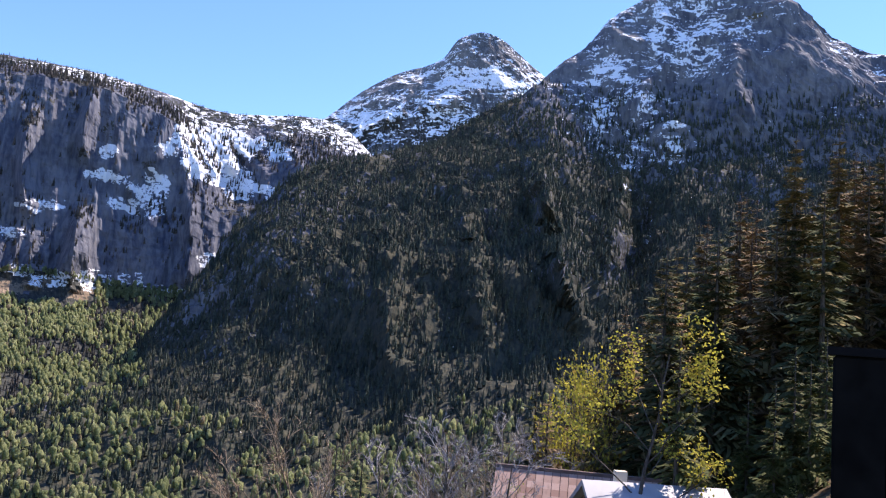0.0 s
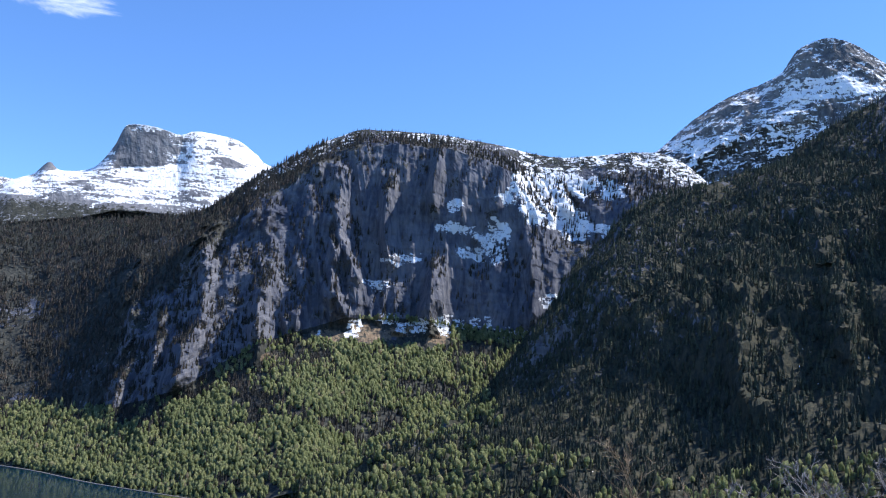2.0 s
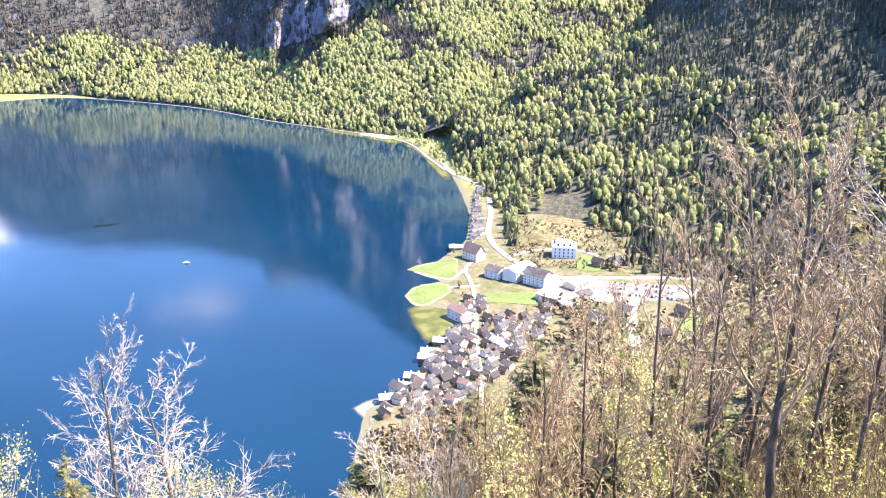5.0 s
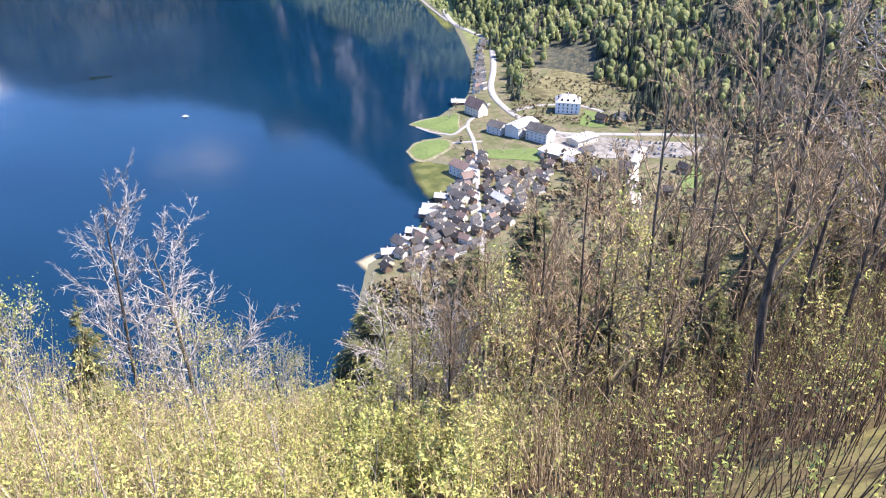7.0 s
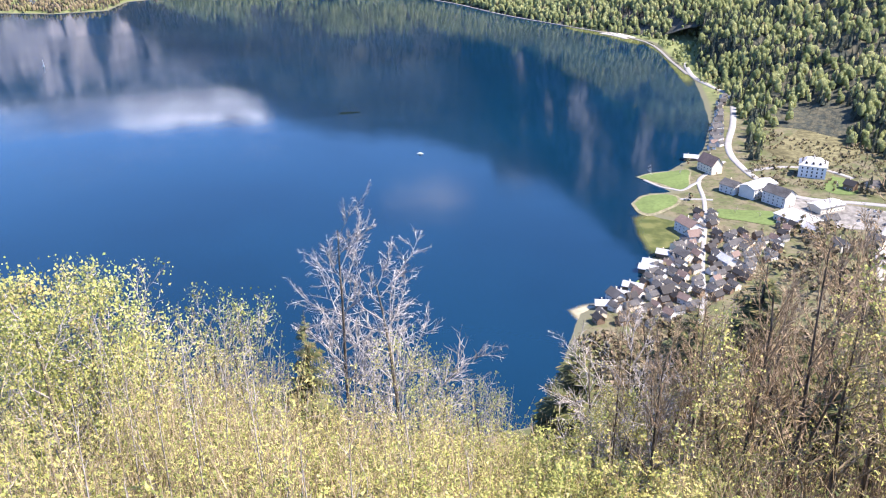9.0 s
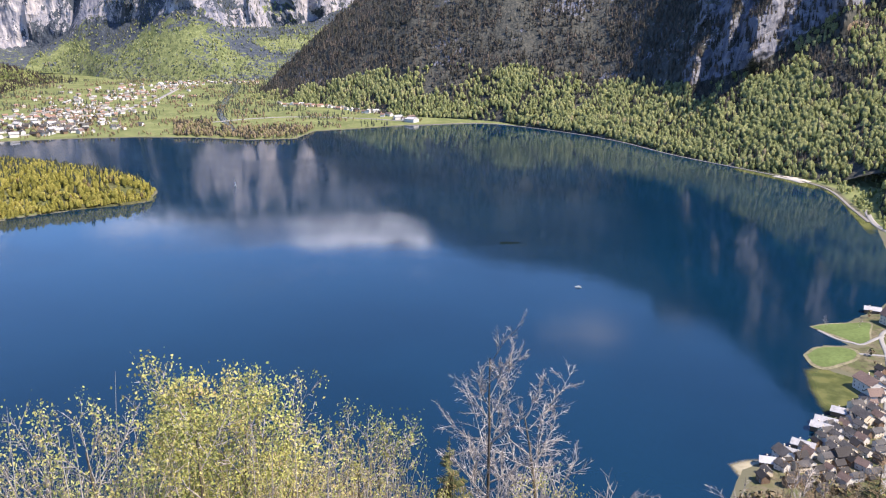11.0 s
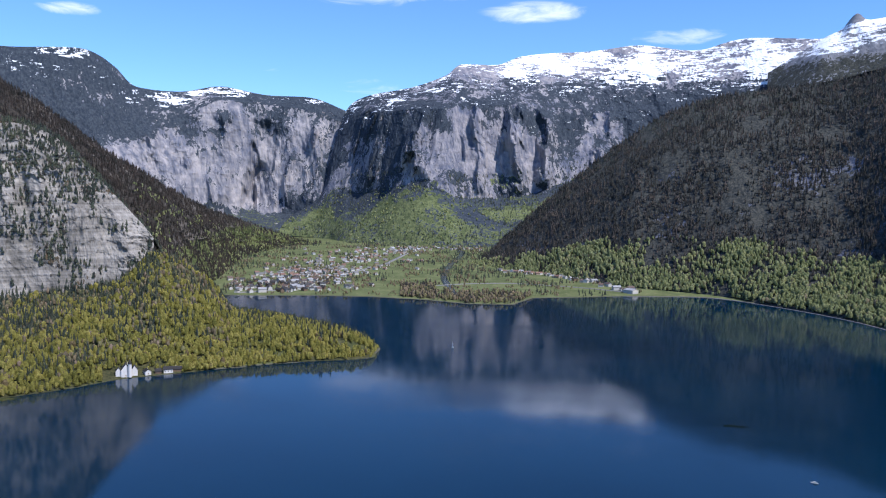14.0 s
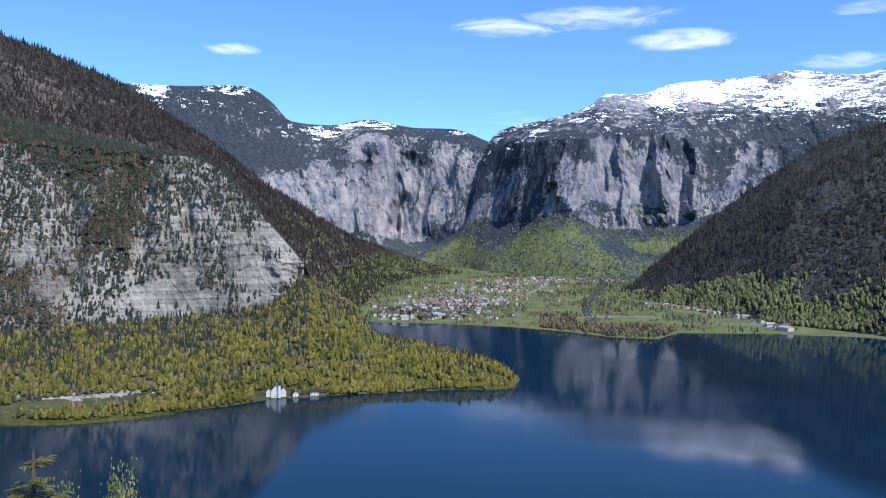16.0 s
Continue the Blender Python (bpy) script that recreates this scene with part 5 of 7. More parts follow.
def again(ob, bearing, dist, turn, size, sink=0.2, height=None):
    p = land(bearing, dist)
    c = copy_thing(ob, Matrix.Identity(4))
    h = height if height else size
    c.matrix_basis = Matrix.Translation(p - Vector((0, 0, sink))) @ pose(0, 0, 0, 0, 0, turn) @ Matrix.Diagonal((size, size, h, 1))
    return c


# the pale bare tree that stands up against the lake
PALE = dict(CROWN, least=0.008, seg=(10, 6, 4, 2), count=(26, 9, 11), angle=(50, 40, 40), wander=(0.035, 0.11, 0.16, 0.2), lift=(0.02, 0.07, 0.04, 0.02), thin=(0.36, 0.5, 0.5))
PALE["from"] = (0.2, 0.2, 0.15)
PALE["ratio"] = (0.36, 0.42, 0.42)


def to_tip(ob, tall, bearing, dist, rise, turn, wide=1.0):
    """Stands a tree so that its top reaches a rise seen from the terrace."""
    p = land(bearing, dist)
    h = (EYE.z + dist * math.tan(radians(rise)) - p.z + 0.2) / tall
    ob.matrix_basis = Matrix.Translation(p - Vector((0, 0, 0.2))) @ pose(0, 0, 0, 0, 0, turn) @ Matrix.Diagonal((h * wide, h * wide, h, 1))
    return ob


to_tip(bare_tree("bare_tree", 12.6, 0.13, 5, PALE, B_PALE, "leafless pale grey tree standing above the lake"), 12.6, -4.3, 30.0, -21.8, 110, 0.85)
SPREAD = dict(PALE, count=(22, 10, 12), angle=(58, 44, 42))
SPREAD["ratio"] = (0.5, 0.44, 0.42)
to_tip(bare_tree("bare_tree", 10.0, 0.11, 6, SPREAD, B_PALE, "spreading leafless tree with dense pale twigs"), 10.0, 0.6, 30.5, -27.6, 40, 1.25)

# leafless brown trees on the hillside
TALL = dict(CROWN, least=0.011, count=(28, 8, 11), angle=(40, 34, 34), wander=(0.035, 0.12, 0.16, 0.2), lift=(0.02, 0.1, 0.07, 0.04), ratio=(0.30, 0.42, 0.45))
TALL["from"] = (0.36, 0.2, 0.2)
TALL["thin"] = (0.3, 0.5, 0.5)
tall_a = on_slope(bare_tree("bare_beech", 25.0, 0.34, 11, TALL, B_BROWN, "tall leafless beech with reddish brown twigs"), 43.2, 38.0, 30, 0.74)
tall_b = on_slope(bare_tree("bare_beech", 20.0, 0.26, 12, TALL, B_BROWN, "slim leafless beech with reddish brown twigs"), 34.8, 50.0, 80, 0.98)
SCRUB = dict(CROWN, least=0.007, count=(16, 6, 9), angle=(38, 34, 34), ratio=(0.45, 0.45, 0.5), lift=(0.02, 0.1, 0.08, 0.05))
SCRUB["from"] = (0.12, 0.15, 0.2)
scrub_a = on_slope(bare_tree("bare_sapling", 7.5, 0.08, 13, SCRUB, B_BROWN, "thin leafless sapling with brown twigs"), 20.0, 24.0, 10)
scrub_b = on_slope(bare_tree("bare_sapling", 8.5, 0.09, 14, SCRUB, B_STRAW, "thin sapling with pale twigs and first leaves", L_BUSH, 0.06, 2, 0.12), 26.0, 26.0, 50)
FORKED = dict(CROWN, least=0.006, seg=(10, 6, 4, 2), sides=(10, 5, 3, 3), count=(17, 9, 12), angle=(34, 34, 38), wander=(0.03, 0.09, 0.15, 0.2), lift=(0.02, 0.09, 0.06, 0.03), ratio=(0.46, 0.44, 0.42), thin=(0.4, 0.5, 0.5))
FORKED["from"] = (0.4, 0.25, 0.15)
tall_c = to_tip(bare_tree("bare_beech", 11.0, 0.15, 17, FORKED, B_BROWN, "leafless beech with a dark trunk and a fan of reddish twigs", lean=(0.03, 0.05)), 11.0, 44.9, 18.0, -9.4, 200, 1.0)
tall_d = to_tip(bare_tree("bare_beech", 11.0, 0.12, 18, dict(FORKED, count=(13, 7, 9)), B_BROWN, "slender leafless tree with a dark trunk and thin twigs"), 11.0, 36.4, 22.0, -14.8, 60, 0.8)
for ob in (tall_a, tall_b, tall_c, tall_d):
    tagged(ob, group="leafless beeches on the hillside")
for ob in (scrub_a, scrub_b):
    tagged(ob, group="saplings on the hillside")
pick = random.Random(31)
# how high the wood's tops reach, as rises seen from the terrace
WOOD_B = [14, 18, 20, 23, 25, 28, 30, 33, 37, 40, 43, 46, 50, 56, 60, 63]
WOOD_E = [-34, -31, -28.5, -27.5, -26, -24, -22.5, -21.5, -19.5, -16, -12, -10, -8.5, -6.5, -4.5, -3]


def fitted(ob, tall, bearing, dist, most, loose=1.2):
    """A copy no taller than the wood's edge there."""
    p = land(bearing, dist)
    room = EYE.z + dist * math.tan(radians(np.interp(bearing, WOOD_B, WOOD_E) + pick.uniform(-3.5, loose))) - p.z
    s = min(most, room / tall)
    if s > 0.25:
        again(ob, bearing, dist, pick.uniform(0, 360), s)


for k in range(14):
    fitted((tall_a, tall_b)[k % 2], (25.0, 20.0)[k % 2], 21 + 41 * ((k + pick.random()) / 14), pick.uniform(36, 85), pick.uniform(0.7, 1.0))
for k in range(54):
    fitted((scrub_a, scrub_b)[k % 3 == 0], (7.5, 8.5)[k % 3 == 0], 22 + 40 * ((k + pick.random()) / 54), pick.uniform(20 if k < 22 else 28, 52), pick.uniform(0.7, 1.25))

for b, d, tip, wide in ((50.3, 19, -11.5, 0.8), (31.5, 24, -21.5, 0.8), (28.2, 21, -25.0, 0.9), (40.2, 25, -17.5, 0.8), (54.5, 22, -9.5, 0.9), (47.2, 27, -15.0, 0.8), (24.0, 23, -28.0, 0.8), (38.4, 19, -24.0, 0.8), (57.5, 26, -8.5, 0.9), (21.0, 20, -30.0, 0.7), (17.9, 21, -28.3, 0.35)):
    to_tip(copy_thing((tall_c, tall_d)[int(b * 10) % 2], Matrix.Identity(4)), 11.0, b, d, tip, b * 71 % 360, wide)

# pale leafless bushes by the hut
scrub_c = to_tip(bare_tree("bare_sapling", 7.5, 0.07, 15, SCRUB, B_PALE, "leafless bush with pale pinkish twigs by the hut"), 7.5, 55.6, 40.0, -5.3, 20, 1.1)
tagged(scrub_c, group="saplings on the hillside")
for b, d, tip in ((53.0, 38, -6.4), (57.2, 58, -5.4), (59.0, 60, -4.7), (60.4, 60, -5.6), (54.4, 36, -6.9), (51.2, 40, -7.4), (58.0, 36, -6.8),
                  (16.6, 25, -30.6), (18.4, 22, -31.2), (19.8, 26, -29.6), (20.9, 22, -31.0), (22.4, 24, -30.0)):
    to_tip(copy_thing(scrub_c, Matrix.Identity(4)), 7.5, b, d, tip, b * 91 % 360, 1.1)

# small trees in young leaf among the bushes
YOUNG = dict(CROWN, least=0.008, count=(16, 7, 5), angle=(45, 40, 38), ratio=(0.5, 0.45, 0.45), lift=(0.03, 0.08, 0.05, 0.03))
YOUNG["from"] = (0.2, 0.2, 0.2)
young_a = on_slope(bare_tree("young_tree", 8.5, 0.11, 21, YOUNG, B_PALE, "small tree in fresh yellow-green leaf", L_BUSH, 0.054, 13, 0.17), -25.5, 22.0, 15)
tagged(young_a, group="small trees in young leaf")
young_b = on_slope(bare_tree("young_tree", 8.0, 0.1, 22, YOUNG, B_PALE, "small tree with pale twigs and few leaves", L_BUSH, 0.048, 5, 0.14), -29.5, 21.0, 100)
tagged(young_b, group="small trees in young leaf")
for ob, tall, b, d, tip in ((young_a, 8.5, -22.6, 23, -24.8), (young_a, 8.5, -27.0, 24, -25.2), (young_b, 8.0, -20.2, 24, -25.0), (young_a, 8.5, -24.4, 26, -23.5), (young_a, 8.5, -26.4, 20, -25.0), (young_b, 8.0, -31.8, 25, -24.8),
                            (young_b, 8.0, -36.8, 25, -24.8), (young_b, 8.0, 0.9, 27, -31.3), (young_b, 8.0, 3.2, 26, -32.6), (young_b, 8.0, -14.6, 26, -27.6), (young_b, 8.0, -11.6, 27, -27.9),
                            (young_b, 8.0, 7.5, 24, -34.0), (young_a, 8.5, 17.6, 22, -33.5), (young_b, 8.0, 22.0, 24, -33.0)):
    s = (EYE.z + d * math.tan(radians(tip)) - land(b, d).z) / tall
    again(ob, b, d, b * 53 % 360, s * 0.85, height=s)

sapling_tall = (EYE.z + 12 * math.tan(radians(-17.6)) - land(-53.8, 12).z) / 8.5
again(young_a, -53.8, 12, 220, sapling_tall * 0.32, height=sapling_tall)

# spruces
spruce_a = on_slope(spruce("spruce", 24.0, 4.3, 41, L_NEEDLE, "tall spruce with sun-warmed amber boughs on the hillside", 34), 76.0, 62.0, 0)
spruce_b = on_slope(spruce("spruce", 20.0, 3.7, 42, L_NEEDLE_DEEP, "dark spruce with drooping boughs", 30), 71.5, 60.0, 0)
spruce_e = on_slope(spruce("spruce", 21.0, 3.6, 45, L_NEEDLE_BROWN, "tall brownish conifer among the dark spruces", 30), 73.5, 66.0, 0)
spruce_c = on_slope(spruce("spruce", 9.0, 1.9, 43, L_NEEDLE_LIT, "young spruce with light green boughs", 18), 70.4, 50.0, 0, 0.9)
spruce_d = spruce("spruce", 8.0, 1.75, 44, L_NEEDLE_GOLD, "slender young spruce with yellowish green boughs", 48)
s = EYE.z + 9 * math.tan(radians(-14.4)) - land(-58.7, 9).z
spruce_d.matrix_basis = Matrix.Translation(land(-58.7, 9) - Vector((0, 0, 0.2))) @ Matrix.Diagonal((1.1, 1.1, (s + 0.2) / 8.0, 1))
for ob in (spruce_a, spruce_b, spruce_c, spruce_d, spruce_e):
    tagged(ob, group="spruces on the hillside")
EDGE_B = [57, 58.3, 60.4, 62.2, 64.6, 67.1, 68.7, 71.6, 74.7, 77, 79.6, 81, 100]
EDGE_E = [-7, -5.3, -2.5, -0.4, 2.8, 6.0, 10.2, 11.4, 13.9, 16.0, 17.6, 17.8, 19]
for k in range(84):
    b = 59.5 + 29 * ((k + pick.random()) / 84) ** 1.1
    d = pick.uniform(56, 125)
    tall = (24.0, 20.0, 21.0)[k % 3]
    p = land(b, d)
    room = EYE.z + d * math.tan(radians(np.interp(b, EDGE_B, EDGE_E) - pick.uniform(0, 5))) - p.z
    s = min(1.55, room / tall)
    if s > 0.25:
        again((spruce_a, spruce_b, spruce_e)[k % 3], b, d, pick.uniform(0, 360), s * pick.uniform(0.8, 1.0), height=s)
for b, d, tip, ob, tall in ((-7.1, 27, -27.9, spruce_b, 20), (39.8, 26, -31.0, spruce_b, 20), (43.0, 25, -29.5, spruce_b, 20), (46.2, 27, -27.0, spruce_b, 20), (35.6, 29, -32.5, spruce_b, 20), (49.2, 29, -24.5, spruce_b, 20), (41.5, 31, -27.5, spruce_b, 20), (14.5, 34, -29.8, spruce_b, 20), (23.1, 40, -26.7, spruce_b, 20), (27.3, 50, -23.5, spruce_b, 20), (37.7, 44, -22.6, spruce_b, 20), (-61.2, 9.5, -16.6, spruce_d, 8), (-59.9, 9.8, -15.3, spruce_d, 8), (-58.0, 9.9, -16.4, spruce_d, 8),
                            (46.8, 60, -6.6, spruce_b, 20), (48.6, 66, -7.5, spruce_b, 20), (12.9, 36, -32.5, spruce_b, 20), (34.6, 60, -22.5, spruce_b, 20), (33.6, 34, -26.5, spruce_b, 20), (36.2, 30, -29.0, spruce_b, 20), (40.6, 36, -24.0, spruce_b, 20), (45.2, 42, -19.0, spruce_b, 20), (31.0, 40, -28.0, spruce_b, 20), (48.5, 36, -22.0, spruce_b, 20), (57.6, 62, -4.2, spruce_b, 20), (60.0, 70, -1.5, spruce_b, 20), (69.3, 44, 2.6, spruce_c, 9), (75.2, 45, -0.5, spruce_c, 9), (77.2, 46, 1.0, spruce_c, 9), (79.0, 44, 2.0, spruce_c, 9), (73.6, 53, -1.0, spruce_c, 9), (76.3, 49, 2.0, spruce_c, 9), (78.1, 49, 3.0, spruce_c, 9)):
    s = (EYE.z + d * math.tan(radians(tip)) - land(b, d).z) / tall
    again(ob, b, d, b * 37 % 360, s * (0.8 if tall < 10 else 1.0 if b < 0 else 1.45 if b < 20 else 1.9 if b < 30 else 1.2), height=s)

# maple and shrub in bright leaf by the hut
MAPLE = dict(CROWN, seg=(9, 5, 3, 1), count=(11, 4, 3), angle=(52, 40, 40), ratio=(0.42, 0.4, 0.4), lift=(0.02, 0.05, 0.05, 0.03))
MAPLE["from"] = (0.3, 0.45, 0.5)
maple = to_tip(bare_tree("maple", 11.0, 0.12, 51, MAPLE, B_DARK, "slender maple in bright yellow-green leaf beside the hut", L_MAPLE, 0.095, 16, 0.24), 11.0, 67.0, 42.0, 1.3, 150, 1.1)
shrub = to_tip(bare_tree("young_tree", 6.5, 0.09, 52, YOUNG, B_BROWN, "rounded shrub in yellow-green leaf", L_MAPLE, 0.085, 7, 0.3), 6.5, 62.6, 62.0, -2.2, 70, 0.6)
tagged(shrub, group="small trees in young leaf")


def thicket():
    """The dense bushes below the terrace: upright stems set with small young leaves."""
    r = np.random.default_rng(77)
    out, brown, dark, spots = Build(), Build(), Build(), []
    tops_b = [-100, -58, -45, -39, -36, -32, -29, -26, -23, -20, -17, -12, -8, -4, 2, 6, 9, 13, 18, 25, 40, 56, 64, 84]
    tops_e = [-27.5, -27.5, -26, -25.6, -25.2, -25.0, -24.9, -24.0, -23.6, -25.2, -27.2, -28.6, -30.2, -33, -33.6, -33.8, -35, -36, -35, -32, -26, -15, -9, -7]
    for k in range(3400):
        b = r.uniform(-64, 16) if k < 1650 else r.uniform(14, 84) if k < 2850 else r.uniform(20, 52)
        d = math.sqrt(r.uniform(8.0**2, (31.0 if k < 1650 else 46.0) ** 2))
        p = land(b, d)
        room = EYE.z + d * math.tan(radians(np.interp(b, tops_b, tops_e) + r.normal(-0.3, 0.6) - 1.3 * max(0, 15 - d))) - p.z
        h = min(r.uniform(0.6, 1.0) * room, 9.5) if b < 16 else min(r.uniform(0.55, 0.95) * room, 6.0) if b < 26 else min(r.uniform(1.8, 4.4), room)
        if h < 0.5:
            continue
        stems = out if b < 26 + 10 * r.random() else brown
        n = int(r.integers(4, 7)) + int(h > 5)
        leafy = r.random() < (0.96 if b < 27 else 0.3)
        lean = r.normal(0, 0.1, 2)
        pts_all = []
        for s in range(n):
            a = r.uniform(0, 6.283)
            q = np.array([p.x, p.y, p.z - 0.2]) + np.array([math.cos(a), math.sin(a), 0]) * r.uniform(0, 0.5)
            tilt = np.array([math.cos(a) * r.uniform(0, 0.22) + lean[0], math.sin(a) * r.uniform(0, 0.22) + lean[1], 1.0])
            hh = h * r.uniform(0.6, 1.0)
            stems.tube([q, q + tilt * hh * 0.55 + r.normal(0, 0.03, 3) * hh, q + tilt * hh], [0.014, 0.010, 0.003], 3, 0)
            nodes = [q + tilt * hh * f for f in r.uniform(0.35, 1.02, 6)]
            for _ in range(4):
                f = r.uniform(0.3, 0.9)
                st = q + tilt * hh * f
                e = st + np.array([r.normal(0, 0.3), r.normal(0, 0.3), r.uniform(0.3, 0.7)]) * hh * 0.25
                stems.put([st, st + (0.012, 0.004, 0), e, e - (0.003, 0, 0)], [(0, 1, 2, 3)], 0)
                nodes += [st + (e - st) * g for g in r.uniform(0.25, 1.05, 4)]
            c = np.repeat(np.array(nodes), 4 if 10 < b < 23 else 3, axis=0)
            pts_all.append(c + r.normal(0, 0.05, c.shape))
        if leafy:
            c = np.vstack(pts_all)
            thin = 0.5 + 0.5 * math.sin(p.x * 0.9 + 1.3 * math.sin(p.y * 0.7))
            spots.append(c[r.random(len(c)) < (r.uniform(0.8, 1.0) if 9 < b < 26 else r.uniform(0.35, 0.75) + 0.3 * thin if b < 26 else r.uniform(0.3, 0.6))])
        if b < 14 and r.random() < 0.16:
            a = np.array([p.x, p.y, p.z - 0.2]) + np.append(r.normal(0, 0.3, 2), 0)
            up = np.array([r.normal(0, 0.05), r.normal(0, 0.05), 1.0]) * h * r.uniform(1.02, 1.14)
            dark.tube([a, a + up * 0.5 + r.normal(0, 0.06, 3), a + up], [0.026, 0.017, 0.004], 4, 0)
            for f in r.uniform(0.5, 0.97, 9):
                e = np.array([r.normal(0, 0.22), r.normal(0, 0.22), r.uniform(0.25, 0.6)])
                dark.put([a + up * f, a + up * f + (0.012, 0.004, 0), a + up * f + e, a + up * f + e * 0.98], [(0, 1, 2, 3)], 0)
                spots.append(a + up * f + e * r.uniform(0.5, 1.05, (2, 1)) + r.normal(0, 0.03, (2, 3)))
    tagged(dark.link("thicket_shoots", [B_PALE]), "bare grey-brown shoots standing out of the thicket", "bushes", kind="stuff")
    tagged(brown.link("thicket_stems", [B_SCRUB]), "brown leafless scrub on the hillside below the terrace", "bushes", kind="stuff")
    tagged(out.link("thicket_stems", [B_STRAW]), "dense straw-coloured stems of the thicket below the terrace", "bushes", kind="stuff")
    c = np.vstack(spots)
    n = len(c)
    d = r.normal(0, 1, (n, 3))
    d /= np.linalg.norm(d, axis=1, keepdims=True)
    s = np.cross(d, r.normal(0, 1, (n, 3)))
    s /= np.linalg.norm(s, axis=1, keepdims=True)
    lush = bearing_of(c)
    z = (np.where((lush > 11) & (lush < 24), 0.062, 0.048) * r.uniform(0.6, 1.4, n))[:, None]
    v = np.stack([c - d * z * 0.6 + s * z * 0.45, c - d * z * 0.6 - s * z * 0.45, c + d * z * 0.9], 1)
    ob = mesh_object("thicket_leaves", v.reshape(-1, 3), np.arange(3 * n).reshape(n, 3), L_BUSH, False)
    tagged(ob, "young yellow-green leaves of the thicket below the terrace", "bushes", kind="stuff")


thicket()


# ---- villages ----
def part(name, bm, material, parent, label=""):
    me = bpy.data.meshes.new(name)
    bmesh.ops.recalc_face_normals(bm, faces=bm.faces)
    bm.to_mesh(me)
    bm.free()
    me.materials.append(material)
    ob = new(name, me)
    ob.parent = parent
    return tagged(ob, label)


def box(bm, x0, x1, y0, y1, z0, z1):
    v = [bm.verts.new(p) for p in ((x0, y0, z0), (x1, y0, z0), (x1, y1, z0), (x0, y1, z0), (x0, y0, z1), (x1, y0, z1), (x1, y1, z1), (x0, y1, z1))]
    for f in ((0, 3, 2, 1), (4, 5, 6, 7), (0, 1, 5, 4), (1, 2, 6, 5), (2, 3, 7, 6), (3, 0, 4, 7)):
        bm.faces.new([v[i] for i in f])


def prism(bm, outline, y0, y1):
    """An outline in x and z drawn out from y0 to y1."""
    a = [bm.verts.new((x, y0, z)) for x, z in outline]
    b = [bm.verts.new((x, y1, z)) for x, z in outline]
    n = len(a)
    bm.faces.new(a[::-1])
    bm.faces.new(b)
    for i in range(n):
        bm.faces.new((a[i], a[(i + 1) % n], b[(i + 1) % n], b[i]))


WALL_WHITE = plain("white plaster", (0.5, 0.485, 0.455), 0.85, 0.2, 0.8, 0.12)
WALL_BRIGHT = plain("bright white plaster", (0.62, 0.605, 0.575), 0.85, 0.2, 0.8, 0.08)
WALL_CREAM = plain("cream plaster", (0.6, 0.52, 0.4), 0.85, 0.2, 0.8, 0.12)
WALL_WOOD = plain("weathered boards", (0.16, 0.11, 0.075), 0.85, 0.2, 0.5, 0.3)
ROOF_GREY = plain("grey shingle roof", (0.06, 0.058, 0.058), 0.85, 0.2, 0.7, 0.45)
ROOF_PALE = plain("pale metal roof", (0.3, 0.3, 0.305), 0.55, 0.4, 1.5, 0.25)
ROOF_DARK = plain("dark slate roof", (0.032, 0.03, 0.03), 0.8, 0.2, 0.7, 0.3)
ROOF_RED = plain("brown tile roof", (0.125, 0.088, 0.075), 0.8, 0.3, 0.7, 0.3)
GLASS_DARK = plain("dark window", (0.03, 0.035, 0.045), 0.15, 0.6, 0.5, 0.2)
ASPHALT = plain("pale dusty road", (0.2, 0.197, 0.19), 0.9, 0.2, 2.0, 0.15)
GRAVEL = plain("pale gravel", (0.34, 0.32, 0.29), 0.95, 0.15, 3.0, 0.25)


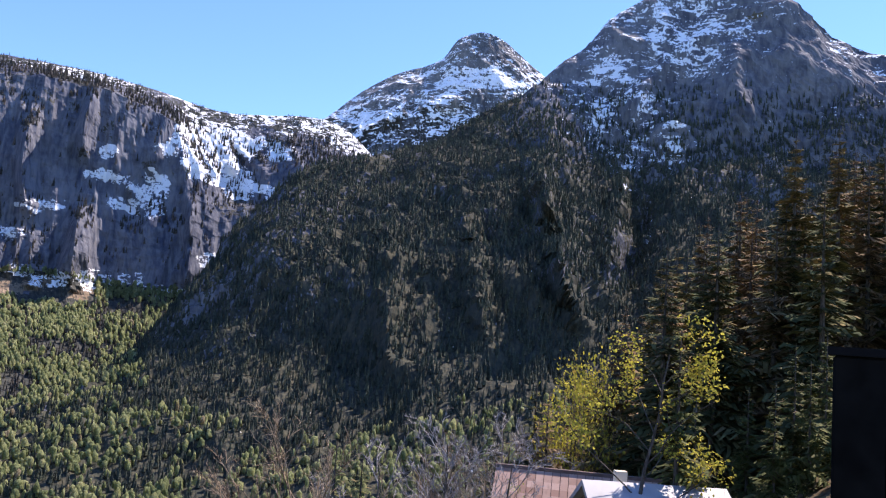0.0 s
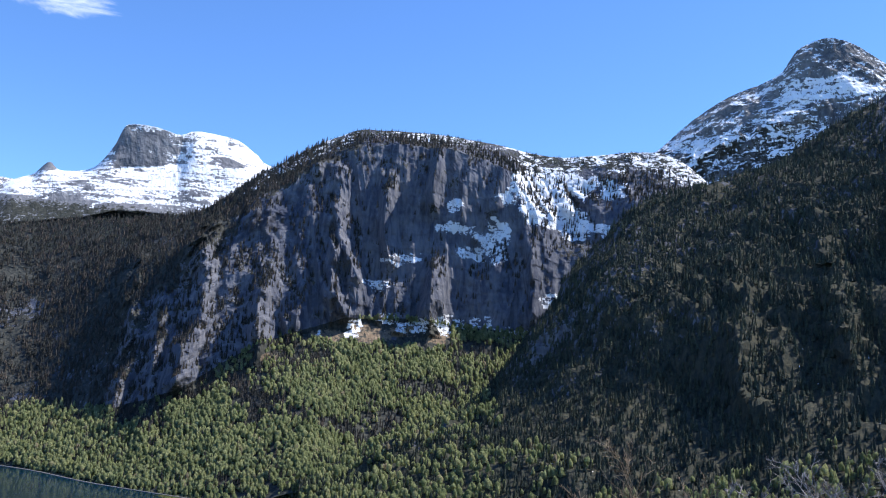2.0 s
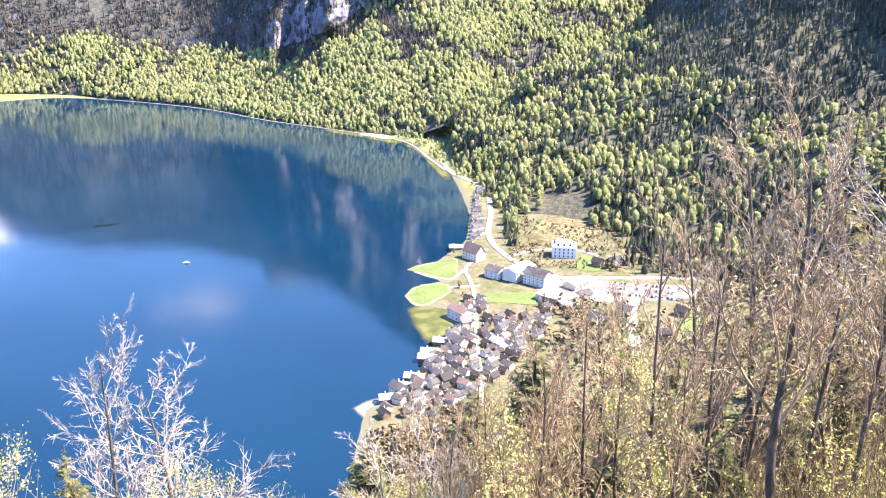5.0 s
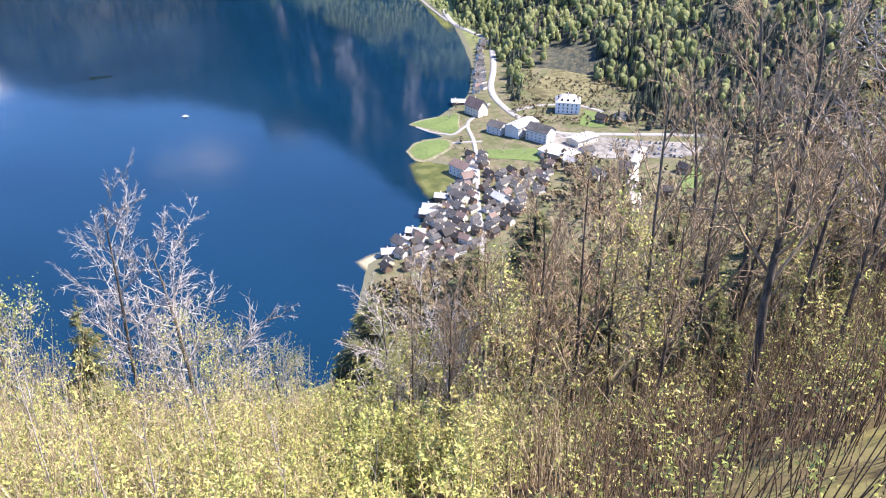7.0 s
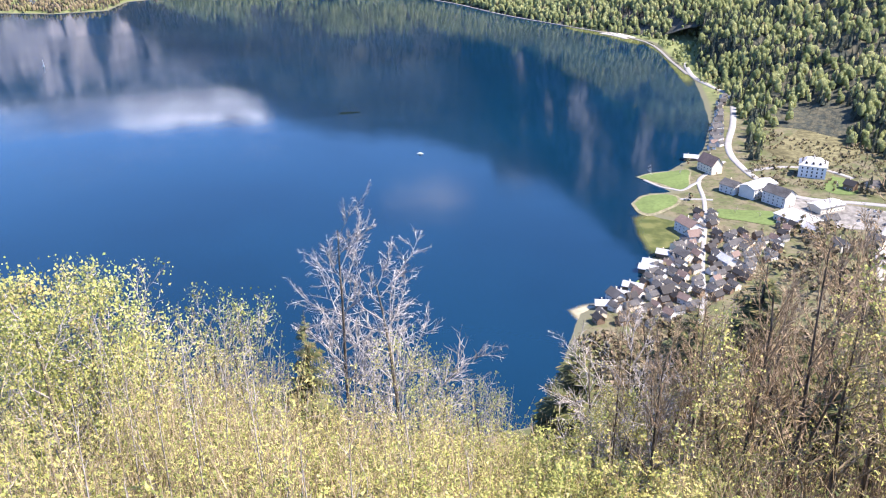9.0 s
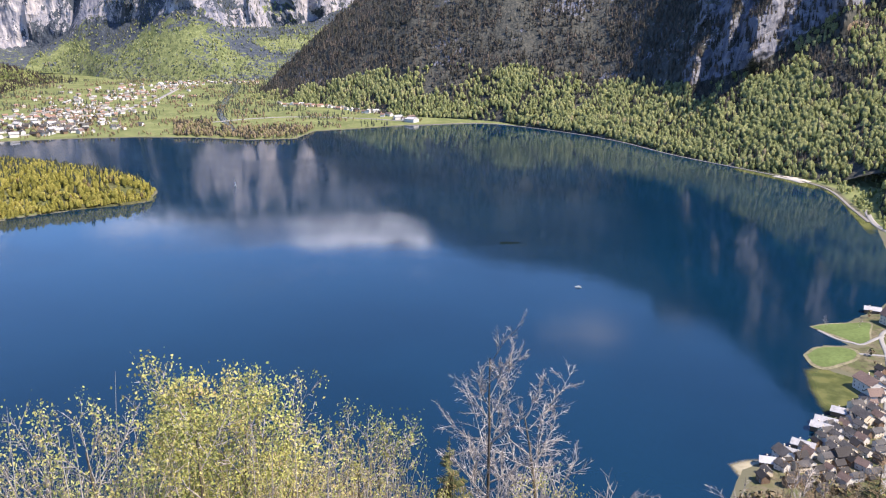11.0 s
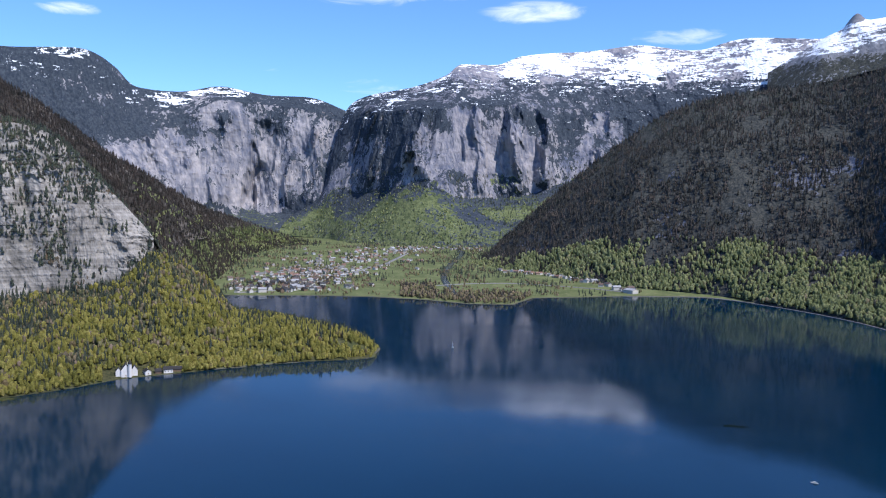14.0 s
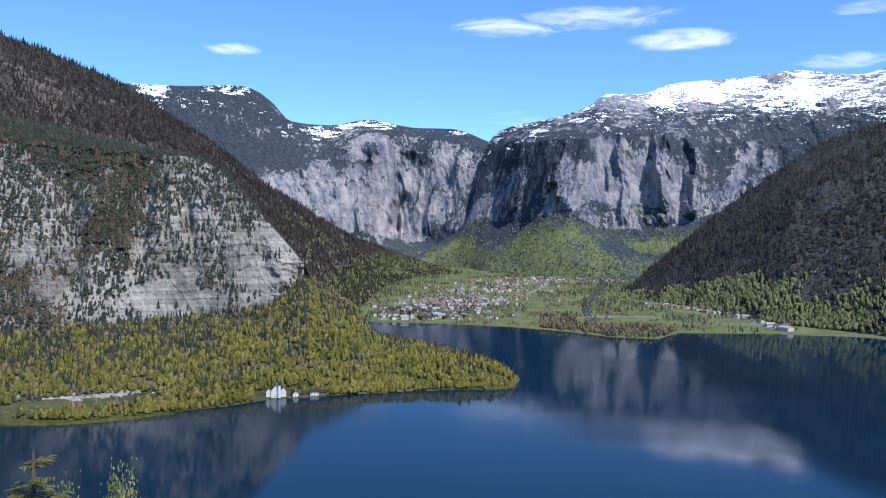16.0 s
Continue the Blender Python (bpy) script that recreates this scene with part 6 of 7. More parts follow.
def house(name, w, l, h, rise, wall, roof, label, windows=True, category="house", eave=0.7):
    """A gabled house, the ridge along y: walls, a thick overhanging roof, a chimney and windows."""
    top = new(name)
    bm = bmesh.new()
    prism(bm, [(-w / 2, -1.2), (w / 2, -1.2), (w / 2, h), (0, h + rise), (-w / 2, h)], -l / 2, l / 2)
    part("wall", bm, wall, top)
    bm = bmesh.new()
    k = rise / (w / 2)
    t = 0.3
    for s in (-1, 1):
        prism(bm, [(0, h + rise + 0.03), (s * (w / 2 + eave), h - eave * k + 0.03), (s * (w / 2 + eave), h - eave * k + t), (0, h + rise + t + 0.12)], -l / 2 - eave, l / 2 + eave)
    part("roof", bm, roof, top)
    bm = bmesh.new()
    box(bm, w * 0.14, w * 0.14 + 0.7, l * 0.18, l * 0.18 + 0.7, h + rise * 0.4, h + rise + 0.9)
    part("chimney", bm, WALL_CREAM, top)
    if windows:
        bm = bmesh.new()
        box(bm, -0.55, 0.55, -l / 2 - 0.06, -l / 2 + 0.06, 0.0, 2.1)
        part("door", bm, WALL_WOOD, top, "brown wooden door")
        made = None
        rows = max(1, int(h // 2.8))
        for side in (-1, 1):
            for fl in range(rows):
                n = max(2, int(l // 4))
                for q in range(n):
                    y = (q + 0.5) / n * l - l / 2
                    spot = Matrix.Translation((side * (w / 2 + 0.02), y, 1.7 + fl * 2.8))
                    if made is None:
                        bm = bmesh.new()
                        box(bm, -0.06, 0.06, -0.6, 0.6, -0.7, 0.7)
                        made = part("window", bm, GLASS_DARK, top)
                        bm = bmesh.new()
                        for y0, y1, z0, z1 in ((-0.72, -0.6, -0.82, 0.82), (0.6, 0.72, -0.82, 0.82), (-0.6, 0.6, 0.7, 0.82), (-0.6, 0.6, -0.82, -0.7), (-0.04, 0.04, -0.7, 0.7)):
                            box(bm, -0.09, 0.09, y0, y1, z0, z1)
                        rim = part("frame", bm, WALL_BRIGHT, made)
                        ob = made
                    else:
                        ob = new("window", made.data)
                        ob.parent = top
                        new("frame", rim.data).parent = ob
                    ob.matrix_basis = spot
    return tagged(top, label, category)


def stand(ob, bearing, dist, turn, sink=0.0, size=1.0):
    p = land(bearing, dist)
    ob.matrix_basis = Matrix.Translation((p.x, p.y, max(p.z, 0.4) - sink)) @ pose(0, 0, 0, 0, 0, turn) @ Matrix.Scale(size, 4)
    return ob


def ribbon(name, line, width, material, label, lift=0.35, category="road"):
    """A road or path along bearings and distances, laid on the ground."""
    pts = spline([place(b, d, 0) for b, d in line], np.linspace(0, 1, len(line)), len(line) * 8)
    dirs = np.gradient(pts, axis=0)
    dirs /= np.linalg.norm(dirs, axis=1, keepdims=True) + 1e-9
    side = np.stack([dirs[:, 1], -dirs[:, 0], 0 * dirs[:, 0]], 1)
    cols = []
    for k in (-0.5, -0.17, 0.17, 0.5):
        q = pts + side * width * k
        q[:, 2] = np.maximum(land_height(q[:, 0], q[:, 1]), 0.25) + lift
        cols.append(q)
    low = [cols[0] - (0, 0, lift + 0.3), *cols, cols[-1] - (0, 0, lift + 0.3)]
    ob = grid_object(name, np.stack(low, 1), material)
    return tagged(ob, label, category, kind="structure")


ribbon("road", [(20.0, 1250), (20.7, 1167), (21.9, 1110), (23.1, 1068), (23.45, 1010), (23.6, 930), (23.5, 850), (24.2, 800), (25.4, 762), (28.2, 722), (32.5, 727), (36, 738), (39.5, 748)], 6.8, ASPHALT, "pale lakeside road through the village")
ribbon("street", [(23.4, 800), (22.6, 765), (21.9, 735), (22.4, 690), (22.7, 640), (22.8, 590), (23.0, 540), (23.4, 505), (23.2, 470)], 3.6, ASPHALT, "narrow street between the lakeside houses")
ribbon("street", [(24.8, 775), (27.2, 800), (29.5, 805), (31.5, 790)], 5, ASPHALT, "side road climbing to the white mansion")
ribbon("street", [(34.5, 700), (34.0, 650), (34.3, 600), (34.8, 560)], 9, GRAVEL, "gravel lane beside the car park")
ROAD_FAR = plain("grey asphalt road", (0.15, 0.145, 0.14), 0.9, 0.2, 2.0, 0.15)
ribbon("shore_road", [(20.3, 1180), (19.2, 1262), (17.6, 1398), (15, 1474), (12.5, 1534), (8, 1658), (3.8, 1845), (-1.3, 2018), (-5, 2104), (-10, 2060)], 4.5, ROAD_FAR, "grey road along the far shore")
ribbon("gravel_yard", [(16.4, 1436), (15.6, 1462), (14.6, 1482)], 22, GRAVEL, "pale gravel yard beside the lake", category="yard")
LAWN = plain("mown lawn", (0.085, 0.118, 0.042), 0.95, 0.1, 3, 0.2)


def flat_patch(name, outline, material, label, lift=0.25, category="lawn", kind="structure", level=None):
    """A level patch within a rounded outline of bearings and distances."""
    ring = spline([place(b, d, 0) for b, d in outline + outline[:1]], np.linspace(0, 1, len(outline) + 1), len(outline) * 8 + 1)[:-1]
    c = ring.mean(0)
    rings = [c[None]] + [c + (ring - c) * f for f in (0.4, 0.75, 1.0)]
    n = len(ring)
    v = np.vstack(rings)
    v[:, 2] = level if level is not None else np.maximum(land_height(v[:, 0], v[:, 1]), 0.2) + lift
    faces = [(0, 1 + (k + 1) % n, 1 + k, 1 + k) for k in range(n)]
    for r0 in range(2):
        a, q = 1 + r0 * n, 1 + (r0 + 1) * n
        faces += [(a + k, a + (k + 1) % n, q + (k + 1) % n, q + k) for k in range(n)]
    tri = [f[:3] for f in faces[:n]] + [t for f in faces[n:] for t in ((f[0], f[1], f[2]), (f[0], f[2], f[3]))]
    ob = mesh_object(name, v, tri, material)
    return tagged(ob, label, category, kind=kind)


SAND = plain("pale shore gravel", (0.15, 0.14, 0.09), 0.95, 0.1, 3, 0.4)


def shallow_shade(name, a, b):
    """Shoal water over a pale bed that fades out into the deep."""
    s = Shade(name, 0.08, 0.5)
    s.bsdf.inputs["IOR"].default_value = 1.333
    s.bump(s.noise(3.5, 3, 0.6), 0.03, 0.2)
    at = s.n.new("ShaderNodeAttribute")
    at.attribute_name = "shoal"
    clear = s.n.new("ShaderNodeBsdfTransparent")
    mx = s.n.new("ShaderNodeMixShader")
    s.l.new(s.step(s.math('ADD', at.outputs["Fac"], s.math('MULTIPLY', s.math('SUBTRACT', s.noise(16, 4), 0.5), 0.5)), 0.05, 0.75), mx.inputs[0])
    s.l.new(clear.outputs[0], mx.inputs[1])
    s.l.new(s.bsdf.outputs[0], mx.inputs[2])
    s.l.new(mx.outputs[0], s.n["Material Output"].inputs[0])
    return s.done(s.mix(s.step(s.noise(14, 4), 0.35, 0.65), a, b))


def shoal(outline, material, label):
    """A level sheet of shoal water, deepest shade at its middle."""
    ring = spline([place(b, d, 0) for b, d in outline + outline[:1]], np.linspace(0, 1, len(outline) + 1), len(outline) * 8 + 1)[:-1]
    c, n, steps = ring.mean(0), len(outline) * 8, (0.3, 0.6, 0.8, 1.0)
    v = np.vstack([c[None]] + [c + (ring - c) * f for f in steps])
    v[:, 2] = 0.05
    faces = [(0, 1 + (k + 1) % n, 1 + k) for k in range(n)]
    for r0 in range(len(steps) - 1):
        a, q = 1 + r0 * n, 1 + (r0 + 1) * n
        faces += [t for k in range(n) for t in ((a + k, a + (k + 1) % n, q + (k + 1) % n), (a + k, q + (k + 1) % n, q + k))]
    ob = mesh_object("shallows", v, faces, material)
    ob.data.attributes.new("shoal", 'FLOAT', 'POINT').data.foreach_set("value", np.concatenate([[1.0]] + [np.full(n, w) for w in (1.0, 0.85, 0.5, 0.0)]).astype(np.float32))
    tagged(ob, label, "shallow water", kind="structure")


SHALLOW = shallow_shade("olive shallow water", (0.05, 0.062, 0.022), (0.1, 0.105, 0.04))
shoal([(17.4, 640), (19.4, 668), (22.2, 655), (22.2, 615), (21.0, 580), (19.6, 556), (18.2, 590)], SHALLOW, "olive shallow water by the bathing island")
shoal([(18.0, 1432), (19.6, 1340), (21.0, 1180), (20.6, 1100), (19.6, 1180), (18.2, 1330), (17.2, 1400)], SHALLOW, "olive shallow water along the far shore")
shoal([(12.0, 1562), (15.0, 1500), (17.9, 1425), (17.3, 1375), (14.6, 1448), (11.8, 1520)], SHALLOW, "olive shallow water below the gravel yard")
shoal([(13.2, 472), (15.0, 484), (17.2, 486), (17.6, 462), (16.6, 446), (14.6, 452)], shallow_shade("pale shoal", (0.17, 0.15, 0.09), (0.26, 0.23, 0.15)), "pale gravel spit under shallow water")
shoal([(-62, 1190), (-56, 1128), (-51, 1124), (-49, 1118), (-52, 1096), (-57, 1090), (-62, 1130)], SHALLOW, "olive shallow water below the gravel bank")
flat_patch("shore", [(17.62, 737), (18.7, 752), (21.1, 768), (21.3, 740), (21.25, 708), (19.4, 719)], SAND, "gravel rim of the lakeside point", 0.1, "shore")
flat_patch("lawn", [(17.8, 737), (18.8, 750), (21.0, 765), (21.2, 740), (21.1, 712), (19.4, 722)], LAWN, "bright green lawn on the lakeside point", 0.3)
flat_patch("shore", [(17.45, 668), (18.3, 691), (19.8, 698), (20.8, 689), (20.6, 666), (19.0, 644), (17.95, 650)], SAND, "gravel rim of the bathing island", 0.1, "shore")
flat_patch("lawn", [(17.7, 669), (18.5, 689), (19.8, 695), (20.6, 686), (20.4, 668), (19.0, 649), (18.1, 654)], LAWN, "bright green bathing lawn by the lake", 0.3)
flat_patch("lawn", [(23.4, 670), (25.2, 674), (27.1, 677), (27.2, 650), (25.2, 650), (23.5, 652)], LAWN, "bright green lawn beside the school", 0.3)
flat_patch("lawn", [(30.2, 790), (31.6, 780), (31.8, 748), (30.4, 742), (29.8, 752)], LAWN, "green slope below the mansion", 0.3)
flat_patch("lawn", [(37.1, 672), (38.6, 666), (38.7, 612), (37.6, 606)], LAWN, "green meadow behind the trees", 0.3)
flat_patch("lawn", [(18.2, 516), (18.9, 532), (19.3, 526), (18.7, 512)], LAWN, "small green garden between boathouses", 0.3)
flat_patch("yard", [(27.4, 716), (31, 718), (34.8, 716), (38.2, 722), (37.8, 690), (33.1, 668), (29.1, 660), (27.6, 676)], plain("dusty gravel yard", (0.135, 0.128, 0.118), 0.95, 0.15, 5, 0.6), "pale gravel yard and car park of the village", 0.3, "car park")
flat_patch("field", [(25.9, 850), (27.2, 905), (28.6, 985), (30.3, 955), (31.6, 862), (30.2, 822), (27.4, 815)], plain("dry grass field", (0.105, 0.096, 0.052), 0.95, 0.1, 5, 0.55), "dry grassy slope above the mansion", 0.3, "field")
ribbon("footpath", [(22.0, 735), (21.0, 712), (20.2, 712), (19.3, 716), (18.2, 730)], 3.0, ASPHALT, "pale path along the lakeside point", 0.45, category="path")
ribbon("footpath", [(23.0, 690), (22.0, 688), (20.8, 684)], 3.0, ASPHALT, "pale path to the bathing island", 0.45, category="path")
drape("gravel_bank", g_shore, [(-57.5, 11.5, 2.6, 1.6, 0), (-54.5, 11.5, 2.6, 1.4, 0), (-60, 10.5, 2.0, 1.4, 0)], plain("grey gravel bank", (0.3, 0.28, 0.25), 0.95, 0.1, 5, 0.45), "pale gravel bank above the shore", "gravel bank", 0.4)
ribbon("river", [(-21.4, 1925), (-22.0, 2100), (-22.5, 2400), (-22.0, 2800), (-21.3, 3200), (-21.6, 3600)], 20, plain("grey river", (0.05, 0.066, 0.075), 0.2, 0.5, 9, 0.15), "grey river crossing the valley meadows", 0.3, "river")
ribbon("road", [(-36.6, 2075), (-34.4, 2100), (-32.4, 2160), (-30.0, 2390), (-26.9, 2728), (-25.9, 2950), (-25.0, 3250)], 13, ASPHALT, "pale road through the valley village", 1.3)
ribbon("road", [(-23.4, 2170), (-20, 2230), (-17, 2240), (-13, 2190), (-10, 2130)], 7, ASPHALT, "pale lane along the meadows", 1.2)

# leafless trees in the lakeside gardens
for b, d, size in ((18.6, 740, 1.5), (20.6, 748, 1.1), (21.3, 676, 1.2), (24.6, 664, 0.9), (26.2, 662, 0.9), (30.6, 756, 1.1), (31.8, 770, 1.2), (33.0, 752, 1.2), (35.5, 760, 1.3), (37.0, 742, 1.2)):
    again(scrub_c, b, d, b * 97 % 360, size)

# village houses
kinds = [house("house", 8.5, 10.5, 5.6, 3.0, WALL_WHITE, ROOF_GREY, "white plastered house with a grey shingle roof"),
         house("house", 7.5, 9.5, 5.2, 3.2, WALL_WOOD, ROOF_DARK, "weathered timber house with a dark roof"),
         house("house", 9.0, 12.0, 6.0, 2.8, WALL_CREAM, ROOF_GREY, "cream plastered house with a grey roof"),
         house("house", 8.0, 10.0, 5.4, 3.4, WALL_WHITE, ROOF_RED, "white house with a brown tiled roof"),
         house("boathouse", 6.5, 13.0, 3.2, 2.2, WALL_WOOD, ROOF_PALE, "wooden boathouse with a pale roof", False, "boathouse"),
         house("house", 8.0, 11.0, 5.4, 2.6, WALL_WHITE, ROOF_PALE, "white house with a pale metal roof")]
for ob in kinds:
    tagged(ob, group="village houses")
spots = []
vil = random.Random(9)
for _ in range(6000):
    b, d = vil.uniform(14.5, 30), vil.uniform(455, 655)
    x, y, _z = place(b, d, 0)
    left = np.interp(d, [455, 480, 520, 555, 575, 620, 655], [15.6, 16.6, 18.6, 19.9, 20.8, 21.4, 22.2])
    right = np.interp(d, [455, 480, 520, 560, 600, 655], [20.5, 22.5, 25.2, 26.8, 28, 28.5])
    if not left < b < right or any((x - u) ** 2 + (y - v) ** 2 < 7.2 ** 2 for u, v in spots) or abs(b - np.interp(d, [470, 505, 540, 640, 700], [23.2, 23.4, 23.0, 22.7, 22.4])) < 0.42:
        continue
    if 620 < d < 655 and 23.2 < b < 27.6:
        continue
    spots.append((x, y))
for k, (x, y) in enumerate(spots):
    b, d = math.degrees(math.atan2(x, y)), math.hypot(x, y)
    ob = kinds[vil.choice((0, 1, 1, 2, 0, 3, 1, 0))]
    stand(copy_thing(ob, Matrix.Identity(4)), b, d, vil.choice((20, 25, 110, 115, 30)) + vil.uniform(-8, 8), 0, vil.uniform(0.52, 0.74))
for b, d, t in ((18.2, 508, 60), (19.2, 538, 60), (19.4, 548, 62), (17.6, 494, 60), (21.2, 800, 70), (20.3, 567, 60)):
    stand(copy_thing(kinds[4], Matrix.Identity(4)), b, d, t)
for k in range(16):
    f = k / 15
    stand(copy_thing(kinds[vil.choice((0, 1, 3, 2))], Matrix.Identity(4)), 22.45 + 0.1 * math.sin(k) + 0.25 * f, 838 + 210 * f, 100 + vil.uniform(-25, 25), 0, vil.uniform(0.6, 0.8))
for k in range(9):
    f = k / 8
    stand(copy_thing(kinds[vil.choice((0, 1, 2))], Matrix.Identity(4)), 22.95 - 0.4 * f, 850 + 170 * f, 100 + vil.uniform(-25, 25), 0, vil.uniform(0.55, 0.75))
for b, d, t, k in ((31.4, 758, 30, 1), (32.6, 765, 100, 0), (29.6, 640, 15, 5), (30.6, 668, 100, 0), (33.6, 640, 40, 2), (37.5, 650, 20, 1), (39.5, 690, 70, 0), (31.5, 620, 20, 0), (36.5, 600, 60, 1)):
    stand(copy_thing(kinds[k], Matrix.Identity(4)), b, d, t)
for ob, (b, d, t) in zip(kinds, ((17.0, 488, 20), (20.6, 500, 110), (21.5, 560, 25), (22.0, 600, 100), (16.3, 478, 80), (24.5, 560, 20))):
    stand(ob, b, d, t)


def mansion():
    """A large square house with a hipped roof, a ridge platform and dormers."""
    top = new("mansion")
    w, l, h = 19, 23, 11
    bm = bmesh.new()
    box(bm, -w / 2, w / 2, -l / 2, l / 2, -2, h)
    part("wall", bm, WALL_BRIGHT, top)
    bm = bmesh.new()
    a = [bm.verts.new((sx * (w / 2 + 0.8), sy * (l / 2 + 0.8), h)) for sx, sy in ((-1, -1), (1, -1), (1, 1), (-1, 1))]
    c = [bm.verts.new((sx * w * 0.2, sy * l * 0.25, h + 5)) for sx, sy in ((-1, -1), (1, -1), (1, 1), (-1, 1))]
    bm.faces.new(a[::-1])
    bm.faces.new(c)
    for k in range(4):
        bm.faces.new((a[k], a[(k + 1) % 4], c[(k + 1) % 4], c[k]))
    part("roof", bm, ROOF_PALE, top)
    for side in range(4):
        half = (l if side % 2 else w) / 2
        for q in (-1, 0, 1):
            bm = bmesh.new()
            prism(bm, [(-0.9, 0), (0.9, 0), (0.9, 1.4), (0, 2.2), (-0.9, 1.4)], -1.6, 1.2)
            ob = part("dormer", bm, ROOF_DARK, top)
            ob.matrix_basis = pose(0, 0, 0, 0, 0, 90 * side) @ Matrix.Translation((q * half * 0.5, (w if side % 2 else l) / 2 * -0.72, h + 1.2))
        for fl in range(3):
            for q in range(5):
                bm = bmesh.new()
                box(bm, -0.6, 0.6, -0.05, 0.05, -0.9, 0.9)
                ob = part("window", bm, GLASS_DARK, top)
                bm = bmesh.new()
                box(bm, -0.75, 0.75, -0.14, 0.02, -1.05, -0.9)
                part("sill", bm, WALL_CREAM, ob)
                ob.matrix_basis = pose(0, 0, 0, 0, 0, 90 * side) @ Matrix.Translation(((q - 2) * half * 0.36, -((w if side % 2 else l) / 2 + 0.02), 2.2 + 3.3 * fl))
    bm = bmesh.new()
    for sx in (-1, 1):
        box(bm, sx * 3 - 0.5, sx * 3 + 0.5, -0.5, 0.5, h + 4, h + 7)
    part("chimney", bm, WALL_CREAM, top)
    return tagged(top, "large white mansion with a hipped pale roof and dark dormers", "mansion")


stand(mansion(), 28.95, 786, 62)
stand(house("school", 15, 30, 9.5, 2.2, WALL_WHITE, ROOF_PALE, "long white school building with a pale roof", category="school"), 25.8, 716, 120)
stand(house("school", 14, 22, 10, 4.5, WALL_WHITE, ROOF_GREY, "white school wing with a steep grey gable", category="school"), 27.2, 700, 30)
stand(house("shop", 22, 30, 5.0, 0.9, WALL_WHITE, ROOF_PALE, "low market hall with a nearly flat pale roof", category="shop"), 28.7, 662, 26)
stand(house("shop", 14, 26, 5.0, 1.2, WALL_CREAM, ROOF_PALE, "low shop with a nearly flat pale roof", category="shop"), 30.2, 700, 110)
stand(house("guest_house", 12, 20, 8.5, 7.0, WALL_CREAM, ROOF_RED, "tall guest house with a steep brown gable", category="guest house"), 22.5, 766, 20)
stand(house("house", 13, 15, 7.0, 3.4, WALL_WHITE, ROOF_GREY, "square white house among garden lawns"), 24.1, 716, 30)
stand(house("guest_house", 12, 18, 7.5, 3.4, WALL_WHITE, ROOF_RED, "long white house with a reddish roof by the lawn", category="guest house"), 21.6, 618, 20)

# the valley village at the far end of the lake
far_kinds = [house("house", 9, 11, 5.5, 3.2, WALL_WHITE, ROOF_RED, "white house with a brown roof in the meadows", False),
             house("house", 9, 12, 5.5, 3.0, WALL_WHITE, ROOF_GREY, "white house with a grey roof in the meadows", False),
             house("house", 9, 11, 5.0, 3.0, WALL_WOOD, ROOF_DARK, "dark timber house in the meadows", False),
             house("house", 11, 16, 6.5, 2.8, WALL_WHITE, ROOF_PALE, "large pale house in the meadows", False)]
for ob in far_kinds:
    tagged(ob, group="valley village houses")
far_spots = []
for _ in range(5000):
    if len(far_spots) > 330:
        break
    b, d = vil.uniform(-37.2, -23.5), vil.uniform(2070, 3500)
    x, y, _z = place(b, d, 0)
    core = math.exp(-(((b + 32.5 - (d - 2350) * 0.006) / 3.2) ** 2)) * (1.0 if d < 2620 else 0.35)
    if vil.random() > core or any((x - u) ** 2 + (y - v) ** 2 < 14 ** 2 for u, v in far_spots):
        continue
    if shore_distance(np.array([x]), np.array([y]))[0] < 18:
        continue
    far_spots.append((x, y))
for k in range(34):
    b = -18.5 + 9.0 * k / 33
    far_spots.append(place(b + vil.uniform(-0.1, 0.1), np.interp(b, [-18.5, -15, -12, -9.5], [2560, 2440, 2270, 2130]) + vil.uniform(-35, 35), 0)[:2])
for k in range(22):
    far_spots.append(place(-26 + 6.0 * k / 21, 3480 + vil.uniform(-90, 90), 0)[:2])
far_spots.sort(key=lambda q: math.hypot(*q))
for k, (x, y) in enumerate(far_spots[:110]):
    ob = far_kinds[vil.choice((0, 1, 1, 2, 0, 3))]
    ob = far_kinds[k] if k < 4 else copy_thing(ob, Matrix.Identity(4))
    stand(ob, math.degrees(math.atan2(x, y)), math.hypot(x, y), vil.uniform(0, 180), 0, vil.uniform(0.9, 1.3))


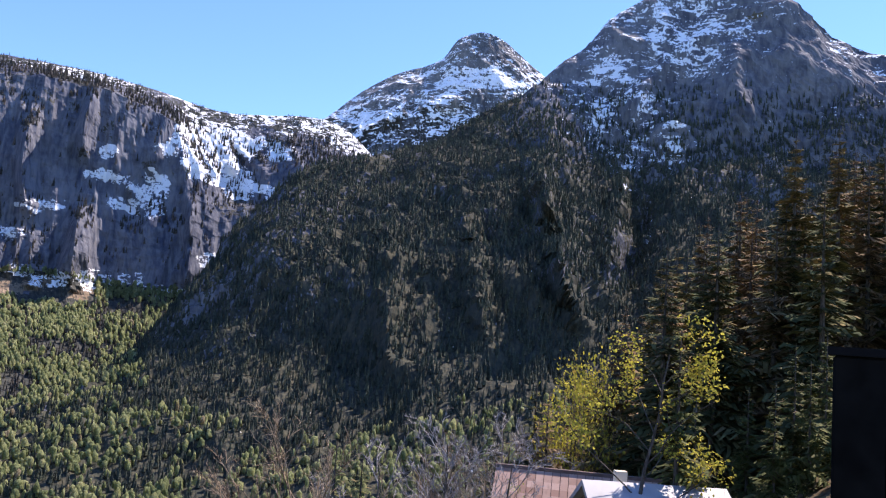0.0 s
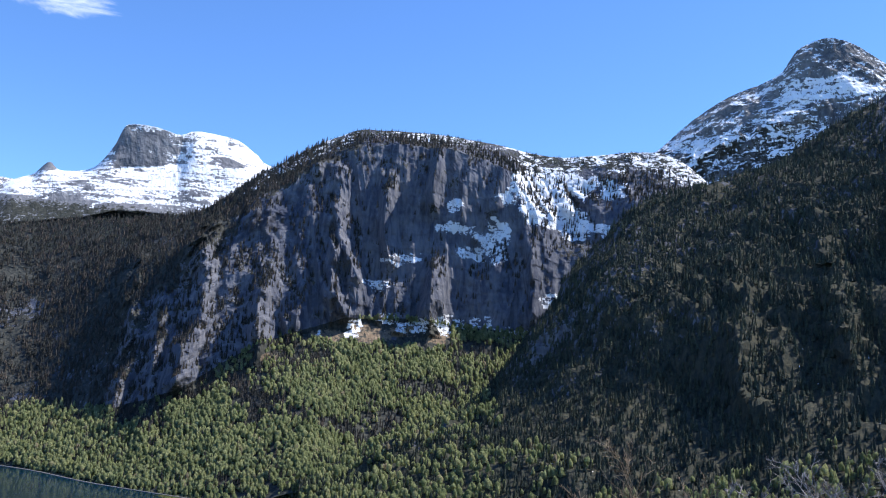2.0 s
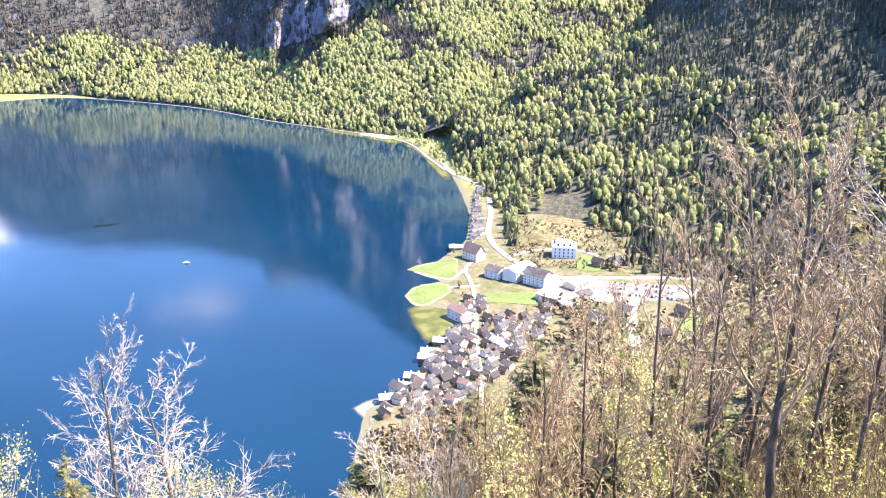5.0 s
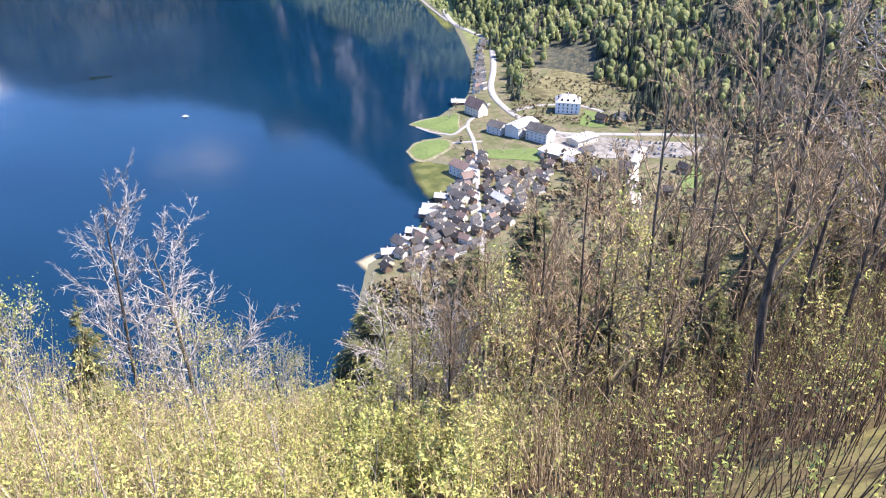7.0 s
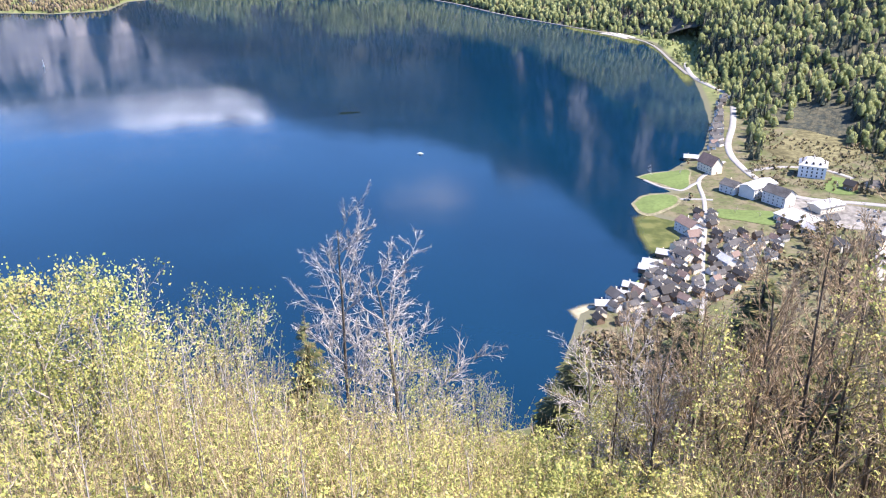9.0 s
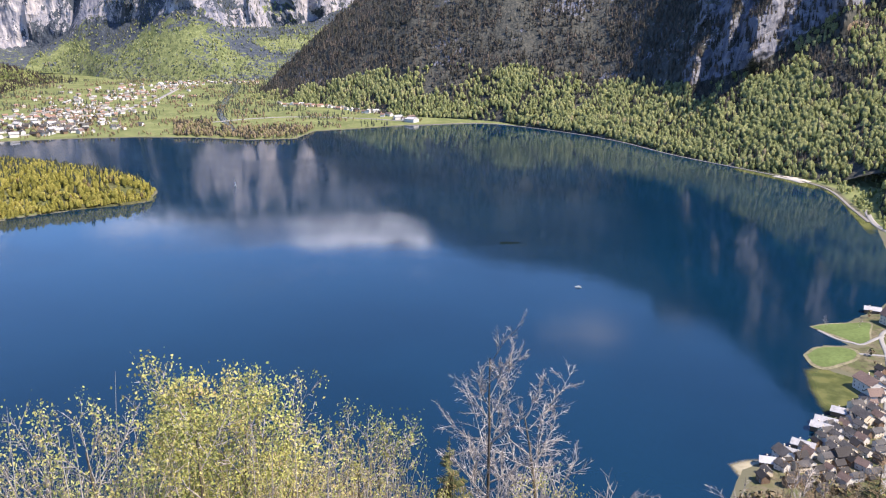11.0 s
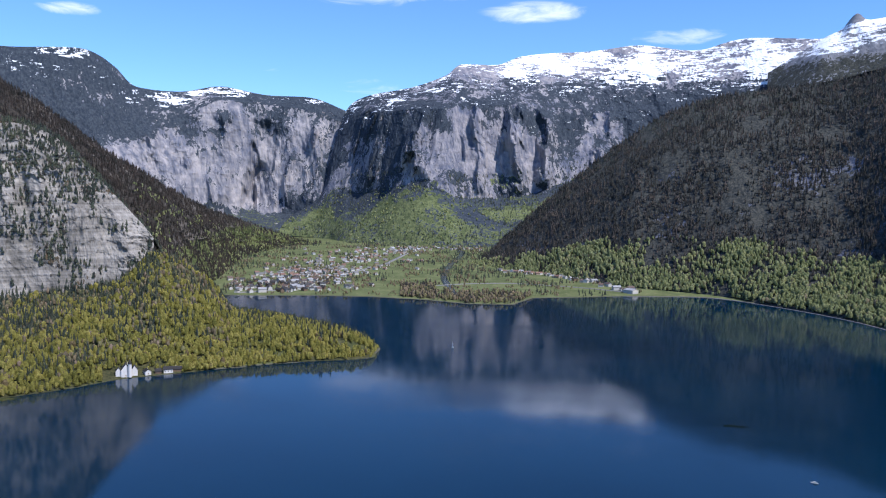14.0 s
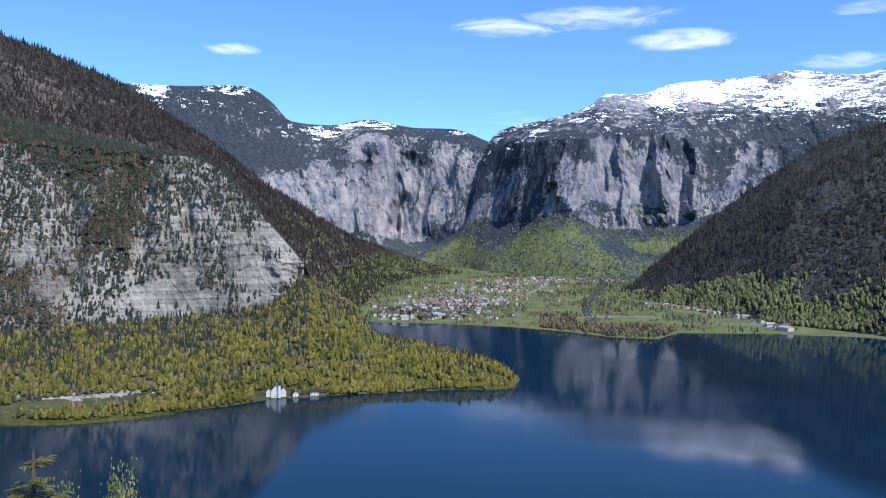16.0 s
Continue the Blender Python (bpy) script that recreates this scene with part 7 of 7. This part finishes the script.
def far_houses(spots):
    """The more distant houses of the valley, joined: gabled blocks with eaves."""
    walls, roofs, nw = [], [], 0
    for x, y in spots:
        z = float(land_height(np.array([x]), np.array([y]))[0])
        a, w, l, h, t = vil.uniform(0, 3.1), vil.uniform(8, 11), vil.uniform(10, 15), vil.uniform(5, 6.5), vil.uniform(2.6, 3.4)
        ca, sa = math.cos(a), math.sin(a)

        def at(u, v, q):
            return (x + u * ca - v * sa, y + u * sa + v * ca, z + q)

        walls.append([at(s * w / 2, k * l / 2, q) for q in (-1, h) for s, k in ((-1, -1), (1, -1), (1, 1), (-1, 1))])
        e, m = w / 2 + 0.8, l / 2 + 0.8
        roofs.append([at(-e, -m, h - 0.4), at(0, -m, h + t), at(e, -m, h - 0.4), at(-e, m, h - 0.4), at(0, m, h + t), at(e, m, h - 0.4)])
    wf = np.array([(0, 1, 5, 4), (1, 2, 6, 5), (2, 3, 7, 6), (3, 0, 4, 7)])
    rf = np.array([(0, 1, 4, 3), (1, 2, 5, 4), (0, 2, 1, 1), (3, 4, 5, 5)])[:2]
    gf = np.array([(0, 2, 1), (3, 4, 5)])
    n = len(spots)
    s = Shade("valley house walls", 0.85, 0.2)
    wall = s.done(s.mix(s.step(s.geo.outputs["Random Per Island"], 0.5, 0.7), (0.55, 0.53, 0.49), (0.3, 0.24, 0.18)))
    ob = mesh_object("valley_houses", np.array(walls).reshape(-1, 3), (np.arange(n)[:, None, None] * 8 + wf[None]).reshape(-1, 4), wall, False)
    tagged(ob, "pale walls of the distant valley houses", "houses", kind="stuff")
    s = Shade("valley house roofs", 0.8, 0.3)
    r1 = s.geo.outputs["Random Per Island"]
    roof = s.done(s.mix(s.step(r1, 0.3, 0.4), (0.2, 0.12, 0.09), s.mix(s.step(r1, 0.7, 0.8), (0.16, 0.155, 0.15), (0.34, 0.34, 0.34))))
    ob = mesh_object("valley_roofs", np.array(roofs).reshape(-1, 3), (np.arange(n)[:, None, None] * 6 + rf[None]).reshape(-1, 4), roof, False)
    tagged(ob, "brown and grey roofs of the distant valley houses", "houses", kind="stuff")
    ob = mesh_object("valley_gables", np.array(roofs).reshape(-1, 3), (np.arange(n)[:, None, None] * 6 + gf[None]).reshape(-1, 3), wall, False)
    tagged(ob, "gables of the distant valley houses", "houses", kind="stuff")


far_houses(far_spots[110:])
stand(house("boathouse", 18, 24, 7, 3, WALL_WHITE, ROOF_PALE, "large white boathouse on the far shore", False, "boathouse"), -9.7, 2120, 60, 0, 1.2)

# the small lakeside castle below the cliff
castle = house("castle", 12, 15, 9, 7.5, WALL_BRIGHT, ROOF_GREY, "small white lakeside castle with steep roofs and a turret", True, "castle", 0.3)
for x, y, w, l, h, rise in ((11, 2, 8, 11, 7.5, 5.5), (-9.5, -1, 7, 9, 7, 5)):
    bm = bmesh.new()
    prism(bm, [(x - w / 2, -1), (x + w / 2, -1), (x + w / 2, h), (x, h + rise), (x - w / 2, h)], y - l / 2, y + l / 2)
    part("wing", bm, WALL_BRIGHT, castle)
    bm = bmesh.new()
    for s in (-1, 1):
        prism(bm, [(x, h + rise + 0.05), (x + s * (w / 2 + 0.4), h - 0.4), (x + s * (w / 2 + 0.4), h - 0.05), (x, h + rise + 0.4)], y - l / 2 - 0.3, y + l / 2 + 0.3)
    part("wing_roof", bm, ROOF_GREY, castle)
bm = bmesh.new()
bmesh.ops.create_cone(bm, cap_ends=True, segments=12, radius1=2.4, radius2=2.4, depth=18, matrix=Matrix.Translation((5.0, -8.5, 8)))
part("turret", bm, WALL_BRIGHT, castle)
bm = bmesh.new()
bmesh.ops.create_cone(bm, cap_ends=True, segments=12, radius1=2.9, radius2=0.1, depth=7, matrix=Matrix.Translation((5.0, -8.5, 20.5)))
part("spire", bm, ROOF_DARK, castle)


def by_shore(ob, b, d, turn):
    """Stands a building on the peninsula's slope."""
    x, y, _z = place(b, d, 0)
    k = np.argmin((g_shore[:, :, 0] - x) ** 2 + (g_shore[:, :, 1] - y) ** 2)
    ob.matrix_basis = Matrix.Translation((x, y, max(float(g_shore.reshape(-1, 3)[k, 2]), 0.5))) @ pose(0, 0, 0, 0, 0, turn)


by_shore(castle, -43.7, 1188, 44)
for b, d, w, l, h, t, wall in ((-42.4, 1190, 8, 10, 4.0, 60, WALL_BRIGHT), (-41.7, 1192, 6, 8, 3.0, 130, WALL_WOOD), (-41.1, 1195, 9, 12, 4.5, 140, WALL_BRIGHT), (-40.5, 1199, 8, 12, 3.4, 130, WALL_WOOD)):
    by_shore(house("boathouse", w, l, h, 3.0, wall, ROOF_DARK, "low lakeside boathouse with a dark roof", wall is WALL_BRIGHT, "boathouse"), b, d, t)


# ---- valley trees ----
def on_land(count, seed, b0, b1, d0, d1, size, least, edge=6):
    r = np.random.default_rng(seed)
    b, d = np.radians(r.uniform(b0, b1, count)), np.sqrt(r.uniform(d0**2, d1**2, count))
    x, y = d * np.sin(b), d * np.cos(b)
    p = np.stack([x, y, land_height(x, y)], 1)
    ok = (shore_distance(x, y) > edge) & (fbm(p / size, 3, seed) > least)
    return p[ok]


lakeside = on_land(5200, 231, -57, -26.5, 1118, 1330, 40, -0.6, 1.5)
lakeside = lakeside[(shore_distance(lakeside[:, 0], lakeside[:, 1]) < 26) & ~pen_open(lakeside)]
tagged(broadleaves("lakeside_trees", lakeside, 6, 11, 31, L_BEECH_GOLD), "golden green trees along the water's edge", "trees", kind="stuff")
tagged(conifers("shore_wood", np.concatenate([on_land(650, 201, -24.2, -16.8, 1862, 2030, 45, -0.05), on_land(420, 221, -25.5, -23.0, 1960, 2200, 45, 0.0)]), 8, 18, 1, L_LARCH), "dark conifers in the wood along the far shore", "forest", kind="stuff")
tagged(broadleaves("shore_wood", np.concatenate([on_land(700, 241, -24.4, -16.4, 1862, 2050, 45, -0.2), on_land(300, 242, -25.5, -23.0, 1960, 2200, 45, -0.2)]), 8, 14, 6, L_BROWN), "budding brown trees along the far shore", "forest", kind="stuff")
tagged(broadleaves("valley_trees", on_land(9000, 202, -39, -9, 1880, 3700, 60, 0.1), 6, 11, 2, L_BROWN), "scattered trees and hedges in the valley meadows", "trees", kind="stuff")
tagged(conifers("valley_trees", on_land(9000, 203, -39, -9, 2000, 3900, 120, 0.12), 9, 16, 3, L_CONIFER), "dark conifer clumps in the valley meadows", "trees", kind="stuff")


def clear_of(p, *zones):
    """Spots outside ranges of (bearing, bearing, distance, distance)."""
    b, d = np.degrees(np.arctan2(p[:, 0], p[:, 1])), np.hypot(p[:, 0], p[:, 1])
    ok = np.ones(len(p), bool)
    for b0, b1, d0, d1 in zones:
        ok &= ~((b > b0) & (b < b1) & (d > d0) & (d < d1))
    return p[ok]


OPEN = ((23.8, 26.2, 740, 812), (22.6, 24.6, 760, 1010), (24, 40, 715, 745), (25.6, 32.0, 745, 990), (27, 38.5, 655, 725), (23.3, 27.6, 645, 735), (17, 21.4, 560, 775), (36.9, 38.9, 600, 675), (21.4, 23.8, 690, 790))
VILLAGE = (14, 28.5, 440, 660)
tagged(leafy("village_trees", clear_of(on_land(1500, 204, 16, 46, 400, 1150, 30, 0.05), *OPEN[:3], *OPEN[4:], VILLAGE), 4, 8, 4, L_BROWN, 0.3), "garden trees between the village houses", "trees", kind="stuff")
tagged(leafy("village_trees", clear_of(on_land(260, 214, 19, 28, 470, 660, 20, 0.1), *OPEN), 2.5, 4.5, 14, L_BROWN, 0.35), "low garden shrubs between the village houses", "trees", kind="stuff")
tagged(conifers("valley_wood", clear_of(on_land(3400, 215, 23.2, 52, 745, 1120, 60, -0.25), *OPEN), 13, 23, 15, L_CONIFER), "dark spruces at the foot of the spur", "forest", kind="stuff")
tagged(broadleaves("valley_wood", clear_of(on_land(1200, 216, 23.4, 52, 760, 1120, 45, -0.15), *OPEN), 11, 17, 16, L_BEECH), "light green beeches at the foot of the spur", "forest", kind="stuff")
tagged(leafy("brown_wood", clear_of(on_land(2600, 217, 27.5, 60, 430, 760, 40, -0.35), *OPEN), 6, 11, 17, L_BROWN), "budding brown trees between village and hillside", "forest", kind="stuff")
tagged(broadleaves("shore_trees", on_land(3000, 205, 3, 22.8, 1130, 1900, 60, -0.55), 6, 11, 5, L_BEECH), "young trees along the lakeside road", "trees", kind="stuff")
tagged(leafy("brown_wood", clear_of(on_land(1500, 218, 12.5, 25, 230, 462, 40, -0.6), (13, 18.8, 436, 482)), 5, 9, 18, L_BROWN), "budding brown scrub between boathouses and hillside", "forest", kind="stuff")
tagged(leafy("field_scrub", clear_of(on_land(1500, 219, 23.6, 33, 745, 1000, 30, -0.1), (28.2, 29.9, 765, 806), (22, 25, 745, 1000), (24, 33, 715, 742)), 1.5, 3.6, 19, L_BROWN, 0.4), "low brown scrub on the dry slope", "bushes", kind="stuff")
tagged(leafy("hill_trees", clear_of(on_land(2600, 206, 20, 62, 180, 470, 45, -0.3), VILLAGE), 8, 14, 6, L_BROWN), "wood on the foot of the hillside", "forest", kind="stuff")


# ---- parked cars ----
CAR_PAINT = [plain("silver car paint", (0.4, 0.41, 0.42), 0.35, 0.5, 1, 0.08), plain("dark car paint", (0.03, 0.035, 0.05), 0.3, 0.5, 1, 0.1), plain("white car paint", (0.6, 0.6, 0.6), 0.3, 0.5, 1, 0.1)]
RUBBER = plain("black rubber", (0.02, 0.02, 0.02), 0.8, 0.2, 0.1, 0.2)


def car(paint, label):
    top = new("car")
    bm = bmesh.new()
    prism(bm, [(-2.1, 0.35), (2.1, 0.35), (2.15, 0.75), (1.2, 0.95), (-2.0, 0.95)], -0.85, 0.85)
    part("body", bm, paint, top)
    bm = bmesh.new()
    prism(bm, [(-1.7, 0.94), (0.9, 0.94), (0.3, 1.45), (-1.3, 1.45)], -0.76, 0.76)
    part("cabin", bm, GLASS_DARK, top)
    for x in (-1.3, 1.3):
        for y in (-0.78, 0.78):
            bm = bmesh.new()
            bmesh.ops.create_cone(bm, cap_ends=True, segments=10, radius1=0.33, radius2=0.33, depth=0.2, matrix=Matrix.Translation((x, y, 0.33)) @ Matrix.Rotation(math.pi / 2, 4, 'X'))
            wheel = part("wheel", bm, RUBBER, top)
            bm = bmesh.new()
            bmesh.ops.create_cone(bm, cap_ends=True, segments=8, radius1=0.2, radius2=0.2, depth=0.23, matrix=Matrix.Translation((x, y, 0.33)) @ Matrix.Rotation(math.pi / 2, 4, 'X'))
            part("rim", bm, CAR_PAINT[0], wheel, "silver wheel rim")
    return tagged(top, label, "car", "cars parked in the yard")


def park(ob, b, d, turn):
    p = land(b, d)
    ob.matrix_basis = Matrix.Translation((p.x, p.y, p.z + 0.31)) @ pose(0, 0, 0, 0, 0, turn)


cars = [car(m, t) for m, t in zip(CAR_PAINT, ("silver car parked on the gravel yard", "dark car parked on the gravel yard", "white car parked on the gravel yard"))]
for k in range(42):
    row, q = divmod(k, 14)
    if k > 2 and vil.random() < 0.3:
        continue
    ob = cars[k] if k < 3 else copy_thing(cars[(k * 5 + row) % 3 if k % 4 else 1], Matrix.Identity(4))
    park(ob, 32.3 + 0.37 * q + 0.05 * (q % 3), (684, 698, 711)[row] + 0.6 * (k % 2), 55 + vil.uniform(-6, 6))


# ---- on the water ----
def boat(name, length, label, sail=False):
    top = new(name)
    bm = bmesh.new()
    ring_lo, ring_hi = [], []
    for k in range(12):
        a = 2 * math.pi * k / 12
        y = math.cos(a) * length / 2
        x = math.sin(a) * length * 0.17 * (1 if y < 0 else 1 - (y / (length / 2)) ** 2 * 0.6)
        ring_hi.append(bm.verts.new((x, y, 0.7)))
        ring_lo.append(bm.verts.new((x * 0.6, y * 0.85, -0.3)))
    bm.faces.new(ring_hi)
    bm.faces.new(ring_lo[::-1])
    for k in range(12):
        bm.faces.new((ring_lo[k], ring_lo[(k + 1) % 12], ring_hi[(k + 1) % 12], ring_hi[k]))
    part("hull", bm, WALL_WHITE, top)
    bm = bmesh.new()
    box(bm, -length * 0.1, length * 0.1, -length * 0.2, length * 0.12, 0.7, 1.7)
    part("cabin", bm, WALL_WHITE, top)
    if sail:
        bm = bmesh.new()
        box(bm, -0.08, 0.08, length * 0.1 - 0.08, length * 0.1 + 0.08, 0.7, length * 1.35)
        part("mast", bm, ROOF_PALE, top)
        bm = bmesh.new()
        prism(bm, [(-0.05, 1.6), (0.05, 1.6), (0.04, 1.62), (-0.04, 1.62)], -length * 0.4, length * 0.08)
        a = [bm.verts.new(p) for p in ((0.03, length * 0.08, 1.6), (0.03, -length * 0.42, 1.8), (0.03, length * 0.07, length * 1.3))]
        c = [bm.verts.new(v.co + Vector((-0.06, 0, 0))) for v in a]
        bm.faces.new(a)
        bm.faces.new(c[::-1])
        for i in range(3):
            bm.faces.new((a[i], a[(i + 1) % 3], c[(i + 1) % 3], c[i]))
        part("sail", bm, plain("white sailcloth", (0.8, 0.8, 0.8), 0.8, 0.2, 2, 0.05), top)
    return tagged(top, label, "boat")


ob = boat("sailing_boat", 8.0, "white sailing boat far out on the lake", True)
ob.matrix_basis = pose(*place(-21.85, 1336, 0.0), 0, 0, 40)
ob = boat("motor_boat", 7.0, "small white motor boat on the lake")
ob.matrix_basis = pose(*place(2.15, 787, 0.0), 0, 0, 80)
r = np.random.default_rng(3)
bm = bmesh.new()
pts = [bm.verts.new((14 * math.cos(a) * (0.8 + 0.3 * r.random()) * (1 + 0.5 * math.cos(a)), 4.5 * math.sin(a) * (0.6 + 0.6 * r.random()), 0.06)) for a in np.linspace(0, 6.28, 26)[:-1]]
low = [bm.verts.new(v.co - Vector((0, 0, 0.3))) for v in pts]
bm.faces.new(pts)
for i in range(25):
    bm.faces.new((low[i], low[(i + 1) % 25], pts[(i + 1) % 25], pts[i]))
weed = part("weed_mat", bm, plain("dark water weed", (0.006, 0.012, 0.012), 1.0, 0.0, 3, 0.3), None)
weed.matrix_basis = pose(*place(-3.1, 948, 0.0), 0, 0, 10)
tagged(weed, "dark floating mat of water weed", "water weed")


# ---- the hut and the dark post by the terrace ----
def hut():
    top = new("hut")
    bm = bmesh.new()
    prism(bm, [(-3.2, -1.5), (3.2, -1.5), (3.2, 3.4), (0, 6.0), (-3.2, 3.4)], -3.6, 3.6)
    part("wall", bm, WALL_WOOD, top)
    tile = None
    for s in (-1, 1):
        bm = bmesh.new()
        prism(bm, [(0, 6.02), (s * 3.9, 2.87), (s * 3.9, 2.99), (0, 6.14)], -4.1, 4.1)
        part("roof", bm, ROOF_RED, top)
        for row in range(12):
            for q in range(20):
                f = (row + 0.5) / 12
                if tile is None:
                    bm = bmesh.new()
                    prism(bm, [(-0.21, 0.0), (-0.21, 0.05), (0.21, 0.03), (0.21, 0.0)], -0.19, 0.19)
                    tile = part("tile", bm, ROOF_TILE, top)
                    ob = tile
                else:
                    ob = new("tile", tile.data)
                    ob.parent = top
                ob.matrix_basis = Matrix.Translation((s * 3.9 * f, -4.1 + 8.2 * (q + 0.5) / 20, 6.15 - 3.15 * f)) @ pose(0, 0, 0, 0, 39 * s, 0 if s > 0 else 180) if s > 0 else Matrix.Translation((s * 3.9 * f, -4.1 + 8.2 * (q + 0.5) / 20, 6.15 - 3.15 * f)) @ pose(0, 0, 0, 0, 0, 180) @ pose(0, 0, 0, 0, 39, 0)
    bm = bmesh.new()
    box(bm, -0.12, 0.12, -4.15, 4.15, 6.1, 6.28)
    part("ridge", bm, ROOF_RED, top)
    return tagged(top, "small wooden hut with a rusty brown tiled roof", "hut")


def tile_shade():
    s = Shade("rusty roof tiles", 0.75, 0.3)
    info = s.n.new("ShaderNodeObjectInfo")
    col = s.mix(info.outputs["Random"], (0.28, 0.16, 0.115), (0.46, 0.31, 0.24))
    return s.done(s.mix(s.step(s.noise(0.35, 4), 0.5, 0.72, 0.4), col, (0.17, 0.13, 0.1)))


ROOF_TILE = tile_shade()
p = Vector(place(63.0, 52, 0))
h1 = hut()
h1.matrix_basis = Matrix.Translation((p.x, p.y, EYE.z + 52 * math.tan(radians(-7.5)) - 7.6)) @ pose(0, 0, 0, 0, 0, 27) @ Matrix.Scale(1.2, 4)
p = place(68.0, 43, 0)
h2 = house("shed", 6.5, 8.0, 3.0, 1.6, WALL_WOOD, ROOF_PALE, "low shed with a pale metal roof beside the hut", False, "shed", 0.5)
h2.matrix_basis = Matrix.Translation((p[0], p[1], EYE.z + 43 * math.tan(radians(-7.9)) - 4.0)) @ pose(0, 0, 0, 0, 0, 40) @ Matrix.Scale(0.8, 4)


def terrace_post():
    top = new("terrace_post")
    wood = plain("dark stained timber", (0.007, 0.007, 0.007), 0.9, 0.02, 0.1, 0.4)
    bm = bmesh.new()
    box(bm, -0.1, 0.1, -0.1, 0.1, -6.2, 0.0)
    bmesh.ops.bevel(bm, geom=bm.edges[:], offset=0.012, segments=1, affect='EDGES')
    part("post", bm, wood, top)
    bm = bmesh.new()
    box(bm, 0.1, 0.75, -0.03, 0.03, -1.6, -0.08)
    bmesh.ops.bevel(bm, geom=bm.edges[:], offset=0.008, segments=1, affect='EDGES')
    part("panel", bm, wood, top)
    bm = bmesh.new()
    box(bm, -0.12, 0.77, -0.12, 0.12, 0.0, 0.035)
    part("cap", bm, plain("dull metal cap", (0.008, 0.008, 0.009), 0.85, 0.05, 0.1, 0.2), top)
    return tagged(top, "dark stained timber post with a panel at the terrace", "post")


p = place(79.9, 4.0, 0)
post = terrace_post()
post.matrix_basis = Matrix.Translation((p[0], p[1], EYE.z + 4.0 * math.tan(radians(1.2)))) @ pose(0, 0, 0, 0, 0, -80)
